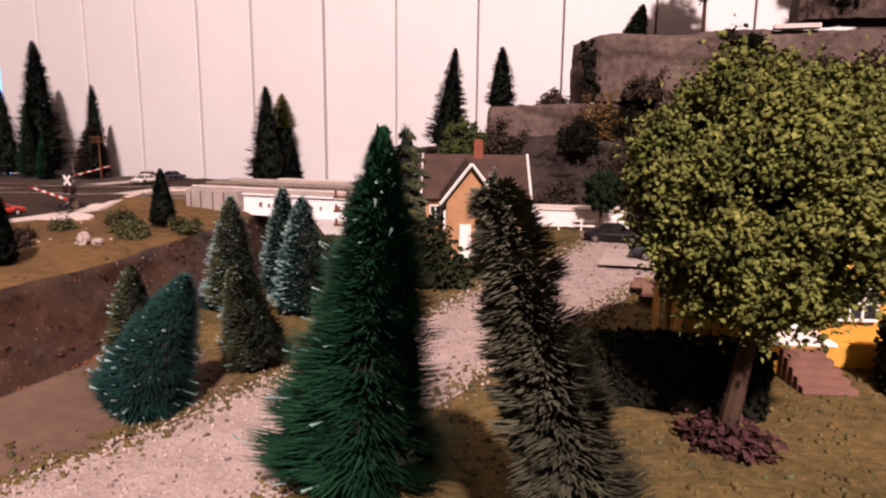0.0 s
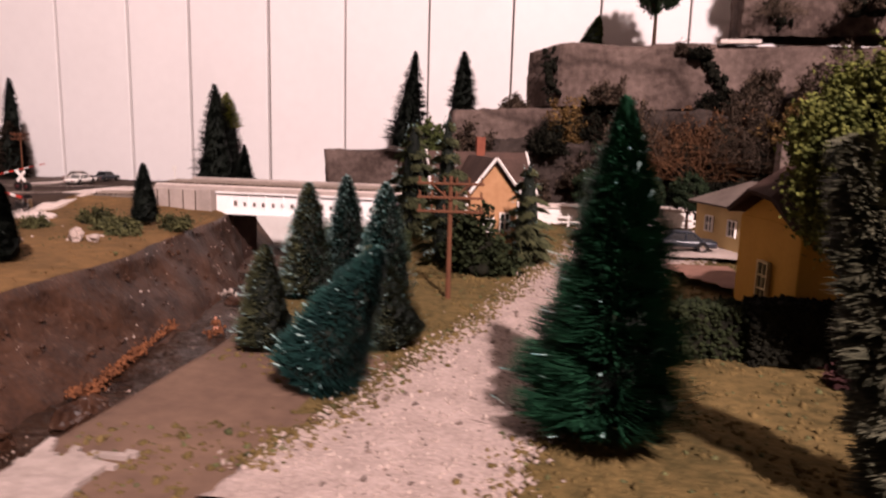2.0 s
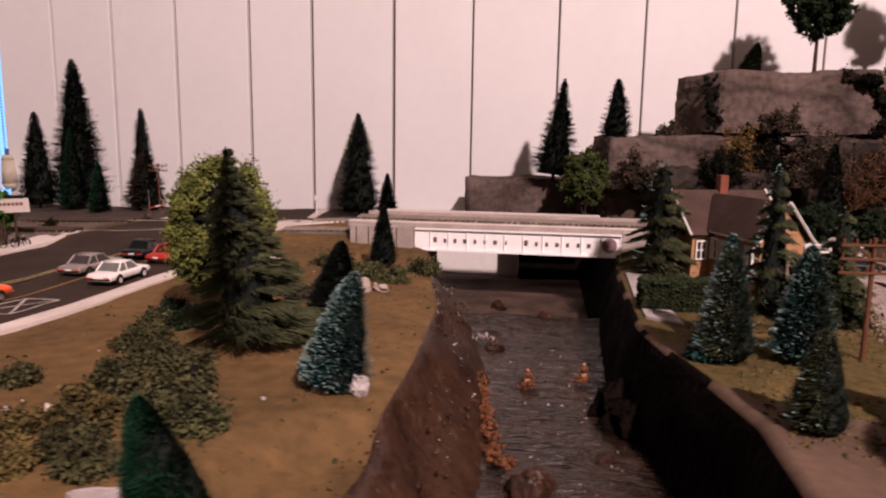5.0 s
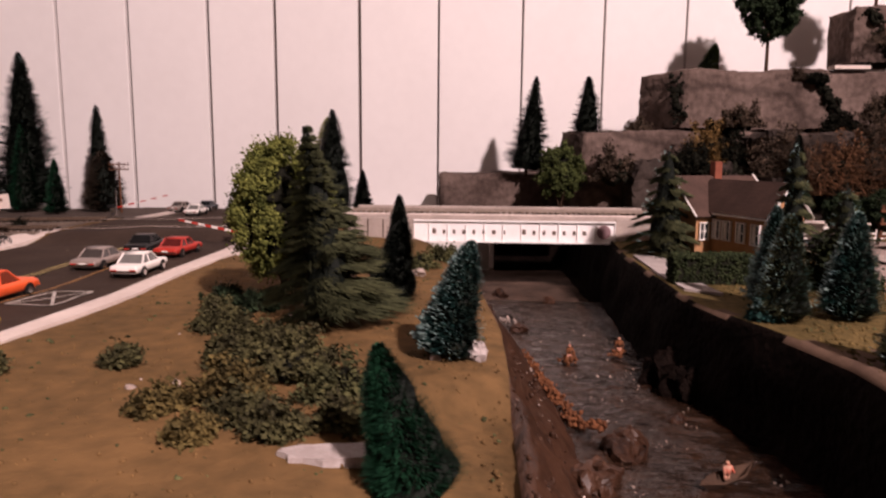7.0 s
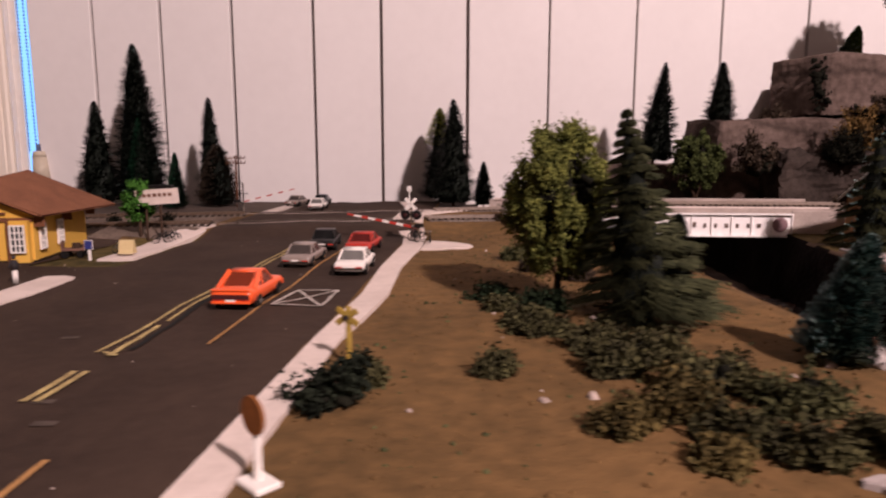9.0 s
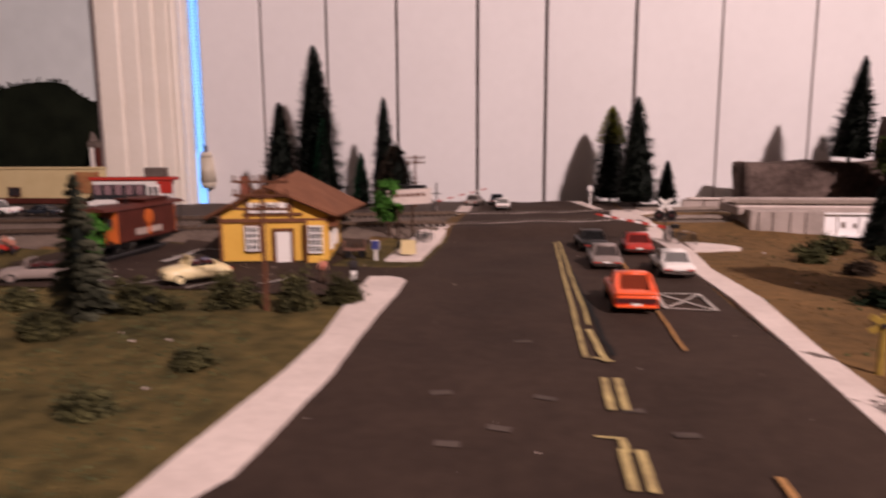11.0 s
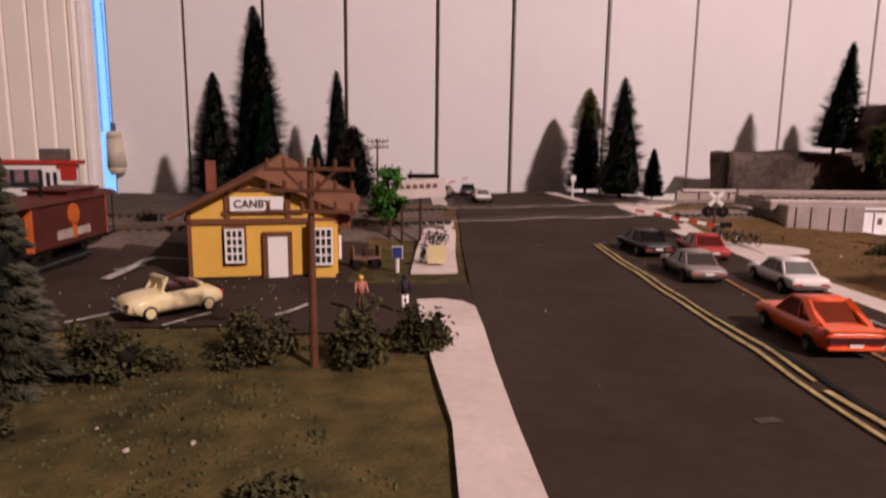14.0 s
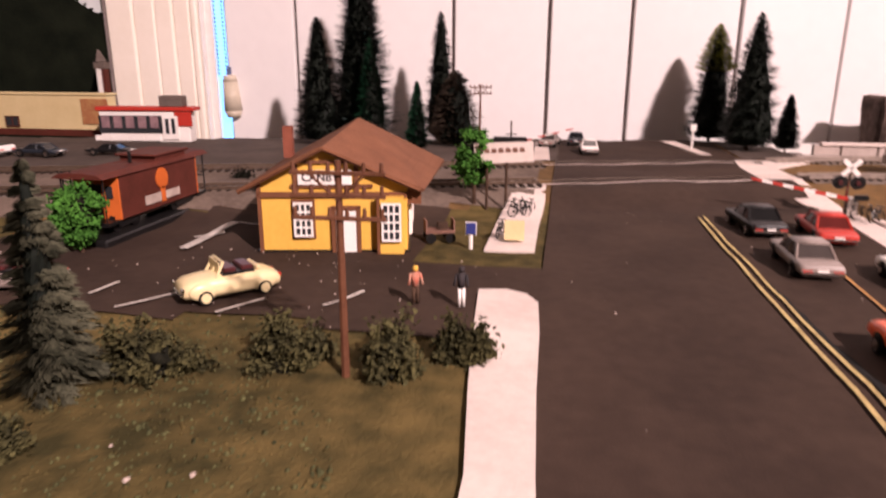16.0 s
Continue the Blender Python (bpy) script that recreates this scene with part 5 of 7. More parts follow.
HIGH_SCRUB = ((0.29, 0.92, 0.09, 0.05, 0.06, "l_ochre"), (0.31, 0.93, 0.13, 0.045, 0.055, "l_brown"), (0.27, 1.05, 0.145, 0.03, 0.04, "l_brown"), (0.35, 0.9, 0.13, 0.05, 0.07, "l_bush"), (0.36, 0.88, 0.09, 0.06, 0.08, "l_ochre"), (0.43, 0.9, 0.15, 0.06, 0.07, "l_brown"), (0.31, 0.86, 0.03, 0.05, 0.06, "l_rust"), (0.42, 0.84, 0.05, 0.07, 0.09, "l_brown"), (0.06, 1.02, 0.03, 0.03, 0.04, "l_brown"), (0.0, 0.98, 0.0, 0.03, 0.045, "l_brown"), (0.18, 1.115, 0.205, 0.016, 0.012, "l_brown"), (0.205, 1.1, 0.2, 0.014, 0.01, "l_dark"), (0.22, 1.06, 0.13, 0.025, 0.025, "l_dark"), (0.39, 1.06, 0.25, 0.04, 0.05, "l_brown"))
for bx, by, bz, rx, rz, mm in LOW_SCRUB + HIGH_SCRUB:
    bush("dry brown scrub on the hillside" if mm == "l_brown" else "rust and ochre autumn scrub on the hillside", bx, by, bz, rx, rx * 0.8, rz, 620, 0.0021, M[mm], group="scrub on the hill", leaves=8600, twig=1.6)

for bx, by, bz, rx, rz, mm in ((0.175, 0.955, 0.05, 0.055, 0.075, "l_rust"), (0.235, 0.950, 0.07, 0.05, 0.075, "l_brown"), (0.12, 0.975, 0.07, 0.04, 0.06, "l_brown"), (0.33, 0.915, 0.12, 0.05, 0.07, "l_brown"), (0.40, 0.90, 0.13, 0.06, 0.08, "l_brown"), (0.29, 1.085, 0.25, 0.035, 0.03, "l_brown")):
    tangle("tangle of dry reddish brown strands on the hillside", bx, by, bz, rx, rx * 0.8, rz, 520, 0.0004, M[mm], "scrub on the hill")

# vines hanging on the terraces
for x0, y0, z0, x1, z1 in ((0.20, 1.102, 0.212, 0.245, 0.150), (0.008, 1.108, 0.208, 0.012, 0.145), (0.27, 1.100, 0.30, 0.30, 0.24), (0.06, 1.098, 0.14, 0.10, 0.13)):
    c = np.stack([np.linspace(x0, x1, 90) + 0.005 * RS.randn(90), y0 + 0.003 * RS.randn(90), np.linspace(z0, z1, 90) + 0.004 * RS.randn(90)], 1)
    v, f = clumps(c, 0.0030 * (0.5 + RS.rand(90)), 0.6)
    tagged(arrays_part("vine", v, f, M["l_dark"], None), "dark vine hanging over the foam rock", "vine")

# ground cover: turf specks, grass and small stones, too many to count
def scatter(name, label, category, material, n, size, where, flat=0.6):
    pts = []
    while len(pts) < n:
        p = where()
        if p:
            pts.append(p)
    c = np.array(pts)
    v, f = clumps(c, size * (0.35 + 0.9 * RS.rand(len(c)) ** 2), 0.5)
    tagged(arrays_part(name, v, f, material, None), label, category, kind="stuff")


def west_spot():
    x, y = -1.15 + 0.40 * RS.rand(), 0.18 + 0.33 * RS.rand()
    return (x, y, ground_z(x, y)) if noise.noise((x * 14, y * 14, 2)) > -0.1 else None


def meadow_spot():
    y = 0.2 + 0.62 * RS.rand()
    x = -0.503 + 0.235 * RS.rand()
    return (x, y, ground_z(x, y)) if x < left_bank(y) - 0.003 else None


def turf_spot():
    x, y = -0.10 + 0.40 * RS.rand(), 0.28 + 0.60 * RS.rand()
    if x < right_bank(y) + 0.006 or y < front_edge(x) + 0.003 or gravel_in(x + 0.006 * RS.randn(), y) or noise.noise((x * 16, y * 16, 4)) < -0.2:
        return None
    return (x, y, ground_z(x, y))


def gravel_spot():
    x, y = -0.04 + 0.30 * RS.rand(), 0.285 + 0.56 * RS.rand()
    return (x, y, ground_z(x, y) + 0.0016) if gravel_in(x, y) else None


scatter("turf", "olive turf specks on the lawn", "turf", M["lawn"], 6000, 0.0007, west_spot)
scatter("turf", "dull green grass specks on the lawn", "turf", M["l_bush"], 7500, 0.0008, west_spot)
scatter("turf", "brown earth crumbs on the meadow", "soil", M["earth"], 2600, 0.0008, meadow_spot)
scatter("turf", "green specks on the meadow", "turf", M["l_bush"], 500, 0.0011, meadow_spot)
scatter("turf", "yellow-green turf on the east bank", "turf", M["turf"], 9000, 0.0011, turf_spot)
scatter("turf", "green turf flecks on the east bank", "turf", M["l_bush"], 1600, 0.0010, turf_spot)
scatter("gravel", "pale loose gravel stones", "gravel", M["paleston"], 6000, 0.00075, gravel_spot)
scatter("gravel", "dark crumbs in the gravel", "gravel", M["stone"], 600, 0.0009, gravel_spot)
def margin_spot():
    y = 0.30 + 0.50 * RS.rand()
    lo, hi = gravel_sides(y)
    x = (lo + 0.0035 + 0.0055 * RS.randn()) if RS.rand() < 0.6 else (hi - 0.0035 + 0.0055 * RS.randn())
    if y < front_edge(x) + 0.004 or x < right_bank(y) + 0.004:
        return None
    return (x, y, ground_z(x, y) + (0.0016 if gravel_in(x, y) else 0.0004))


scatter("turf", "ragged turf creeping over the gravel's margin", "turf", M["turf"], 5200, 0.0009, margin_spot)
scatter("turf", "olive grass crumbs along the gravel's margin", "turf", M["l_bush"], 900, 0.0008, margin_spot)
scatter("gravel", "gravel stones strewn into the grass", "gravel", M["paleston"], 1600, 0.0008, margin_spot)
scatter("stones", "pale chips on the meadow", "stone", M["paleston"], 26, 0.0022, meadow_spot)
scatter("stones", "pale chips on the lawn", "stone", M["paleston"], 22, 0.0016, west_spot)


def bank_spot():
    y, f = 0.25 + 0.6 * RS.rand(), RS.rand()
    return (left_bank(y) + 0.042 * f ** 1.25 + 0.001, y, -0.003 + (CREEK + 0.003) * f)


def road_spot():
    x, y = -0.715 + 0.185 * RS.rand(), 0.20 + 0.55 * RS.rand()
    return (x, y, ground_z(x, y) + 0.0013)


scatter("stones", "small glossy chips on the creek's bank", "stone", M["rock"], 320, 0.0015, bank_spot)
# pale specks serve as chips and as painted glints of the glossy bank
scatter("stones", "pale chips and painted glints on the creek's bank", "stone", M["paleston"], 120, 0.0008, bank_spot)
def lot_spot():
    x, y = -0.96 + 0.22 * RS.rand(), 0.50 + 0.12 * RS.rand()
    return (x, y, ground_z(x, y) + 0.0013)


scatter("grit", "pale grit on the parking lot", "grit", M["paleston"], 80, 0.0006, lot_spot)
scatter("grit", "pale grit on the asphalt", "grit", M["paleston"], 34, 0.00045, road_spot)

# ---- lettering ----
def letters(text, height, m, parent, local, label):
    cu = bpy.data.curves.new("lettering", "FONT")
    cu.body, cu.size, cu.extrude, cu.align_x, cu.align_y = text, height, height * 0.03, "CENTER", "CENTER"
    cu.offset = height * 0.018
    tmp = bpy.data.objects.new("lettering", cu)
    me = bpy.data.meshes.new_from_object(tmp)
    bpy.data.objects.remove(tmp)
    me.materials.clear()
    me.materials.append(m)
    ob = new("lettering", me)
    ob.parent = parent
    ob.matrix_local = local
    ob["label"] = label
    return ob


def window(parent, c, w, h, cols, rows, rz=0.0, frame_m="white", name="window"):
    """A window on a wall facing -y of its parent: frame, pane, glazing bars."""
    m = pose(*c, 0, 0, rz)
    t = 0.0009
    fr = bmesh.new()
    rings = []
    for y in (-0.0014, 0.0004):
        for dx, dz in ((w / 2 + t, h / 2 + t), (w / 2 - t * 0.2, h / 2 - t * 0.2)):
            rings.append([fr.verts.new((sx * dx, y, sz * dz)) for sx, sz in ((-1, -1), (1, -1), (1, 1), (-1, 1))])
    for p, q in ((0, 1), (2, 3), (0, 2), (1, 3)):
        for k in range(4):
            fr.faces.new((rings[p][k], rings[p][(k + 1) % 4], rings[q][(k + 1) % 4], rings[q][k]))
    bmesh.ops.transform(fr, matrix=m, verts=fr.verts[:])
    ob = part(name, fr, M[frame_m], parent, "pale window frame with glazing bars")
    pieces = [("pane", (0, 0.0002, 0), (w, 0.0008, h), "glass")]
    pieces += [("glazing_bar", (-w / 2 + w * i / cols, -0.0006, 0), (0.0009, 0.0012, h), frame_m) for i in range(1, cols)]
    pieces += [("glazing_bar", (0, -0.0005, -h / 2 + h * i / rows), (w, 0.0011, 0.0009), frame_m) for i in range(1, rows)]
    for nm, pc, ps, pm in pieces:
        g = bmesh.new()
        box(g, pc, ps)
        bmesh.ops.transform(g, matrix=m, verts=g.verts[:])
        part(nm, g, M[pm], ob)
    return ob


def poly_part(name, verts, faces, material, parent, label="", thick=0.0):
    bm = bmesh.new()
    vs = [bm.verts.new(v) for v in verts]
    fs = [bm.faces.new([vs[i] for i in f]) for f in faces]
    bmesh.ops.recalc_face_normals(bm, faces=fs)
    if thick:
        r = bmesh.ops.solidify(bm, geom=fs, thickness=thick)
    return part(name, bm, material, parent, label)


# ---- station ----
st = thing("station_building", "yellow wooden railway station with brown trim and brown roof", "building", (-0.8415, 0.612, 0.0), 11.5)
W, D, E = 0.0845, 0.104, 0.0415
bm = bmesh.new()
prism(bm, [(-W / 2, 0.0), (W / 2, 0.0), (W / 2, E), (-0.004, 0.0600), (-W / 2, E)], 0.0, D)
part("wall", bm, M["yellow"], st, "smooth yellow wall")
boxpart("plinth", (0, D / 2, 0.0008), (W + 0.0024, D + 0.0024, 0.0028), M["black"], st)
V = [(-W / 2 - 0.009, -0.006, E - 0.004), (W / 2 + 0.010, -0.006, E - 0.003), (W / 2 + 0.024, D + 0.012, E - 0.004), (-W / 2 - 0.009, D + 0.012, E - 0.004), (-0.004, -0.006, 0.0618), (0.009, D * 0.72, 0.0712)]
poly_part("roof", V, [(0, 4, 5, 3), (1, 2, 5, 4), (3, 5, 2)], M["roof"], st, "brown shingled hip roof with a front gable", 0.0018)
bm = bmesh.new()
for (xa, za), (xb, zb) in (((-W / 2 - 0.009, E - 0.0045), (-0.004, 0.0612)), ((W / 2 + 0.007, E - 0.0035), (-0.004, 0.0612))):
    rod(bm, (xa, -0.0068, za), (xb, -0.0068, zb), 0.0013, 0.0013, 4)
part("bargeboard", bm, M["trim"], st)
for c, s in (((0, -0.0008, 0.0345), (W, 0.0016, 0.0030)), ((-0.020, -0.0009, 0.045), (0.0026, 0.0018, 0.018)), ((0.014, -0.0009, 0.044), (0.0026, 0.0018, 0.016)), ((-0.003, -0.0009, 0.053), (0.028, 0.0016, 0.0018)), ((-0.041, -0.0008, 0.021), (0.0020, 0.0016, 0.040)), ((0.0, -0.0010, 0.0395), (0.046, 0.0016, 0.0018))):
    boxpart("trim_board", c, s, M["trim"], st)
boxpart("sign_board", (-0.0035, -0.0022, 0.0445), (0.030, 0.0018, 0.0082), M["white"], st, "white station name board", bevel=0.0003)
letters("CANBY", 0.0062, M["ink"], st, pose(-0.0060, -0.0033, 0.0445, 90, 0, 0), "black station name lettering")
door = boxpart("door", (0.0075, -0.0010, 0.0128), (0.0115, 0.0018, 0.0250), M["white"], st, "plain white door", bevel=0.0003)
bm = bmesh.new()
for c, s in (((0.0003, -0.0014, 0.0140), (0.0022, 0.0024, 0.028)), ((0.0147, -0.0014, 0.0140), (0.0022, 0.0024, 0.028)), ((0.0075, -0.0014, 0.0270), (0.0166, 0.0024, 0.0022))):
    box(bm, c, s)
part("door_frame", bm, M["trim"], st)
boxpart("window_trim", (-0.0165, -0.0007, 0.0205), (0.0130, 0.0014, 0.0225), M["trim"], st)
window(st, (-0.0165, -0.0022, 0.0205), 0.0088, 0.0180, 3, 4)
# angled bay at the corner
bay = bmesh.new()
prism(bay, [(0.026, 0.0), (0.0405, 0.0), (0.0405, 0.034), (0.026, 0.034)], -0.006, 0.0)
part("bay", bay, M["yellow"], st)
window(st, (0.0335, -0.0074, 0.0200), 0.0092, 0.0200, 3, 4)
window(st, (W / 2 + 0.0012, 0.012, 0.0200), 0.0085, 0.0190, 2, 4, 90)
window(st, (W / 2 + 0.0012, 0.045, 0.0200), 0.0085, 0.0190, 2, 4, 90)
boxpart("bay_trim", (0.0262, -0.0066, 0.018), (0.0016, 0.0016, 0.034), M["trim"], st)
boxpart("chimney", (-0.036, D * 0.62, 0.0565), (0.006, 0.006, 0.020), M["brick"], st, "red brick chimney")
for y in (0.0, D * 0.5, D):
    boxpart("eave_bracket", (W / 2 + 0.004, y + 0.002, E - 0.0085), (0.008, 0.0018, 0.0085), M["trim"], st)

# ---- caboose on display ----
cab = thing("caboose", "dark red railway caboose with orange ends on a display track", "railway car", (-0.991, 0.655, 0.0), 0.0)
cab.scale = (1.05, 1.06, 1.10)
boxpart("display_track", (0, 0, 0.0025), (0.034, 0.118, 0.005), M["black"], cab, "short black track under the car", bevel=0.001)
boxpart("body", (0, 0.002, 0.0245), (0.0290, 0.082, 0.0250), M["cabred"], cab, "oxide red wooden body", bevel=0.0006)
for s in (-1, 1):
    boxpart("end_wall", (0, 0.002 + s * 0.0415, 0.0245), (0.0284, 0.0012, 0.0246), M["caborange"], cab, "orange end wall")
    boxpart("end_door", (0, 0.002 + s * 0.0424, 0.0225), (0.0072, 0.0010, 0.0190), M["black"], cab)
    boxpart("end_window", (0.0085, 0.002 + s * 0.0424, 0.0275), (0.0042, 0.0010, 0.0068), M["glass"], cab)
    boxpart("platform", (0, 0.002 + s * 0.0475, 0.0115), (0.0275, 0.0120, 0.0020), M["black"], cab)
    rl = bmesh.new()
    for x in (-0.013, -0.006, 0.006, 0.013):
        rod(rl, (x, 0.002 + s * 0.0530, 0.0115), (x, 0.002 + s * 0.0530, 0.0240 if abs(x) < 0.01 else 0.0370), 0.0005, n=5)
    rod(rl, (-0.013, 0.002 + s * 0.0530, 0.0225), (0.013, 0.002 + s * 0.0530, 0.0225), 0.0005, n=5)
    part("railing", rl, M["black"], cab)
    ld = bmesh.new()
    for x in (-0.011, -0.006):
        rod(ld, (x, 0.002 + s * 0.0536, 0.0110), (x, 0.002 + s * 0.0536, 0.0405), 0.0005, n=5)
    for k in range(6):
        rod(ld, (-0.011, 0.002 + s * 0.0536, 0.015 + 0.004 * k), (-0.006, 0.002 + s * 0.0536, 0.015 + 0.004 * k), 0.0004, n=4)
    part("ladder", ld, M["black"], cab)
    for w in (-1, 1):
        tk = bmesh.new()
        for k in (-1, 1):
            rod(tk, (w * 0.0085 - 0.0015, s * 0.030 + k * 0.0085, 0.0098), (w * 0.0085 + 0.0015, s * 0.030 + k * 0.0085, 0.0098), 0.0048, n=14)
        box(tk, (w * 0.011, s * 0.030, 0.0100), (0.0018, 0.0200, 0.0040))
        part("truck", tk, M["black"], cab, "black wheel truck")
bm = bmesh.new()
prism(bm, [(-0.0160, 0.0368), (0.0160, 0.0368), (0.0120, 0.0392), (0.0, 0.0400), (-0.0120, 0.0392)], -0.0545, 0.0585)
part("roof", bm, M["cabred"], cab)
boxpart("cupola", (0, 0.018, 0.0397), (0.0250, 0.0340, 0.0044), M["cabred"], cab, bevel=0.0006)
boxpart("cupola_roof", (0, 0.018, 0.0425), (0.0280, 0.0390, 0.0014), M["cabred"], cab, bevel=0.0005)
bm = bmesh.new()
rod(bm, (0.0142, 0.002, 0.0290), (0.0153, 0.002, 0.0290), 0.0062, n=22)
part("emblem", bm, M["caborange"], cab, "round orange emblem")
boxpart("emblem_bar", (0.0151, -0.009, 0.0185), (0.0008, 0.0160, 0.0052), M["paleston"], cab, "pale lettering bar")
boxpart("emblem_bar", (0.0151, 0.012, 0.0185), (0.0008, 0.0150, 0.0046), M["paleston"], cab, "pale lettering bar")
boxpart("emblem_stem", (0.0149, 0.002, 0.0195), (0.0008, 0.0042, 0.0090), M["caborange"], cab)
boxpart("underframe", (0, 0.002, 0.0115), (0.0240, 0.0840, 0.0024), M["black"], cab)
bm = bmesh.new()
rod(bm, (0.004, -0.012, 0.040), (0.004, -0.012, 0.0465), 0.0010, n=8)
part("smoke_stack", bm, M["black"], cab)

# ---- vehicles ----
TINTS = {}


def tint(paint):
    """Clear plastic windows that take on the colour of the body inside."""
    if paint.name not in TINTS:
        c = [n for n in paint.node_tree.nodes if n.type == "VALTORGB"][0].color_ramp.elements[1].color
        TINTS[paint.name] = mat("window_" + paint.name, tuple(0.19 * v + 0.010 for v in c[:3]), None, 100, 0.12, spec=0.5)
    return TINTS[paint.name]


def old_body(bm, L, W, zb, zs):
    """Rounded post-war body, lofted through cross-sections from tail to nose."""
    rings = []
    for u, w, top, low in ((-0.5, 0.32, 0.60, 0.34), (-0.47, 0.41, 0.76, 0.28), (-0.40, 0.46, 0.90, 0.26), (-0.30, 0.485, 0.98, 0.26), (-0.15, 0.49, 1.02, 0.26),
                           (0.10, 0.49, 1.02, 0.26), (0.20, 0.475, 1.03, 0.26), (0.32, 0.45, 1.00, 0.26), (0.42, 0.42, 0.95, 0.27), (0.475, 0.37, 0.86, 0.30), (0.5, 0.28, 0.72, 0.34)):
        a, b, q = w * W, top * zs, low * zs
        pts = [(-a * 0.9, q), (-a, q + (b - q) * 0.25), (-a, q + (b - q) * 0.60), (-a * 0.90, q + (b - q) * 0.86), (-a * 0.66, b - (b - q) * 0.03), (0, b * 1.03)]
        pts += [(-y, z) for y, z in pts[-2::-1]]
        rings.append([bm.verts.new((u * L, y, z)) for y, z in pts])
    for r0, r1 in zip(rings, rings[1:]):
        for k in range(len(r0)):
            n = (k + 1) % len(r0)
            bm.faces.new((r0[k], r1[k], r1[n], r0[n]))
    bm.faces.new(rings[0])
    bm.faces.new(rings[-1][::-1])
    bmesh.ops.recalc_face_normals(bm, faces=bm.faces[:])


# stations from tail to nose: place along the length, half width, height of the deck, height of the sill
SHAPES = {
    "sedan": ((-0.5, 0.43, 0.78, 1.25), (-0.494, 0.462, 0.90, 1.0), (-0.47, 0.478, 0.97, 1.0), (-0.32, 0.490, 1.0, 1.0), (0.0, 0.492, 1.01, 1.0), (0.22, 0.490, 1.02, 1.0), (0.40, 0.484, 0.97, 1.0), (0.475, 0.472, 0.91, 1.0), (0.495, 0.455, 0.82, 1.1), (0.5, 0.43, 0.70, 1.3)),
    "muscle": ((-0.5, 0.42, 0.88, 1.7), (-0.494, 0.455, 1.00, 1.4), (-0.46, 0.478, 1.08, 1.2), (-0.34, 0.500, 1.09, 1.0), (-0.22, 0.496, 1.05, 1.0), (-0.02, 0.462, 0.98, 1.0), (0.16, 0.474, 0.98, 1.0), (0.32, 0.494, 0.99, 1.0), (0.44, 0.484, 0.92, 1.0), (0.49, 0.462, 0.80, 1.2), (0.5, 0.44, 0.66, 1.5)),
    "pickup": ((-0.5, 0.45, 0.92, 1.3), (-0.492, 0.475, 1.0, 1.1), (-0.2, 0.485, 1.01, 1.0), (0.16, 0.485, 1.02, 1.0), (0.40, 0.475, 0.98, 1.0), (0.48, 0.462, 0.90, 1.0), (0.5, 0.43, 0.76, 1.3)),
}


def car_body(bm, style, L, W, zb, zs):
    """Lower body lofted through rounded cross-sections, with a shoulder crease and tucked sills."""
    rings = []
    for u, w, top, low in SHAPES[style]:
        a, t, q = w * W, top * zs, low * zb
        h = t - q
        pts = [(-a * 0.84, q), (-a * 0.95, q + h * 0.16), (-a, q + h * 0.52), (-a * 0.995, q + h * 0.70), (-a * 0.93, q + h * 0.93), (-a * 0.80, t), (-a * 0.40, t + h * 0.02), (0, t + h * 0.035)]
        pts += [(-y, z) for y, z in pts[-2::-1]]
        rings.append([bm.verts.new((u * L, y, z)) for y, z in pts])
    for r0, r1 in zip(rings, rings[1:]):
        for k in range(len(r0)):
            n = (k + 1) % len(r0)
            bm.faces.new((r0[k], r1[k], r1[n], r0[n]))
    bm.faces.new(rings[0])
    bm.faces.new(rings[-1][::-1])


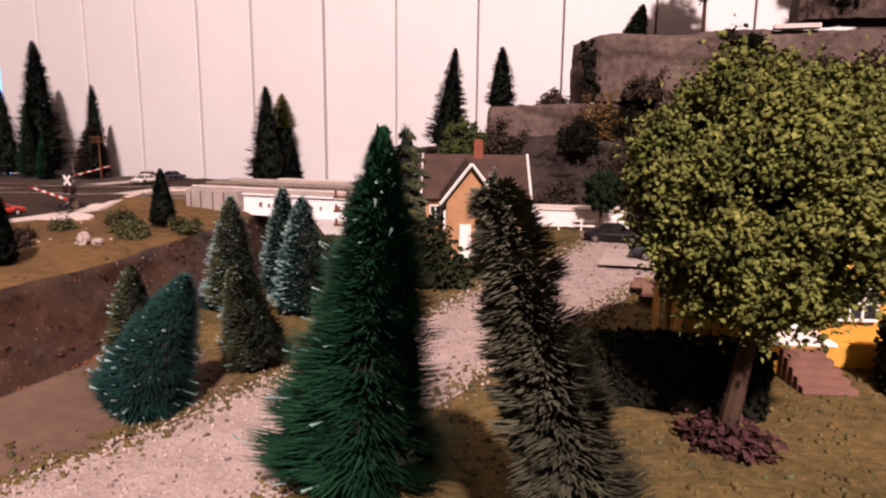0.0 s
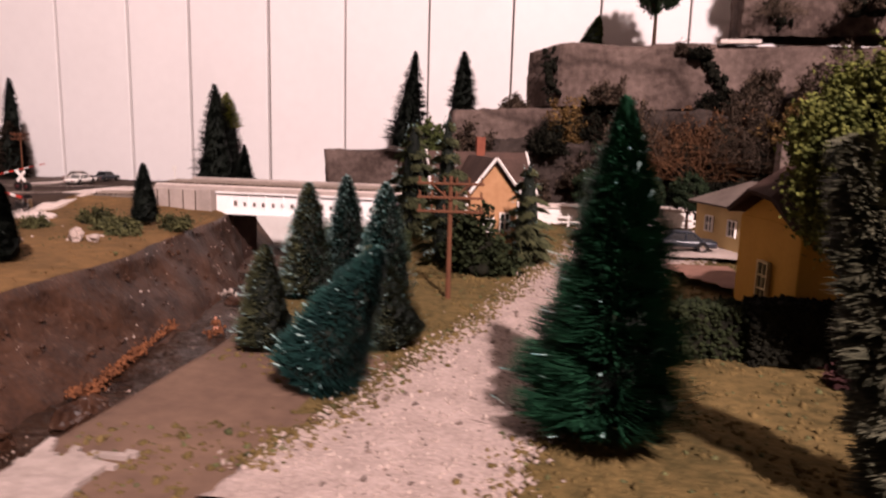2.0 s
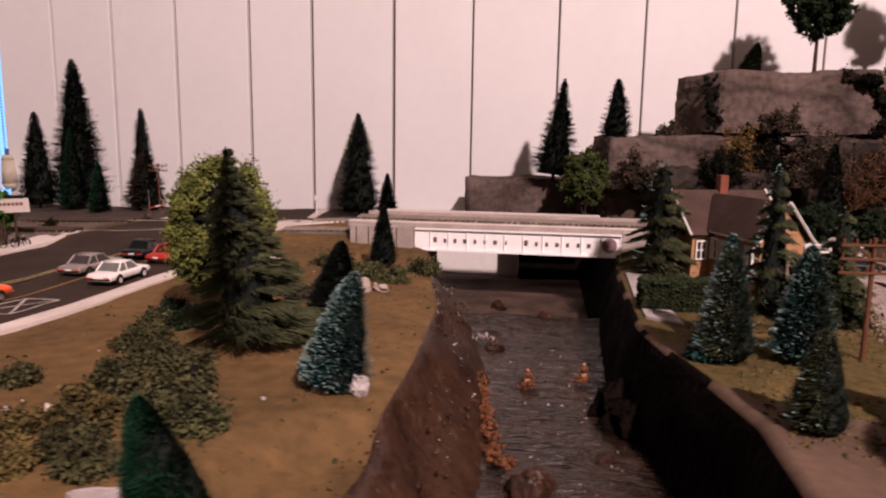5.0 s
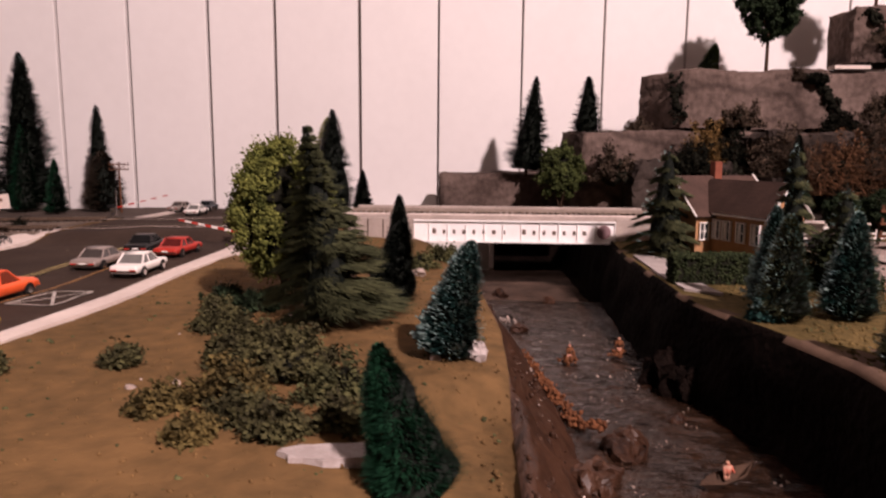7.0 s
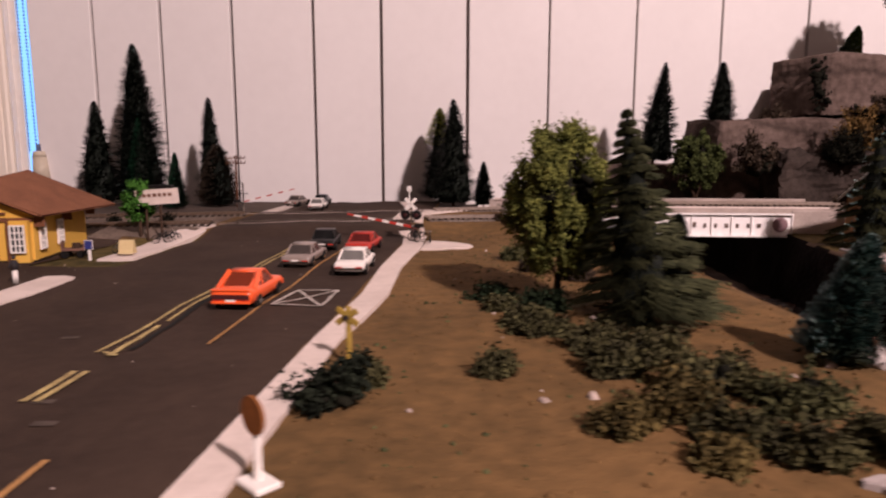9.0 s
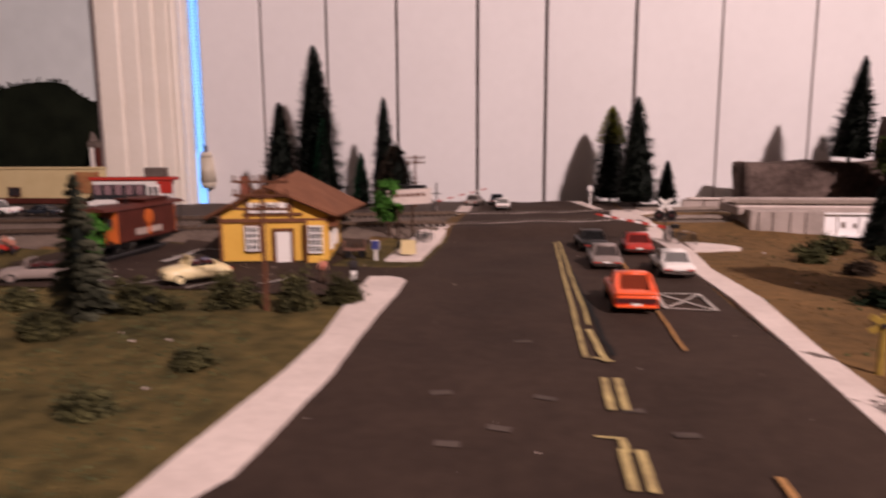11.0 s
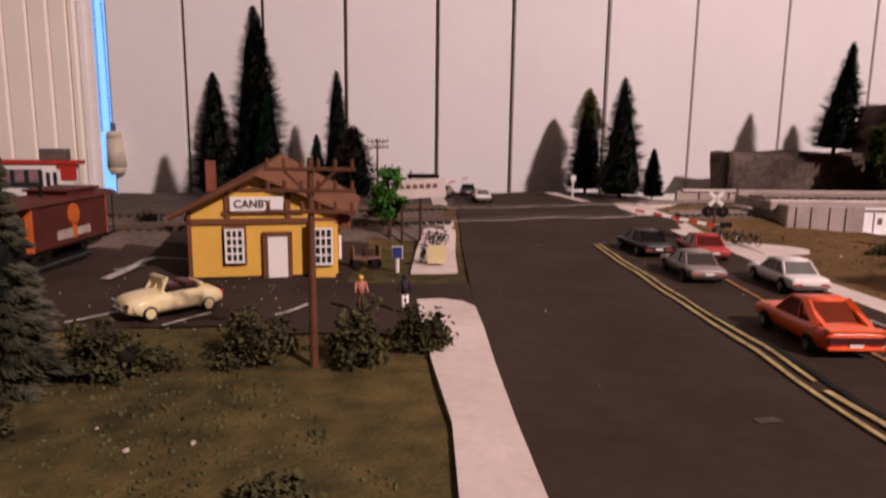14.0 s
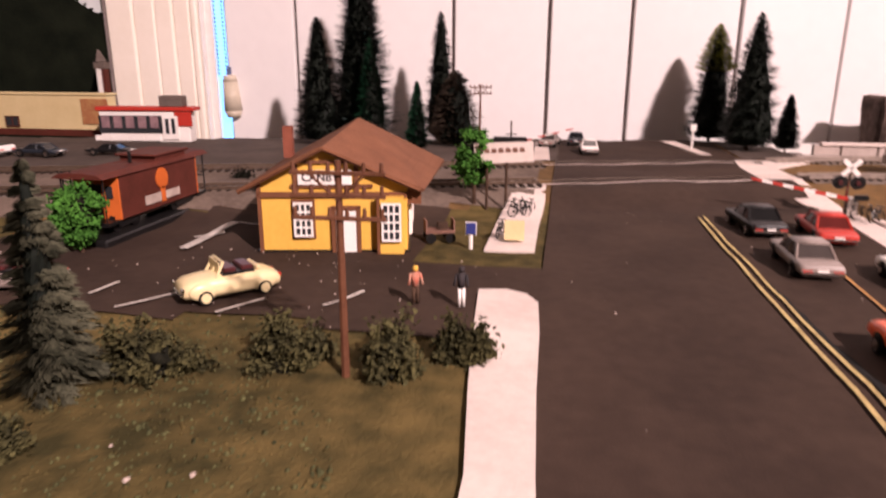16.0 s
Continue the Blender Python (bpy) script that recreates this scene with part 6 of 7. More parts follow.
def car(label, x, y, z, rz, paint, style="sedan", L=0.056, W=0.0225, H=0.0165, name="car", group=""):
    c = thing(name, label, "car", (x, y, z), rz, group)
    k = L / 0.056
    zb, zs = 0.0034, H * 0.58
    bm = bmesh.new()
    if style == "convertible":
        old_body(bm, L, W, zb, zs)
    else:
        car_body(bm, style, L, W, zb, zs)
    part("body", bm, paint, c, "", True)
    cabs = {"sedan": (-0.30, -0.17, 0.08, 0.22), "muscle": (-0.36, -0.14, 0.04, 0.19), "convertible": None, "pickup": (-0.10, -0.07, 0.10, 0.20)}
    q = cabs[style]
    if q:
        bm = bmesh.new()
        a, b, d, e = [u * L for u in q]
        prism(bm, [(a, zs - 0.0004), (e, zs - 0.0004), (d, H - 0.0008), (b, H - 0.0008)], -W * 0.43, W * 0.43)
        for v in bm.verts:
            if v.co.z > zs + 0.001:
                v.co.y *= 0.80
        bmesh.ops.bevel(bm, geom=bm.edges[:], offset=0.0005, segments=1, affect="EDGES")
        part("glasshouse", bm, tint(paint), c, "tinted clear plastic windows")
        bm = bmesh.new()
        prism(bm, [(b - 0.0008, H - 0.0014), (d + 0.0008, H - 0.0014), (d - 0.0010, H), (b + 0.0010, H)], -W * 0.372, W * 0.372)
        bmesh.ops.bevel(bm, geom=bm.edges[:], offset=0.0005, segments=2, affect="EDGES")
        part("roof", bm, paint, c, "", True)
        mid = (a + e) / 2 - 0.002, (b + d) / 2 - 0.002
        for s in (-1, 1):
            for u0, u1, q0 in ((a, b, 0.0008 if style != "muscle" else 0.0018), (e, d, 0.0005), (*mid, 0.0006)):
                bm = bmesh.new()
                rod(bm, (u0, s * W * 0.43, zs - 0.0003), (u1, s * W * 0.345, H - 0.0006), q0, n=4)
                part("pillar", bm, paint, c)
    else:
        boxpart("seat_well", (-0.06 * L, 0, zs + 0.0002), (0.34 * L, W * 0.74, 0.0016), M["black"], c, "dark open seat well", bevel=0.0005)
        for u in (-0.16, 0.02):
            boxpart("seat", (u * L, 0, zs + 0.0012), (0.006, W * 0.66, 0.0034), M["maroon"], c, bevel=0.0008)
        bm = bmesh.new()
        foot, head = 0.17 * L, 0.09 * L
        for s in (-1, 1):
            rod(bm, (foot, s * W * 0.38, zs - 0.0006), (head, s * W * 0.33, zs + 0.0060), 0.0007, n=6)
        rod(bm, (head, -W * 0.34, zs + 0.0060), (head, W * 0.34, zs + 0.0060), 0.0007, n=6)
        rod(bm, (foot, 0, zs), (head, 0, zs + 0.0060), 0.0004, n=5)
        box(bm, (0.13 * L, 0, zs + 0.0029), (0.0005, W * 0.68, 0.0066), 0, -32, 0)
        part("windscreen", bm, paint, c, "raked windscreen frame")
        for s in (-1, 1):
            for u in (-0.30, 0.30):
                bm = bmesh.new()
                bmesh.ops.create_uvsphere(bm, u_segments=18, v_segments=10, radius=1.0)
                bmesh.ops.transform(bm, matrix=pose(u * L, s * W * 0.40, zs * 0.52) @ Matrix.Diagonal((0.155 * L, W * 0.105, zs * 0.36, 1)), verts=bm.verts[:])
                part("fender", bm, paint, c, "", True)
        boxpart("folded_top", (-0.27 * L, 0, zs + 0.0010), (0.05 * L, W * 0.70, 0.0020), paint, c, bevel=0.0007)
    if style == "muscle":
        boxpart("tail_lip", (-0.475 * L, 0, zs * 1.06), (0.004, W * 0.90, 0.0012), paint, c, bevel=0.0004)
        boxpart("rear_panel", (-0.503 * L, 0, zs * 0.74), (0.0008, W * 0.86, 0.0026), M["maroon"], c, "dark tail panel")
        for s in (-1, 1):
            bm = bmesh.new()
            prism(bm, [(-0.46 * L, zs), (-0.16 * L, zs), (-0.14 * L, H - 0.001)], s * W * 0.36 - 0.001, s * W * 0.36 + 0.001)
            part("sail_panel", bm, paint, c)
    if style == "pickup":
        boxpart("bed", (-0.30 * L, 0, zs + 0.0003), (0.36 * L, W * 0.80, 0.0012), M["black"], c, "dark open cargo bed")
    for u in (-0.30, 0.30):
        for s in (-1, 1):
            bm = bmesh.new()
            rod(bm, (u * L, s * (W / 2 - 0.0026), 0.0034), (u * L, s * (W / 2 + 0.0002), 0.0034), 0.0035 * min(1, k + 0.1), n=16)
            wh = part("wheel", bm, M["tyre"], c, "black tyre")
            bm = bmesh.new()
            rod(bm, (u * L, s * (W / 2 - 0.0006), 0.0034), (u * L, s * (W / 2 + 0.0006), 0.0034), 0.0023, n=14)
            part("rim", bm, paint if style == "convertible" else M["chrome"], wh, "round hub cap")
            bm = bmesh.new()
            rod(bm, (u * L, s * (W / 2 - 0.0016), 0.0040), (u * L, s * (W / 2 - 0.0001), 0.0040), 0.0044 * min(1, k + 0.1), n=16)
            if style != "convertible":
                part("wheel_arch", bm, M["black"], c, "dark wheel arch")
            else:
                bm.free()
    for s in (-1, 1):
        boxpart("bumper", (s * 0.502 * L, 0, 0.0052), (0.0016, W * (0.70 if style == "convertible" else 0.90), 0.0013), M["chrome"] if style != "muscle" else paint, c, bevel=0.0003)
        boxpart("headlight", (0.498 * L, s * W * 0.36, zs * 0.68), (0.0012, 0.0034, 0.0018), M["chrome"], c, "pale headlight", bevel=0.0003)
        boxpart("tail_light", (-0.499 * L, s * W * (0.25 if style == "convertible" else 0.32), zs * 0.62), (0.0010, 0.0024 if style == "convertible" else 0.0046, 0.0013), M["red"], c, "red tail light")
    boxpart("number_plate", (-0.506 * L, 0, 0.0060), (0.0006, 0.0052, 0.0022), M["white"], c, "plain white plate")
    return c


Q = "cars waiting at the crossing"
car("orange muscle car with sloping rear pillars waiting at the crossing", -0.582, 0.4975, 0.0015, 90, M["orange"], "muscle", 0.059, 0.0245, 0.0195, group=Q)
car("taupe sedan waiting at the crossing", -0.585, 0.628, 0.0015, 90, M["greycar"], "sedan", 0.056, 0.0225, 0.0165, group=Q)
car("white sedan waiting at the crossing", -0.5400, 0.602, 0.0015, 91, M["white"], "sedan", 0.053, 0.0225, 0.0168, group=Q)
car("red coupe waiting at the crossing", -0.5515, 0.698, 0.0015, 88, M["red"], "sedan", 0.054, 0.0230, 0.0165, group=Q)
car("black sedan waiting at the crossing", -0.589, 0.712, 0.0015, 96, M["black"], "sedan", 0.054, 0.0230, 0.0170, group=Q)
F_ = "cars on the back street"
car("white sedan parked on the back street", -0.686, 1.062, 0.004, 92, M["white"], "sedan", 0.050, 0.0205, 0.0155, group=F_)
car("silver car parked on the back street", -0.732, 1.118, 0.004, 80, M["greycar"], "sedan", 0.050, 0.0205, 0.0155, group=F_)
car("dark car parked on the back street", -0.700, 1.140, 0.004, 90, M["navy"], "sedan", 0.046, 0.0200, 0.0155, group=F_)
car("white pickup truck parked before the restaurant", -1.345, 0.905, 0.004, 172, M["white"], "pickup", 0.058, 0.0215, 0.0205, group=F_)
car("dark sedan parked before the restaurant", -1.285, 0.910, 0.004, 178, M["navy"], "sedan", 0.056, 0.0205, 0.0140, group=F_)
car("dark low car parked before the diner", -1.215, 0.935, 0.004, 185, M["black"], "sedan", 0.050, 0.0205, 0.0125, group=F_)
car("yellow sedan parked along the street", -1.53, 0.845, 0.004, 160, M["yellow"], "sedan", 0.052, 0.0205, 0.0165, group=F_)
car("ivory vintage convertible parked on the lot", -0.866, 0.533, 0.0012, 226, M["ivory"], "convertible", 0.046, 0.0200, 0.0200, name="convertible_car")
car("pale tan car partly hidden by a fir on the lot", -0.975, 0.522, 0.0012, 200, M["greycar"], "convertible", 0.050, 0.0210, 0.0165, name="convertible_car")
car("dark blue sedan with bright wheels on a driveway", 0.129, 0.709, 0.0045, 180, M["navy"], "sedan", 0.057, 0.0220, 0.0155)
car("black sedan parked before the white fence", 0.081, 0.791, 0.002, 0, M["black"], "sedan", 0.052, 0.0210, 0.0160)

# ---- telegraph poles ----
def telegraph_pole(label, x, y, h, arms, w, rz=0.0, z=0.0, lean=0.0):
    p = thing("telegraph_pole", label, "telegraph pole", (x, y, z), rz, "telegraph poles")
    p.matrix_world = pose(x, y, z, 0, lean, rz)
    bm = bmesh.new()
    rod(bm, (0, 0, -0.004), (0, 0, h), 0.0016, 0.0011, 8)
    part("post", bm, M["pole"], p)
    for k in range(arms):
        zz = h - 0.004 - 0.0075 * k
        arm = boxpart("crossarm", (0, -0.0014, zz), (w, 0.0013, 0.0014), M["pole"], p, bevel=0.0002)
        for i in range(6):
            xx = (-0.46 + 0.184 * i) * w
            bm = bmesh.new()
            rod(bm, (xx, -0.0014, zz + 0.0006), (xx, -0.0014, zz + 0.0036), 0.0008, 0.0006, 6)
            part("insulator", bm, M["pole"], arm)
    bm = bmesh.new()
    rod(bm, (-w * 0.28, -0.0016, h - 0.0045), (0, -0.0016, h - 0.013), 0.0005, n=4)
    rod(bm, (w * 0.28, -0.0016, h - 0.0045), (0, -0.0016, h - 0.013), 0.0005, n=4)
    part("brace", bm, M["pole"], p)
    return p


telegraph_pole("red-brown telegraph pole before the station", -0.786, 0.463, 0.0765, 3, 0.032, 3)
telegraph_pole("red-brown telegraph pole at the lawn's front edge", -0.785, 0.262, 0.083, 3, 0.026, 20, 0.0, -2)
telegraph_pole("red-brown telegraph pole against the wall", -0.819, 1.100, 0.079, 2, 0.028, 20)
telegraph_pole("red-brown telegraph pole beside the gravel road", -0.0245, 0.505, 0.068, 3, 0.036, 6)

# ---- crossing signals, gates, signs ----
def crossing_signal(label, x, y, z, rz, arm, tilt, lights=True, thick=0.0026):
    s = thing("crossing_signal", label, "crossing signal", (x, y, z), rz, "crossing signals")
    bm = bmesh.new()
    rod(bm, (0, 0, 0), (0, 0, 0.038), 0.0010, n=8)
    part("post", bm, M["chrome"], s, "silver post")
    boxpart("base_box", (0.004, 0, 0.0065), (0.008, 0.007, 0.013), M["chrome"], s, "silver gate mechanism box", bevel=0.0008)
    boxpart("counterweight", (0.0085, -0.003, 0.0135), (0.009, 0.0030, 0.0040), M["black"], s, bevel=0.0006)
    for a in (45, -45) if lights else ():
        boxpart("crossbuck_blade", (0, -0.0016, 0.0340), (0.0150, 0.0008, 0.0030), M["white"], s, "white crossbuck blade", ry=a)
    for k in (-1, 1) if lights else ():
        bm = bmesh.new()
        rod(bm, (k * 0.0056, -0.001, 0.0235), (k * 0.0056, 0.001, 0.0235), 0.0048, n=18)
        disc = part("signal_disc", bm, M["black"], s, "round black signal target")
        bm = bmesh.new()
        rod(bm, (k * 0.0056, -0.0026, 0.0235), (k * 0.0056, -0.0008, 0.0235), 0.0016, n=10)
        part("lamp", bm, M["maroon"], disc)
    boxpart("lamp_bar", (0, 0, 0.0235), (0.012, 0.001, 0.001), M["black"], s)
    g = None
    for k in range(9):
        u0, u1 = arm * k / 9, arm * (k + 1) / 9
        m = pose(0, -0.003, 0.0125, 0, tilt, 0)
        a, b = m @ Vector((-u0, 0, 0)), m @ Vector((-u1, 0, 0))
        bm = bmesh.new()
        box(bm, (a + b) / 2, ((b - a).length, 0.0012, thick * (1 - 0.04 * k)), 0, 0, 0, tilt)
        part("gate_arm_stripe", bm, M["red"] if k % 2 == 0 else M["white"], s, "red band of the gate arm" if k % 2 == 0 else "white band of the gate arm")
    return s


crossing_signal("silver crossing signal with crossbuck and striped gate lowered", -0.5175, 0.762, 0.003, -6, 0.064, 10)
crossing_signal("silver crossing signal with striped gate across the far lane", -0.772, 1.00, 0.006, 190, 0.070, 14, False, 0.0018)

def road_sign(label, x, y, h, board, paint, rz=0.0, post="white", shape="box", z=0.0):
    s = thing("road_sign", label, "sign", (x, y, z), rz)
    bm = bmesh.new()
    rod(bm, (0, 0.0006, -0.003), (0, 0.0006, h), 0.0013, n=6)
    part("post", bm, M[post], s)
    if shape == "disc":
        bm = bmesh.new()
        rod(bm, (0, -0.0008, h), (0, 0.0002, h), board[0] / 2, n=20)
        part("board", bm, M[paint], s)
    else:
        boxpart("board", (0, -0.0006, h), (board[0], 0.0010, board[1]), M[paint], s, bevel=0.0003)
    return s


road_sign("small blue sign on a white post by the station", -0.7655, 0.636, 0.0125, (0.0058, 0.0070), "blue", 5)
boxpart("sign_rim", (0, -0.00005, 0.0125), (0.0066, 0.0006, 0.0078), M["white"], bpy.data.objects["road_sign"])
road_sign("small white sign beside the back street", -0.562, 1.115, 0.026, (0.007, 0.008), "white", 0, z=0.004)
road_sign("rusty round railway warning sign on a white stand", -0.503, 0.284, 0.0205, (0.0108,), "rust", -40, "white", "disc")
boxpart("foot", (0, 0.0006, 0.001), (0.011, 0.008, 0.002), M["white"], bpy.data.objects["road_sign.002"], bevel=0.0005)
yc = thing("road_sign", "faded yellow railway crossbuck on a yellow post at the verge", "sign", (-0.500, 0.386, 0.0), -20)
bm = bmesh.new()
rod(bm, (0, 0.0012, -0.003), (0.0006, 0.0008, 0.0255), 0.0013, n=8)
part("post", bm, M["yelsign"], yc)
for a in (32, -32):
    boxpart("crossbuck_blade", (0.0005, -0.0006 + 0.0006 * (a > 0), 0.0215), (0.0118, 0.0008, 0.0026), M["yelsign"], yc, "yellow crossbuck blade", bevel=0.0002, ry=a)
boxpart("mark_bar", (0.0005, -0.0014, 0.0213), (0.0024, 0.0005, 0.0018), M["ink"], yc, "dark mark on the blades")
bb = thing("billboard", "pale roadside billboard on brown posts", "billboard", (-0.768, 0.735, 0.0), 0)
for x in (-0.006, 0.008):
    bm = bmesh.new()
    rod(bm, (x + 0.006, 0.001, 0), (x + 0.006, 0.001, 0.046), 0.0011, n=6)
    part("post", bm, M["bark"], bb)
boxpart("board", (0.012, -0.0008, 0.0445), (0.042, 0.0016, 0.0145), M["walk"], bb, "pale printed board", ry=-4)
for k in range(6):
    boxpart("print_bar", (0.000 + 0.005 * k, -0.0018, 0.0455 + 0.0003 * k), (0.0034, 0.0006, 0.0030), M["steps"], bb, "brown print bar")
boxpart("top_trim", (0.016, 0, 0.0538), (0.024, 0.004, 0.0036), M["black"], bb, "dark ornament on top", bevel=0.0008)

# sidewalk clutter beside the station
cr = thing("display_stand", "small yellow display stand on the sidewalk", "stand", (-0.741, 0.650, 0.0035), 4)
boxpart("panel", (0, -0.002, 0.0058), (0.0120, 0.0010, 0.0115), M["creamwall"], cr, rx=-14)
boxpart("panel", (0, 0.002, 0.0058), (0.0120, 0.0010, 0.0115), M["creamwall"], cr, rx=14)
def bicycle(x, y, rz):
    b = thing("bicycle", "tiny dark bicycle parked on the sidewalk", "bicycle", (x, y, 0.0035), rz, "bicycles")
    for u in (-0.0055, 0.0055):
        bm = bmesh.new()
        for k in range(14):
            a0, a1 = k * 0.4488, (k + 1) * 0.4488
            rod(bm, (u + 0.0036 * math.cos(a0), 0, 0.0038 + 0.0036 * math.sin(a0)), (u + 0.0036 * math.cos(a1), 0, 0.0038 + 0.0036 * math.sin(a1)), 0.0004, n=4)
        part("wheel", bm, M["tyre"], b)
    bm = bmesh.new()
    for p, q in (((-0.0055, 0.0038), (-0.001, 0.0038)), ((-0.001, 0.0038), (-0.0025, 0.0088)), ((-0.001, 0.0038), (0.004, 0.0080)), ((-0.0025, 0.0080), (0.004, 0.0080)), ((0.0055, 0.0038), (0.0035, 0.0100)), ((-0.0055, 0.0038), (-0.0025, 0.0080))):
        rod(bm, (p[0], 0, p[1]), (q[0], 0, q[1]), 0.0004, n=4)
    part("bicycle_frame", bm, M["black"], b)
    boxpart("saddle", (-0.0026, 0, 0.0091), (0.003, 0.0014, 0.0007), M["black"], b)
    bm = bmesh.new()
    rod(bm, (0.0034, -0.0025, 0.0101), (0.0034, 0.0025, 0.0101), 0.0004, n=4)
    part("handlebar", bm, M["chrome"], b)


for x, y, rz in ((-0.742, 0.712, 30), (-0.737, 0.722, 60), (-0.745, 0.730, 15), (-0.750, 0.655, 80), (-0.505, 0.742, 40), (-0.497, 0.735, 100), (-0.510, 0.748, 10)):
    bicycle(x, y, rz)
cart = thing("baggage_cart", "brown wooden baggage cart beside the station", "cart", (-0.787, 0.650, 0.0), 20)
boxpart("bed", (0, 0, 0.0068), (0.018, 0.010, 0.0016), M["steps"], cart)
for s in (-1, 1):
    boxpart("end_rack", (s * 0.0085, 0, 0.0105), (0.001, 0.0095, 0.0070), M["steps"], cart)
    for u in (-0.006, 0.006):
        bm = bmesh.new()
        rod(bm, (u, s * 0.0052, 0.0032), (u, s * 0.0062, 0.0032), 0.0032, n=14)
        part("wheel", bm, M["black"], cart)
boxpart("suitcase", (0.002, 0, 0.0098), (0.006, 0.004, 0.0044), M["bark"], cart)

# ---- miniature figures, plain shapes ----
def figure(label, x, y, z, legs, top, head, h=0.019, rz=0.0, sit=False):
    bm = bmesh.new()
    leg = h * (0.22 if sit else 0.46)
    for s in (-1, 1):
        rod(bm, (s * 0.0010, 0, 0), (s * 0.0008, 0, leg), 0.0008, 0.0010, 6)
    low = set(bm.faces)
    rod(bm, (0, 0, leg), (0, 0, leg + h * 0.34), 0.0016, 0.0021, 8)
    for s in (-1, 1):
        rod(bm, (s * 0.0022, 0, leg + h * 0.32), (s * 0.0031, -0.0014, leg + h * 0.05), 0.0007, 0.0006, 5)
    mid = set(bm.faces)
    bmesh.ops.create_icosphere(bm, subdivisions=2, radius=h * 0.078, matrix=pose(0, 0, leg + h * 0.44))
    for f in bm.faces:
        f.material_index = 0 if f in low else 1 if f in mid else 2
    bmesh.ops.transform(bm, matrix=pose(x, y, z, 0, 0, rz), verts=bm.verts[:])
    ob = part("figurine", bm, M[legs], None, "", True)
    ob.data.materials.append(M[top])
    ob.data.materials.append(M[head])
    return tagged(ob, label, "figurine", "figurines")


figure("tiny figurine in a red shirt and yellow hat on the lot", -0.777, 0.537, 0.001, "bark", "redfig", "yellow", 0.0185, 20)
figure("tiny figurine in black coat and white trousers on the lot", -0.756, 0.537, 0.001, "white", "darkfig", "darkfig", 0.0195, 0)


def kart(x, y, rz):
    """Small red open machine with a painted rider."""
    k = thing("mower", "small red riding machine on the earth by the lot", "machine", (x, y, ground_z(x, y) + 0.001), rz, "riding machines")
    boxpart("body", (0, 0, 0.0040), (0.013, 0.0065, 0.0032), M["red"], k, bevel=0.0008)
    boxpart("hood", (0.005, 0, 0.0062), (0.0045, 0.0055, 0.0030), M["red"], k, bevel=0.0008)
    boxpart("seat", (-0.003, 0, 0.0066), (0.0030, 0.0045, 0.0030), M["black"], k, bevel=0.0006)
    for u in (-0.0045, 0.0045):
        for s in (-1, 1):
            bm = bmesh.new()
            rod(bm, (u, s * 0.0030, 0.0022), (u, s * 0.0045, 0.0022), 0.0023, n=12)
            part("wheel", bm, M["tyre"], k)
    figure("tiny painted figurine riding a red machine", x - 0.0020, y, ground_z(x, y) + 0.007, "bark", "redfig", "skin", 0.013, rz, True)


kart(-1.115, 0.607, 30)
kart(-1.093, 0.630, 200)
kart(-1.130, 0.640, 80)
figure("tiny painted figurine beside the red machines", -1.082, 0.622, 0.001, "darkfig", "skin", "white", 0.016, 0)
# ---- restaurant and diner along the wall ----
re_ = thing("restaurant_building", "cream flat-roofed restaurant with a red corner tower", "building", (-1.452, 1.10, 0.003), 1)
boxpart("wall", (0.01, 0.010, 0.028), (0.215, 0.020, 0.056), M["creamwall"], re_, "cream wall", bevel=0.0006)
boxpart("skirting", (0.01, -0.0008, 0.0045), (0.215, 0.002, 0.009), M["cabred"], re_, "dark red base course")
boxpart("parapet", (0.01, 0.010, 0.0572), (0.219, 0.024, 0.003), M["creamwall"], re_, bevel=0.0006)
boxpart("corner_tower", (-0.112, 0.006, 0.0285), (0.036, 0.026, 0.058), M["darkred"], re_, "red corner entrance", bevel=0.0008)
boxpart("porch", (-0.090, -0.008, 0.028), (0.028, 0.016, 0.056), M["cabred"], re_, "dark red porch", bevel=0.0006)
boxpart("porch_opening", (-0.090, -0.0165, 0.016), (0.014, 0.002, 0.026), M["glass"], re_)
boxpart("sign_panel", (-0.088, -0.0170, 0.046), (0.012, 0.0012, 0.008), M["creamwall"], re_, "small pale sign panel")
boxpart("roof_block", (-0.100, 0.012, 0.066), (0.026, 0.014, 0.016), M["creamwall"], re_, bevel=0.0006)
window(re_, (-0.032, -0.0016, 0.019), 0.020, 0.013, 2, 1, frame_m="cabred")
window(re_, (-0.124, -0.0080, 0.020), 0.014, 0.016, 1, 1)
boxpart("end_band", (0.098, -0.001, 0.034), (0.040, 0.002, 0.034), M["rustpanel"], re_, "faded orange-brown panel")
bm = bmesh.new()
rod(bm, (-0.088, -0.0182, 0.040), (-0.088, -0.0166, 0.040), 0.0055, n=16)
part("emblem", bm, M["creamwall"], re_, "round pale emblem")
ts = thing("sign_tower", "tall red and white pylon sign with a pale peaked top", "sign", (-1.400, 1.19, 0.0), 0)
boxpart("shaft", (-0.0022, 0, 0.048), (0.0075, 0.012, 0.098), M["white"], ts, "white shaft")
boxpart("stripe", (0.0045, 0, 0.046), (0.006, 0.010, 0.094), M["cabred"], ts, "dark red side")
bm = bmesh.new()
box(bm, (0, 0, 0.098), (0.017, 0.014, 0.010))
rod(bm, (-0.001, 0, 0.103), (-0.003, 0, 0.120), 0.0105, 0.002, 4)
part("peak", bm, M["greyroof"], ts, "pale grey peaked top")
di = thing("diner", "white diner car with red roof band and silver windows", "building", (-1.25, 1.055, 0.003), 8)
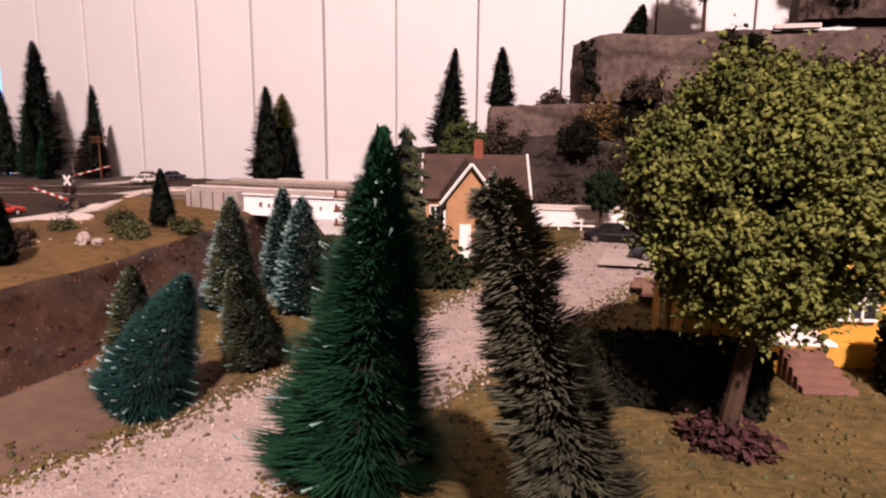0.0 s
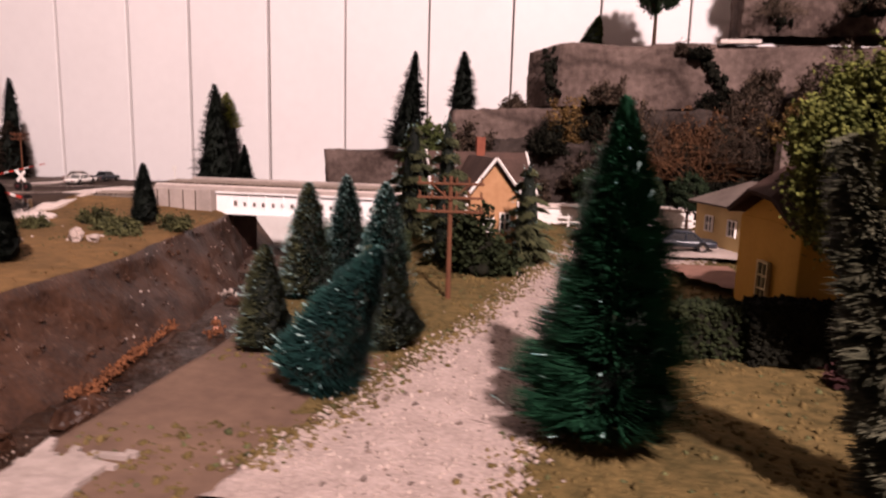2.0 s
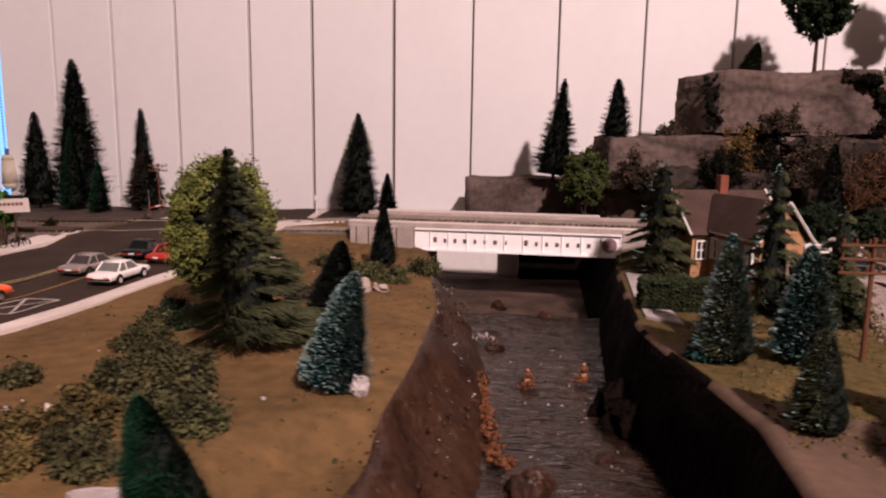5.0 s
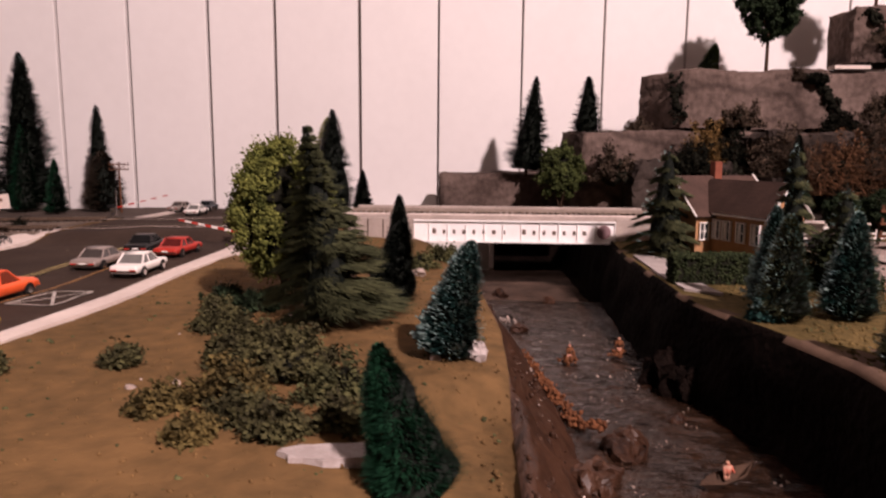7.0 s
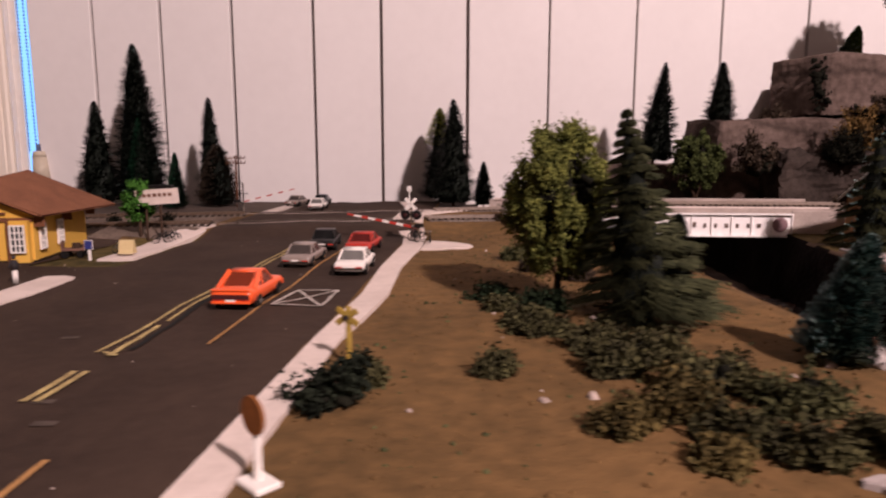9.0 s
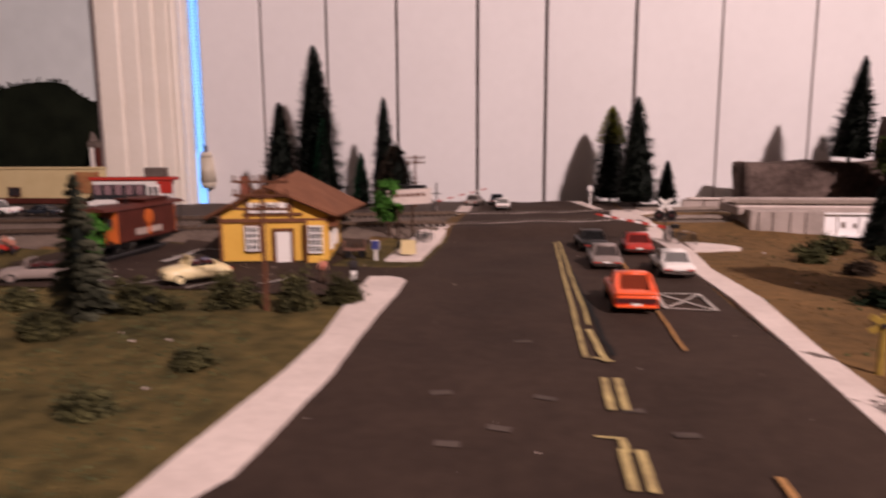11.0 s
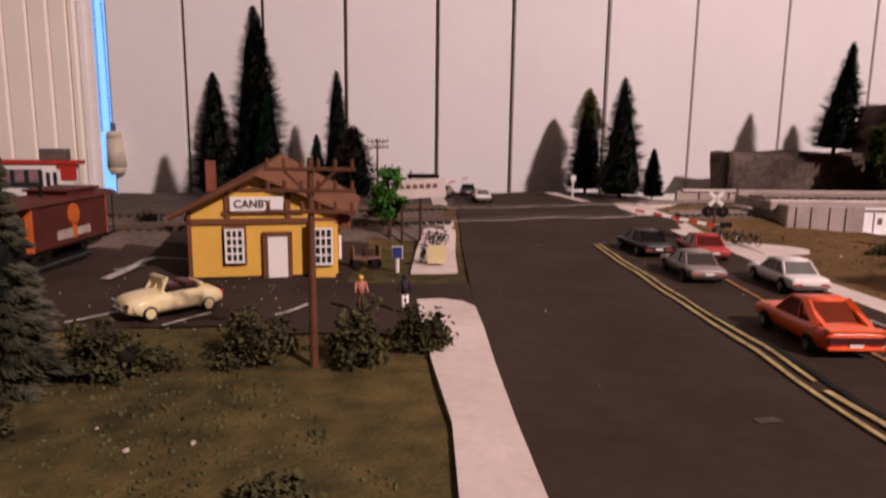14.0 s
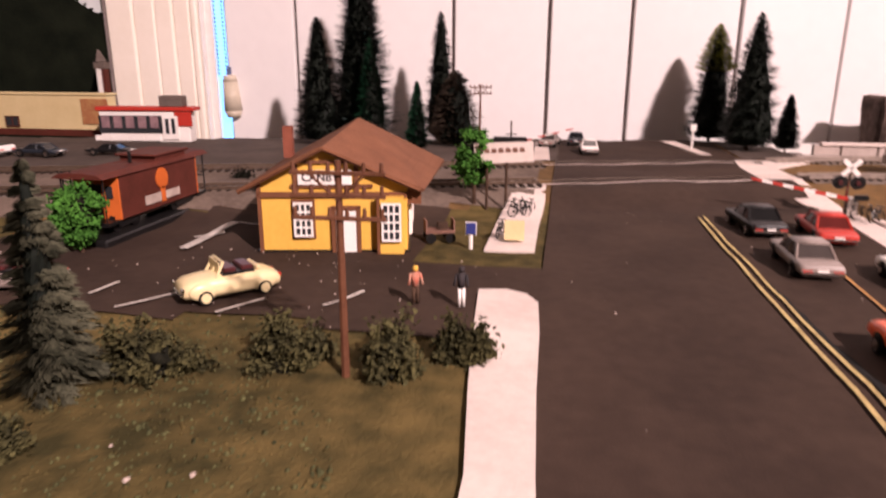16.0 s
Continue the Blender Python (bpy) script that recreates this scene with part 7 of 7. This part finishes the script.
boxpart("wall", (0, 0.010, 0.020), (0.118, 0.020, 0.040), M["white"], di, bevel=0.0010)
boxpart("roof_band", (0.002, 0.010, 0.0425), (0.128, 0.026, 0.005), M["red"], di, "red roof edge", bevel=0.0008)
boxpart("end_panel", (0.052, -0.0010, 0.030), (0.022, 0.002, 0.018), M["red"], di, "red end panel")
boxpart("window_band", (-0.018, -0.0008, 0.0230), (0.082, 0.002, 0.0220), M["glass"], di, "wide dark window band")
for k in range(5):
    boxpart("curtain", (-0.050 + 0.016 * k, -0.0020, 0.0260), (0.0105, 0.0010, 0.0150), M["curtain"], di, "dull pinkish curtain")
boxpart("door", (0.035, -0.0014, 0.0190), (0.020, 0.003, 0.030), M["white"], di, "white double door")
for x in (0.031, 0.039):
    boxpart("door_pane", (x, -0.0032, 0.0210), (0.0042, 0.001, 0.0190), M["glass"], di)
boxpart("roof_unit", (0.036, 0.010, 0.0520), (0.030, 0.018, 0.014), M["greyroof"], di, "grey rooftop ventilator", bevel=0.001)
for k in range(4):
    boxpart("foot_panel", (-0.056 + 0.022 * k, -0.0012, 0.0055), (0.020, 0.0016, 0.007), M["white"], di)

# bead chain and pull beside the window
ch = thing("blind_chain", "beaded blind chain with a cream plastic pull", "blind chain", (-1.236, 1.250, 0.0), 0)
bm = bmesh.new()
for k in range(130):
    for dx in (0.0055, -0.0075):
        bmesh.ops.create_icosphere(bm, subdivisions=1, radius=0.0019, matrix=pose(dx - 0.00005 * k * (dx > 0), 0, 0.086 + 0.0058 * k))
part("bead_chain", bm, M["beads"], ch, "blue-grey bead chain")
bm = bmesh.new()
rod(bm, (0.0115, 0, 0.030), (0.0095, 0, 0.074), 0.0140, 0.0112, 20)
rod(bm, (0.0120, 0, 0.020), (0.0115, 0, 0.030), 0.0095, 0.0140, 20)
rod(bm, (0.0095, 0, 0.074), (0.0090, 0, 0.084), 0.0112, 0.0090, 20)
part("pull", bm, M["beige"], ch, "smooth cream pull weight", True)
boxpart("pull_neck", (0.009, 0, 0.090), (0.006, 0.004, 0.012), M["beads"], ch)

# ---- houses east of the creek ----
ho = thing("cottage", "tan brick cottage with brown roof and white gable trim", "house", (-0.0176, 0.6740, 0.0), 19)
bm = bmesh.new()
prism(bm, [(-0.0185, 0), (0.0185, 0), (0.0185, 0.0455), (0.0, 0.0695), (-0.0185, 0.0455)], 0.0, 0.072)
part("wall", bm, M["tan"], ho, "tan brick gable wing")
bm = bmesh.new()
prism(bm, [(0.070, 0), (0.140, 0), (0.140, 0.043), (0.105, 0.0735), (0.070, 0.043)], -0.036, 0.050, "x")
part("main_wall", bm, M["tan"], ho, "tan brick wall of the main wing")
for s in (-1, 1):
    poly_part("roof", [(0, -0.004, 0.0728), (0, 0.098, 0.0728), (s * 0.0230, 0.098, 0.0430), (s * 0.0230, -0.004, 0.0430)], [(0, 1, 2, 3)], M["darkroof"], ho, "brown shingle slope", 0.0016)
    poly_part("main_roof", [(-0.040, 0.105, 0.0765), (0.054, 0.105, 0.0765), (0.054, 0.105 + s * 0.041, 0.0400), (-0.040, 0.105 + s * 0.041, 0.0400)], [(0, 1, 2, 3)], M["darkroof"], ho, "brown shingle slope", 0.0016)
    bm = bmesh.new()
    rod(bm, (0, -0.0055, 0.0738), (s * 0.0236, -0.0055, 0.0432), 0.0012, n=4)
    part("bargeboard", bm, M["white"], ho, "white gable trim")
    for x in (-0.0405, 0.0545):
        bm = bmesh.new()
        rod(bm, (x, 0.105, 0.0770), (x, 0.105 + s * 0.0415, 0.0402), 0.0011, n=4)
        part("bargeboard", bm, M["white"], ho, "white gable trim")
    boxpart("eave_trim", (s * 0.0235, 0.030, 0.0428), (0.0010, 0.070, 0.0016), M["white"], ho, "white eave trim")
boxpart("door", (-0.004, -0.0012, 0.0145), (0.009, 0.002, 0.026), M["white"], ho, "white front door", bevel=0.0003)
for y in (0.012, 0.030, 0.048, 0.062):
    window(ho, (-0.0195, y, 0.0285), 0.0090, 0.0165, 2, 2, -90)
    boxpart("curtain", (-0.0197, y + 0.0022, 0.0285), (0.0006, 0.0030, 0.0150), M["white"], ho, "white curtain")
window(ho, (-0.028, 0.0690, 0.0260), 0.0085, 0.0150, 2, 2)
window(ho, (0.034, 0.0690, 0.0260), 0.0085, 0.0150, 2, 2)
window(ho, (0.009, -0.0010, 0.0240), 0.0070, 0.0130, 2, 2)
boxpart("chimney", (0.010, 0.105, 0.0760), (0.008, 0.008, 0.028), M["brick"], ho, "red brick chimney", bevel=0.0003)

h2 = thing("small_house", "small pale yellow house with a grey hip roof", "house", (0.178, 0.697, 0.0), 18)
boxpart("wall", (0.034, 0.040, 0.0205), (0.068, 0.080, 0.041), M["tanwall"], h2, "pale yellow wall", bevel=0.0004)
poly_part("roof", [(-0.006, -0.006, 0.0400), (0.074, -0.006, 0.0400), (0.074, 0.086, 0.0400), (-0.006, 0.086, 0.0400), (0.034, 0.026, 0.0590), (0.034, 0.056, 0.0590)], [(0, 1, 4), (1, 2, 5, 4), (2, 3, 5), (3, 0, 4, 5)], M["greyroof"], h2, "grey hip roof", 0.0016)
window(h2, (0.020, -0.0010, 0.0225), 0.0140, 0.0120, 3, 2)
window(h2, (0.050, -0.0010, 0.0225), 0.0140, 0.0120, 3, 2)
window(h2, (-0.0010, 0.020, 0.0225), 0.0100, 0.0120, 2, 2, -90)
window(h2, (-0.0010, 0.055, 0.0225), 0.0100, 0.0120, 2, 2, -90)
boxpart("door", (0.034, -0.0012, 0.0130), (0.0085, 0.002, 0.025), M["white"], h2, "white door")
boxpart("chimney", (0.058, 0.052, 0.072), (0.008, 0.008, 0.042), M["stone"], h2, "tall grey chimney")

yh = thing("yellow_house", "ochre yellow house with a dark brown overhanging roof", "house", (0.149, 0.498, 0.0), 14)
boxpart("wall", (0.049, 0.023, 0.0235), (0.082, 0.046, 0.047), M["ochrewall"], yh, "ochre yellow wall", bevel=0.0004)
bm = bmesh.new()
prism(bm, [(0.012, 0.047), (0.086, 0.047), (0.050, 0.060)], 0.0006, 0.004)
part("gable", bm, M["ochrewall"], yh)
boxpart("gable_wing", (-0.008, -0.0155, 0.0275), (0.032, 0.0520, 0.055), M["ochrewall"], yh, "ochre yellow projecting wing", bevel=0.0004)
bm = bmesh.new()
prism(bm, [(-0.0410, 0.055), (0.0098, 0.055), (-0.013, 0.0662), (-0.034, 0.0645)], -0.0239, -0.020, "x")
part("gable", bm, M["ochrewall"], yh)
bm = bmesh.new()
prism(bm, [(-0.0236, 0.055), (0.0076, 0.055), (-0.008, 0.0640)], -0.0414, -0.038)
part("gable", bm, M["ochrewall"], yh)
boxpart("side_wing", (0.125, 0.030, 0.022), (0.070, 0.060, 0.044), M["ochrewall"], yh, "lower ochre wing")
poly_part("roof", [(0.004, -0.012, 0.0440), (0.050, -0.014, 0.0625), (0.101, -0.012, 0.0440), (0.101, 0.055, 0.0440), (0.004, 0.055, 0.0440), (0.020, 0.020, 0.0840), (0.064, 0.020, 0.0820)],
          [(0, 1, 5), (1, 6, 5), (1, 2, 6), (2, 3, 6), (3, 4, 5, 6), (4, 0, 5)], M["shingle"], yh, "dark brown overhanging roof with small gables", 0.0020)
WING = [(-0.0350, -0.0525, 0.0560), (-0.0360, -0.0354, 0.0668), (-0.0352, -0.0140, 0.0690), (-0.0285, 0.0175, 0.0570), (-0.0090, -0.0520, 0.0655), (0.0180, -0.0525, 0.0560), (0.0180, 0.0175, 0.0570), (0.0020, -0.0030, 0.0885), (0.0150, -0.0010, 0.0895)]
poly_part("gable_roof", WING, [(0, 1, 7), (1, 2, 7), (2, 3, 7), (0, 7, 4), (4, 7, 8), (4, 8, 5), (5, 8, 6), (6, 8, 7, 3)], M["shingle"], yh, "dark brown steep roof with drooping eaves", 0.0020)
poly_part("wing_roof", [(0.090, -0.010, 0.0430), (0.166, -0.010, 0.0430), (0.166, 0.066, 0.0430), (0.090, 0.066, 0.0430), (0.125, 0.028, 0.0560)], [(0, 1, 4), (1, 2, 4), (2, 3, 4), (3, 0, 4)], M["shingle"], yh, "dark brown wing roof", 0.0018)
window(yh, (-0.0250, -0.0170, 0.0260), 0.0074, 0.0180, 2, 3, -90, "creamwall")
window(yh, (0.060, -0.0012, 0.0275), 0.0165, 0.0140, 3, 2)
window(yh, (0.112, -0.0012, 0.0260), 0.0140, 0.0140, 2, 2)
boxpart("porch_base", (0.030, -0.0095, 0.0065), (0.030, 0.019, 0.013), M["ochrewall"], yh, "yellow porch base", bevel=0.0004)
boxpart("porch_floor", (0.030, -0.0095, 0.0136), (0.031, 0.020, 0.0012), M["white"], yh, "white porch floor")
boxpart("front_base", (0.068, -0.004, 0.0055), (0.045, 0.008, 0.011), M["ochrewall"], yh, "yellow base course", bevel=0.0004)
door = boxpart("door", (0.034, -0.0012, 0.0265), (0.0095, 0.002, 0.0245), M["white"], yh, "white front door", bevel=0.0003)
for k in range(5):
    boxpart("step", (0.031 + 0.0009 * k, -0.0212 - 0.0042 * k, (0.0120 - 0.0024 * k) / 2), (0.017 + 0.001 * k, 0.0044, 0.0120 - 0.0024 * k), M["steps"], yh, "red-brown step")

# white fence and low wall behind the parked cars
fe = thing("fence", "white rail fence behind the parked cars", "fence", (0.054, 0.856, 0.0), 8)
for k in range(11):
    boxpart("post", (-0.055 + 0.022 * k, 0, 0.0070), (0.0018, 0.0018, 0.016), M["white"], fe)
for z in (0.0055, 0.0105):
    boxpart("rail", (0.055, -0.0012, z), (0.225, 0.0010, 0.0018), M["white"], fe)
lw = thing("trailer_row", "long pale flat-roofed shed behind the fence", "shed", (0.078, 0.894, 0.0), 8)
boxpart("body", (0, 0, 0.009), (0.19, 0.030, 0.018), M["white"], lw, bevel=0.001)
boxpart("roof", (0, 0, 0.019), (0.196, 0.034, 0.002), M["walk"], lw)

# ---- rocks, creek things ----
def stone(label, x, y, z, s, seed, m="paleston", flat=0.6):
    bm = bmesh.new()
    bmesh.ops.create_icosphere(bm, subdivisions=4, radius=1.0)
    for v in bm.verts:
        v.co += noise.noise_vector(v.co * 1.3 + Vector((seed, 0, 0))) * 0.55 + noise.noise_vector(v.co * 4.5 + Vector((seed, 2, 0))) * 0.16
        v.co = Vector((v.co.x * s[0], v.co.y * s[1], v.co.z * s[2]))
    bmesh.ops.transform(bm, matrix=pose(x, y, z, 0, 0, seed * 40), verts=bm.verts[:])
    return tagged(part("rock", bm, M[m]), label, "rock", "loose rocks")


def flat_slab(label, x, y, lx, ly, h, rz, seed):
    rg = random.Random(seed)
    bm = bmesh.new()
    n = 18
    lo = [bm.verts.new((lx / 2 * math.cos(6.2832 * k / n) * rg.uniform(0.82, 1.12), ly / 2 * math.sin(6.2832 * k / n) * rg.uniform(0.75, 1.15), -0.002)) for k in range(n)]
    hi = [bm.verts.new((v.co.x * 0.96, v.co.y * 0.94, h + 0.0006 * rg.random())) for v in lo]
    bm.faces.new(hi)
    for k in range(n):
        bm.faces.new((lo[k], lo[(k + 1) % n], hi[(k + 1) % n], hi[k]))
    bmesh.ops.transform(bm, matrix=pose(x, y, 0, 0, 0, rz), verts=bm.verts[:])
    return tagged(part("rock", bm, M["slab"]), label, "rock", "loose rocks")


def charred_log(x, y, l, rz, seed):
    rg = random.Random(seed)
    bm = bmesh.new()
    rod(bm, (-l / 2, 0, 0.0024), (l / 2, 0, 0.0028), 0.0024, 0.0019, 9)
    rod(bm, (l * 0.1, 0.0005, 0.003), (l * 0.32, 0.004, 0.005), 0.0012, 0.0007, 6)
    bmesh.ops.subdivide_edges(bm, edges=bm.edges[:], cuts=2, use_grid_fill=True)
    for v in bm.verts:
        v.co += Vector((rg.uniform(-1, 1), rg.uniform(-1, 1), rg.uniform(-0.5, 1))) * 0.0005
    bmesh.ops.transform(bm, matrix=pose(x, y, 0, 0, 0, rz), verts=bm.verts[:])
    tagged(part("log", bm, M["bark"]), "dark charred log lying on the lawn", "log", "logs")


charred_log(-0.893, 0.341, 0.022, 25, 1)
charred_log(-0.910, 0.281, 0.024, 15, 2)
charred_log(-0.932, 0.268, 0.016, 60, 3)
tagged(boxpart("card", (-0.821, 0.273, 0.0018), (0.0028, 0.0105, 0.0012), M["white"], None, rz=-28, bevel=0.0003), "small white strip lying on the lawn", "strip")
flat_slab("pale jagged flat slab lying at the scrub's foot", -0.323, 0.294, 0.036, 0.014, 0.0026, 4, 4)
stone("pale boulder on the meadow", -0.337, 0.609, 0.004, (0.006, 0.005, 0.0062), 3)
stone("pale boulder on the meadow", -0.324, 0.612, 0.003, (0.006, 0.004, 0.0032), 4)
stone("pale boulder by the fir", -0.278, 0.402, 0.003, (0.0045, 0.004, 0.0055), 5, "slab")
for x, y, s, q, up in ((-0.200, 0.436, 0.014, 6, 0.001), (-0.24, 0.675, 0.007, 9, 0.002), (-0.222, 0.396, 0.013, 10, 0.001), (-0.17, 0.35, 0.006, 11, 0), (-0.20, 0.80, 0.008, 12, 0), (-0.25, 0.83, 0.009, 13, 0), (-0.16, 0.48, 0.006, 14, 0), (-0.226, 0.366, 0.009, 17, 0.001)):
    stone("dark wet boulder in the creek", x, y, CREEK + 0.003 + up, (s, s * 0.8, s * 0.8), q, "rock")
# rocks under the bank share its painted shade
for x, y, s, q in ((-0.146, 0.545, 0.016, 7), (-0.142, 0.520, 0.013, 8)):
    stone("rock in painted shade at the foot of the shaded bank", x, y, CREEK + 0.010, (s, s, s * 1.1), q, "shaded")
def glint_spot():
    """Where to put white flecks that stand for glints on the water."""
    y = 0.33 + 0.35 * RS.rand()
    x = left_bank(y) + 0.05 + (right_bank(y) - left_bank(y) - 0.07) * RS.rand()
    return (x, y, CREEK + 0.0048) if noise.noise((x * 40, y * 60, 8)) > 0.12 else None


# glints on the water are set down as small white flecks
scatter("foam", "white flecks standing for glints on the creek", "foam", M["paleston"], 130, 0.0007, glint_spot)
def twig_heap(label, pts, n, m, size=0.0016, spread=0.006):
    c = []
    for k in range(n):
        (x0, y0, z0), (x1, y1, z1) = pts
        t = RS.rand()
        c.append((x0 + (x1 - x0) * t + spread * RS.randn(), y0 + (y1 - y0) * t + spread * RS.randn(), z0 + (z1 - z0) * t + abs(spread * 0.6 * RS.randn())))
    v, f = clumps(np.array(c), size * (0.5 + RS.rand(n)), 0.8)
    return tagged(arrays_part("leaf_litter", v, f, m, None), label, "leaf litter", "creek litter")


twig_heap("rust-brown autumn litter along the creek's bank", ((-0.219, 0.462, -0.058), (-0.243, 0.585, -0.054)), 420, M["autumn"], 0.0010, 0.0026)
twig_heap("orange autumn litter in the creek", ((-0.211, 0.584, -0.058), (-0.206, 0.588, -0.056)), 70, M["autumn"], 0.0011, 0.003)
twig_heap("orange autumn litter in the creek", ((-0.169, 0.600, -0.057), (-0.167, 0.604, -0.054)), 60, M["autumn"], 0.0010, 0.0022)
twig_heap("pale orange litter on a rock in the creek", ((-0.216, 0.450, -0.052), (-0.210, 0.446, -0.050)), 70, M["autumn"], 0.0011, 0.0022)
twig_heap("white litter at the waterfall's foot", ((-0.258, 0.690, -0.056), (-0.250, 0.685, -0.053)), 40, M["paleston"], 0.0010, 0.003)
boat = thing("canoe", "tiny dark canoe on the creek", "boat", (-0.160, 0.401, CREEK + 0.004), 35)
poly_part("hull", [(-0.020, 0, 0.006), (0.020, 0, 0.006), (-0.008, -0.005, 0.005), (0.008, -0.005, 0.005), (-0.008, 0.005, 0.005), (0.008, 0.005, 0.005), (-0.010, 0, 0.0), (0.010, 0, 0.0)], [(0, 2, 6), (2, 3, 7, 6), (3, 1, 7), (0, 6, 4), (4, 6, 7, 5), (5, 7, 1)], M["bark"], boat, "", 0.0008)
figure("tiny painted figurine sitting in a canoe", -0.160, 0.401, CREEK + 0.007, "skin", "redfig", "skin", 0.013, 30, True)
figure("tiny painted figurine wading in the creek", -0.208, 0.586, CREEK + 0.005, "skin", "autumn", "skin", 0.014, 30)
figure("tiny painted figurine standing in the creek", -0.168, 0.602, CREEK + 0.006, "skin", "autumn", "skin", 0.015, 0)

# buildings on the topmost terrace
tb = thing("red_platform", "red flat shed and grey building on the terrace", "shed", (0.345, 1.135, 0.308), 0)
boxpart("body", (0, 0, 0.004), (0.06, 0.03, 0.008), M["red"], tb, "red flat roof", bevel=0.0008)
tw2 = thing("terrace_building", "pale building with dark openings on the topmost terrace", "building", (0.42, 1.150, 0.307), 0)
boxpart("wall", (0, 0, 0.03), (0.07, 0.04, 0.06), M["concrete"], tw2, bevel=0.0008)
boxpart("opening", (-0.015, -0.0205, 0.022), (0.016, 0.002, 0.044), M["glass"], tw2, "dark opening")
boxpart("opening", (0.018, -0.0205, 0.022), (0.016, 0.002, 0.044), M["glass"], tw2, "dark opening")
boxpart("ledge", (-0.168, -0.040, -0.085), (0.050, 0.02, 0.005), M["walk"], tw2, "pale ledge")


# bare plaster showing at the front corner of the east bank
def plaster_patch():
    bm = bmesh.new()
    n, k = 26, 22
    grid = {}
    for i in range(n + 1):
        for j in range(k + 1):
            x = -0.104 + 0.030 * i / n
            y0 = front_edge(x) + 0.001
            y = y0 + (0.304 - y0) * j / k
            if x < right_bank(y) + 0.0015:
                continue
            edge = min((x + 0.104) / 0.004 + 0.4, (-0.074 - x) / 0.008, (0.304 - y) / 0.006)
            if edge + 1.3 * noise.noise((x * 190, y * 190, 3)) < 0.45:
                continue
            grid[i, j] = bm.verts.new((x, y, ground_z(x, y) + 0.0014 + 0.0008 * noise.noise((x * 130, y * 130, 8))))
    for i, j in list(grid):
        q = [grid.get(c) for c in ((i, j), (i + 1, j), (i + 1, j + 1), (i, j + 1))]
        if all(q):
            bm.faces.new(q)
    bmesh.ops.delete(bm, geom=[v for v in bm.verts if not v.link_faces], context="VERTS")
    r = bmesh.ops.extrude_face_region(bm, geom=bm.faces[:])
    bmesh.ops.translate(bm, vec=(0, 0, -0.003), verts=[v for v in r["geom"] if isinstance(v, bmesh.types.BMVert)])
    bmesh.ops.recalc_face_normals(bm, faces=bm.faces[:])
    tagged(part("plaster_patch", bm, M["plaster"], None), "ragged patch of bare pale plaster on the bank", "plaster", kind="structure")


plaster_patch()
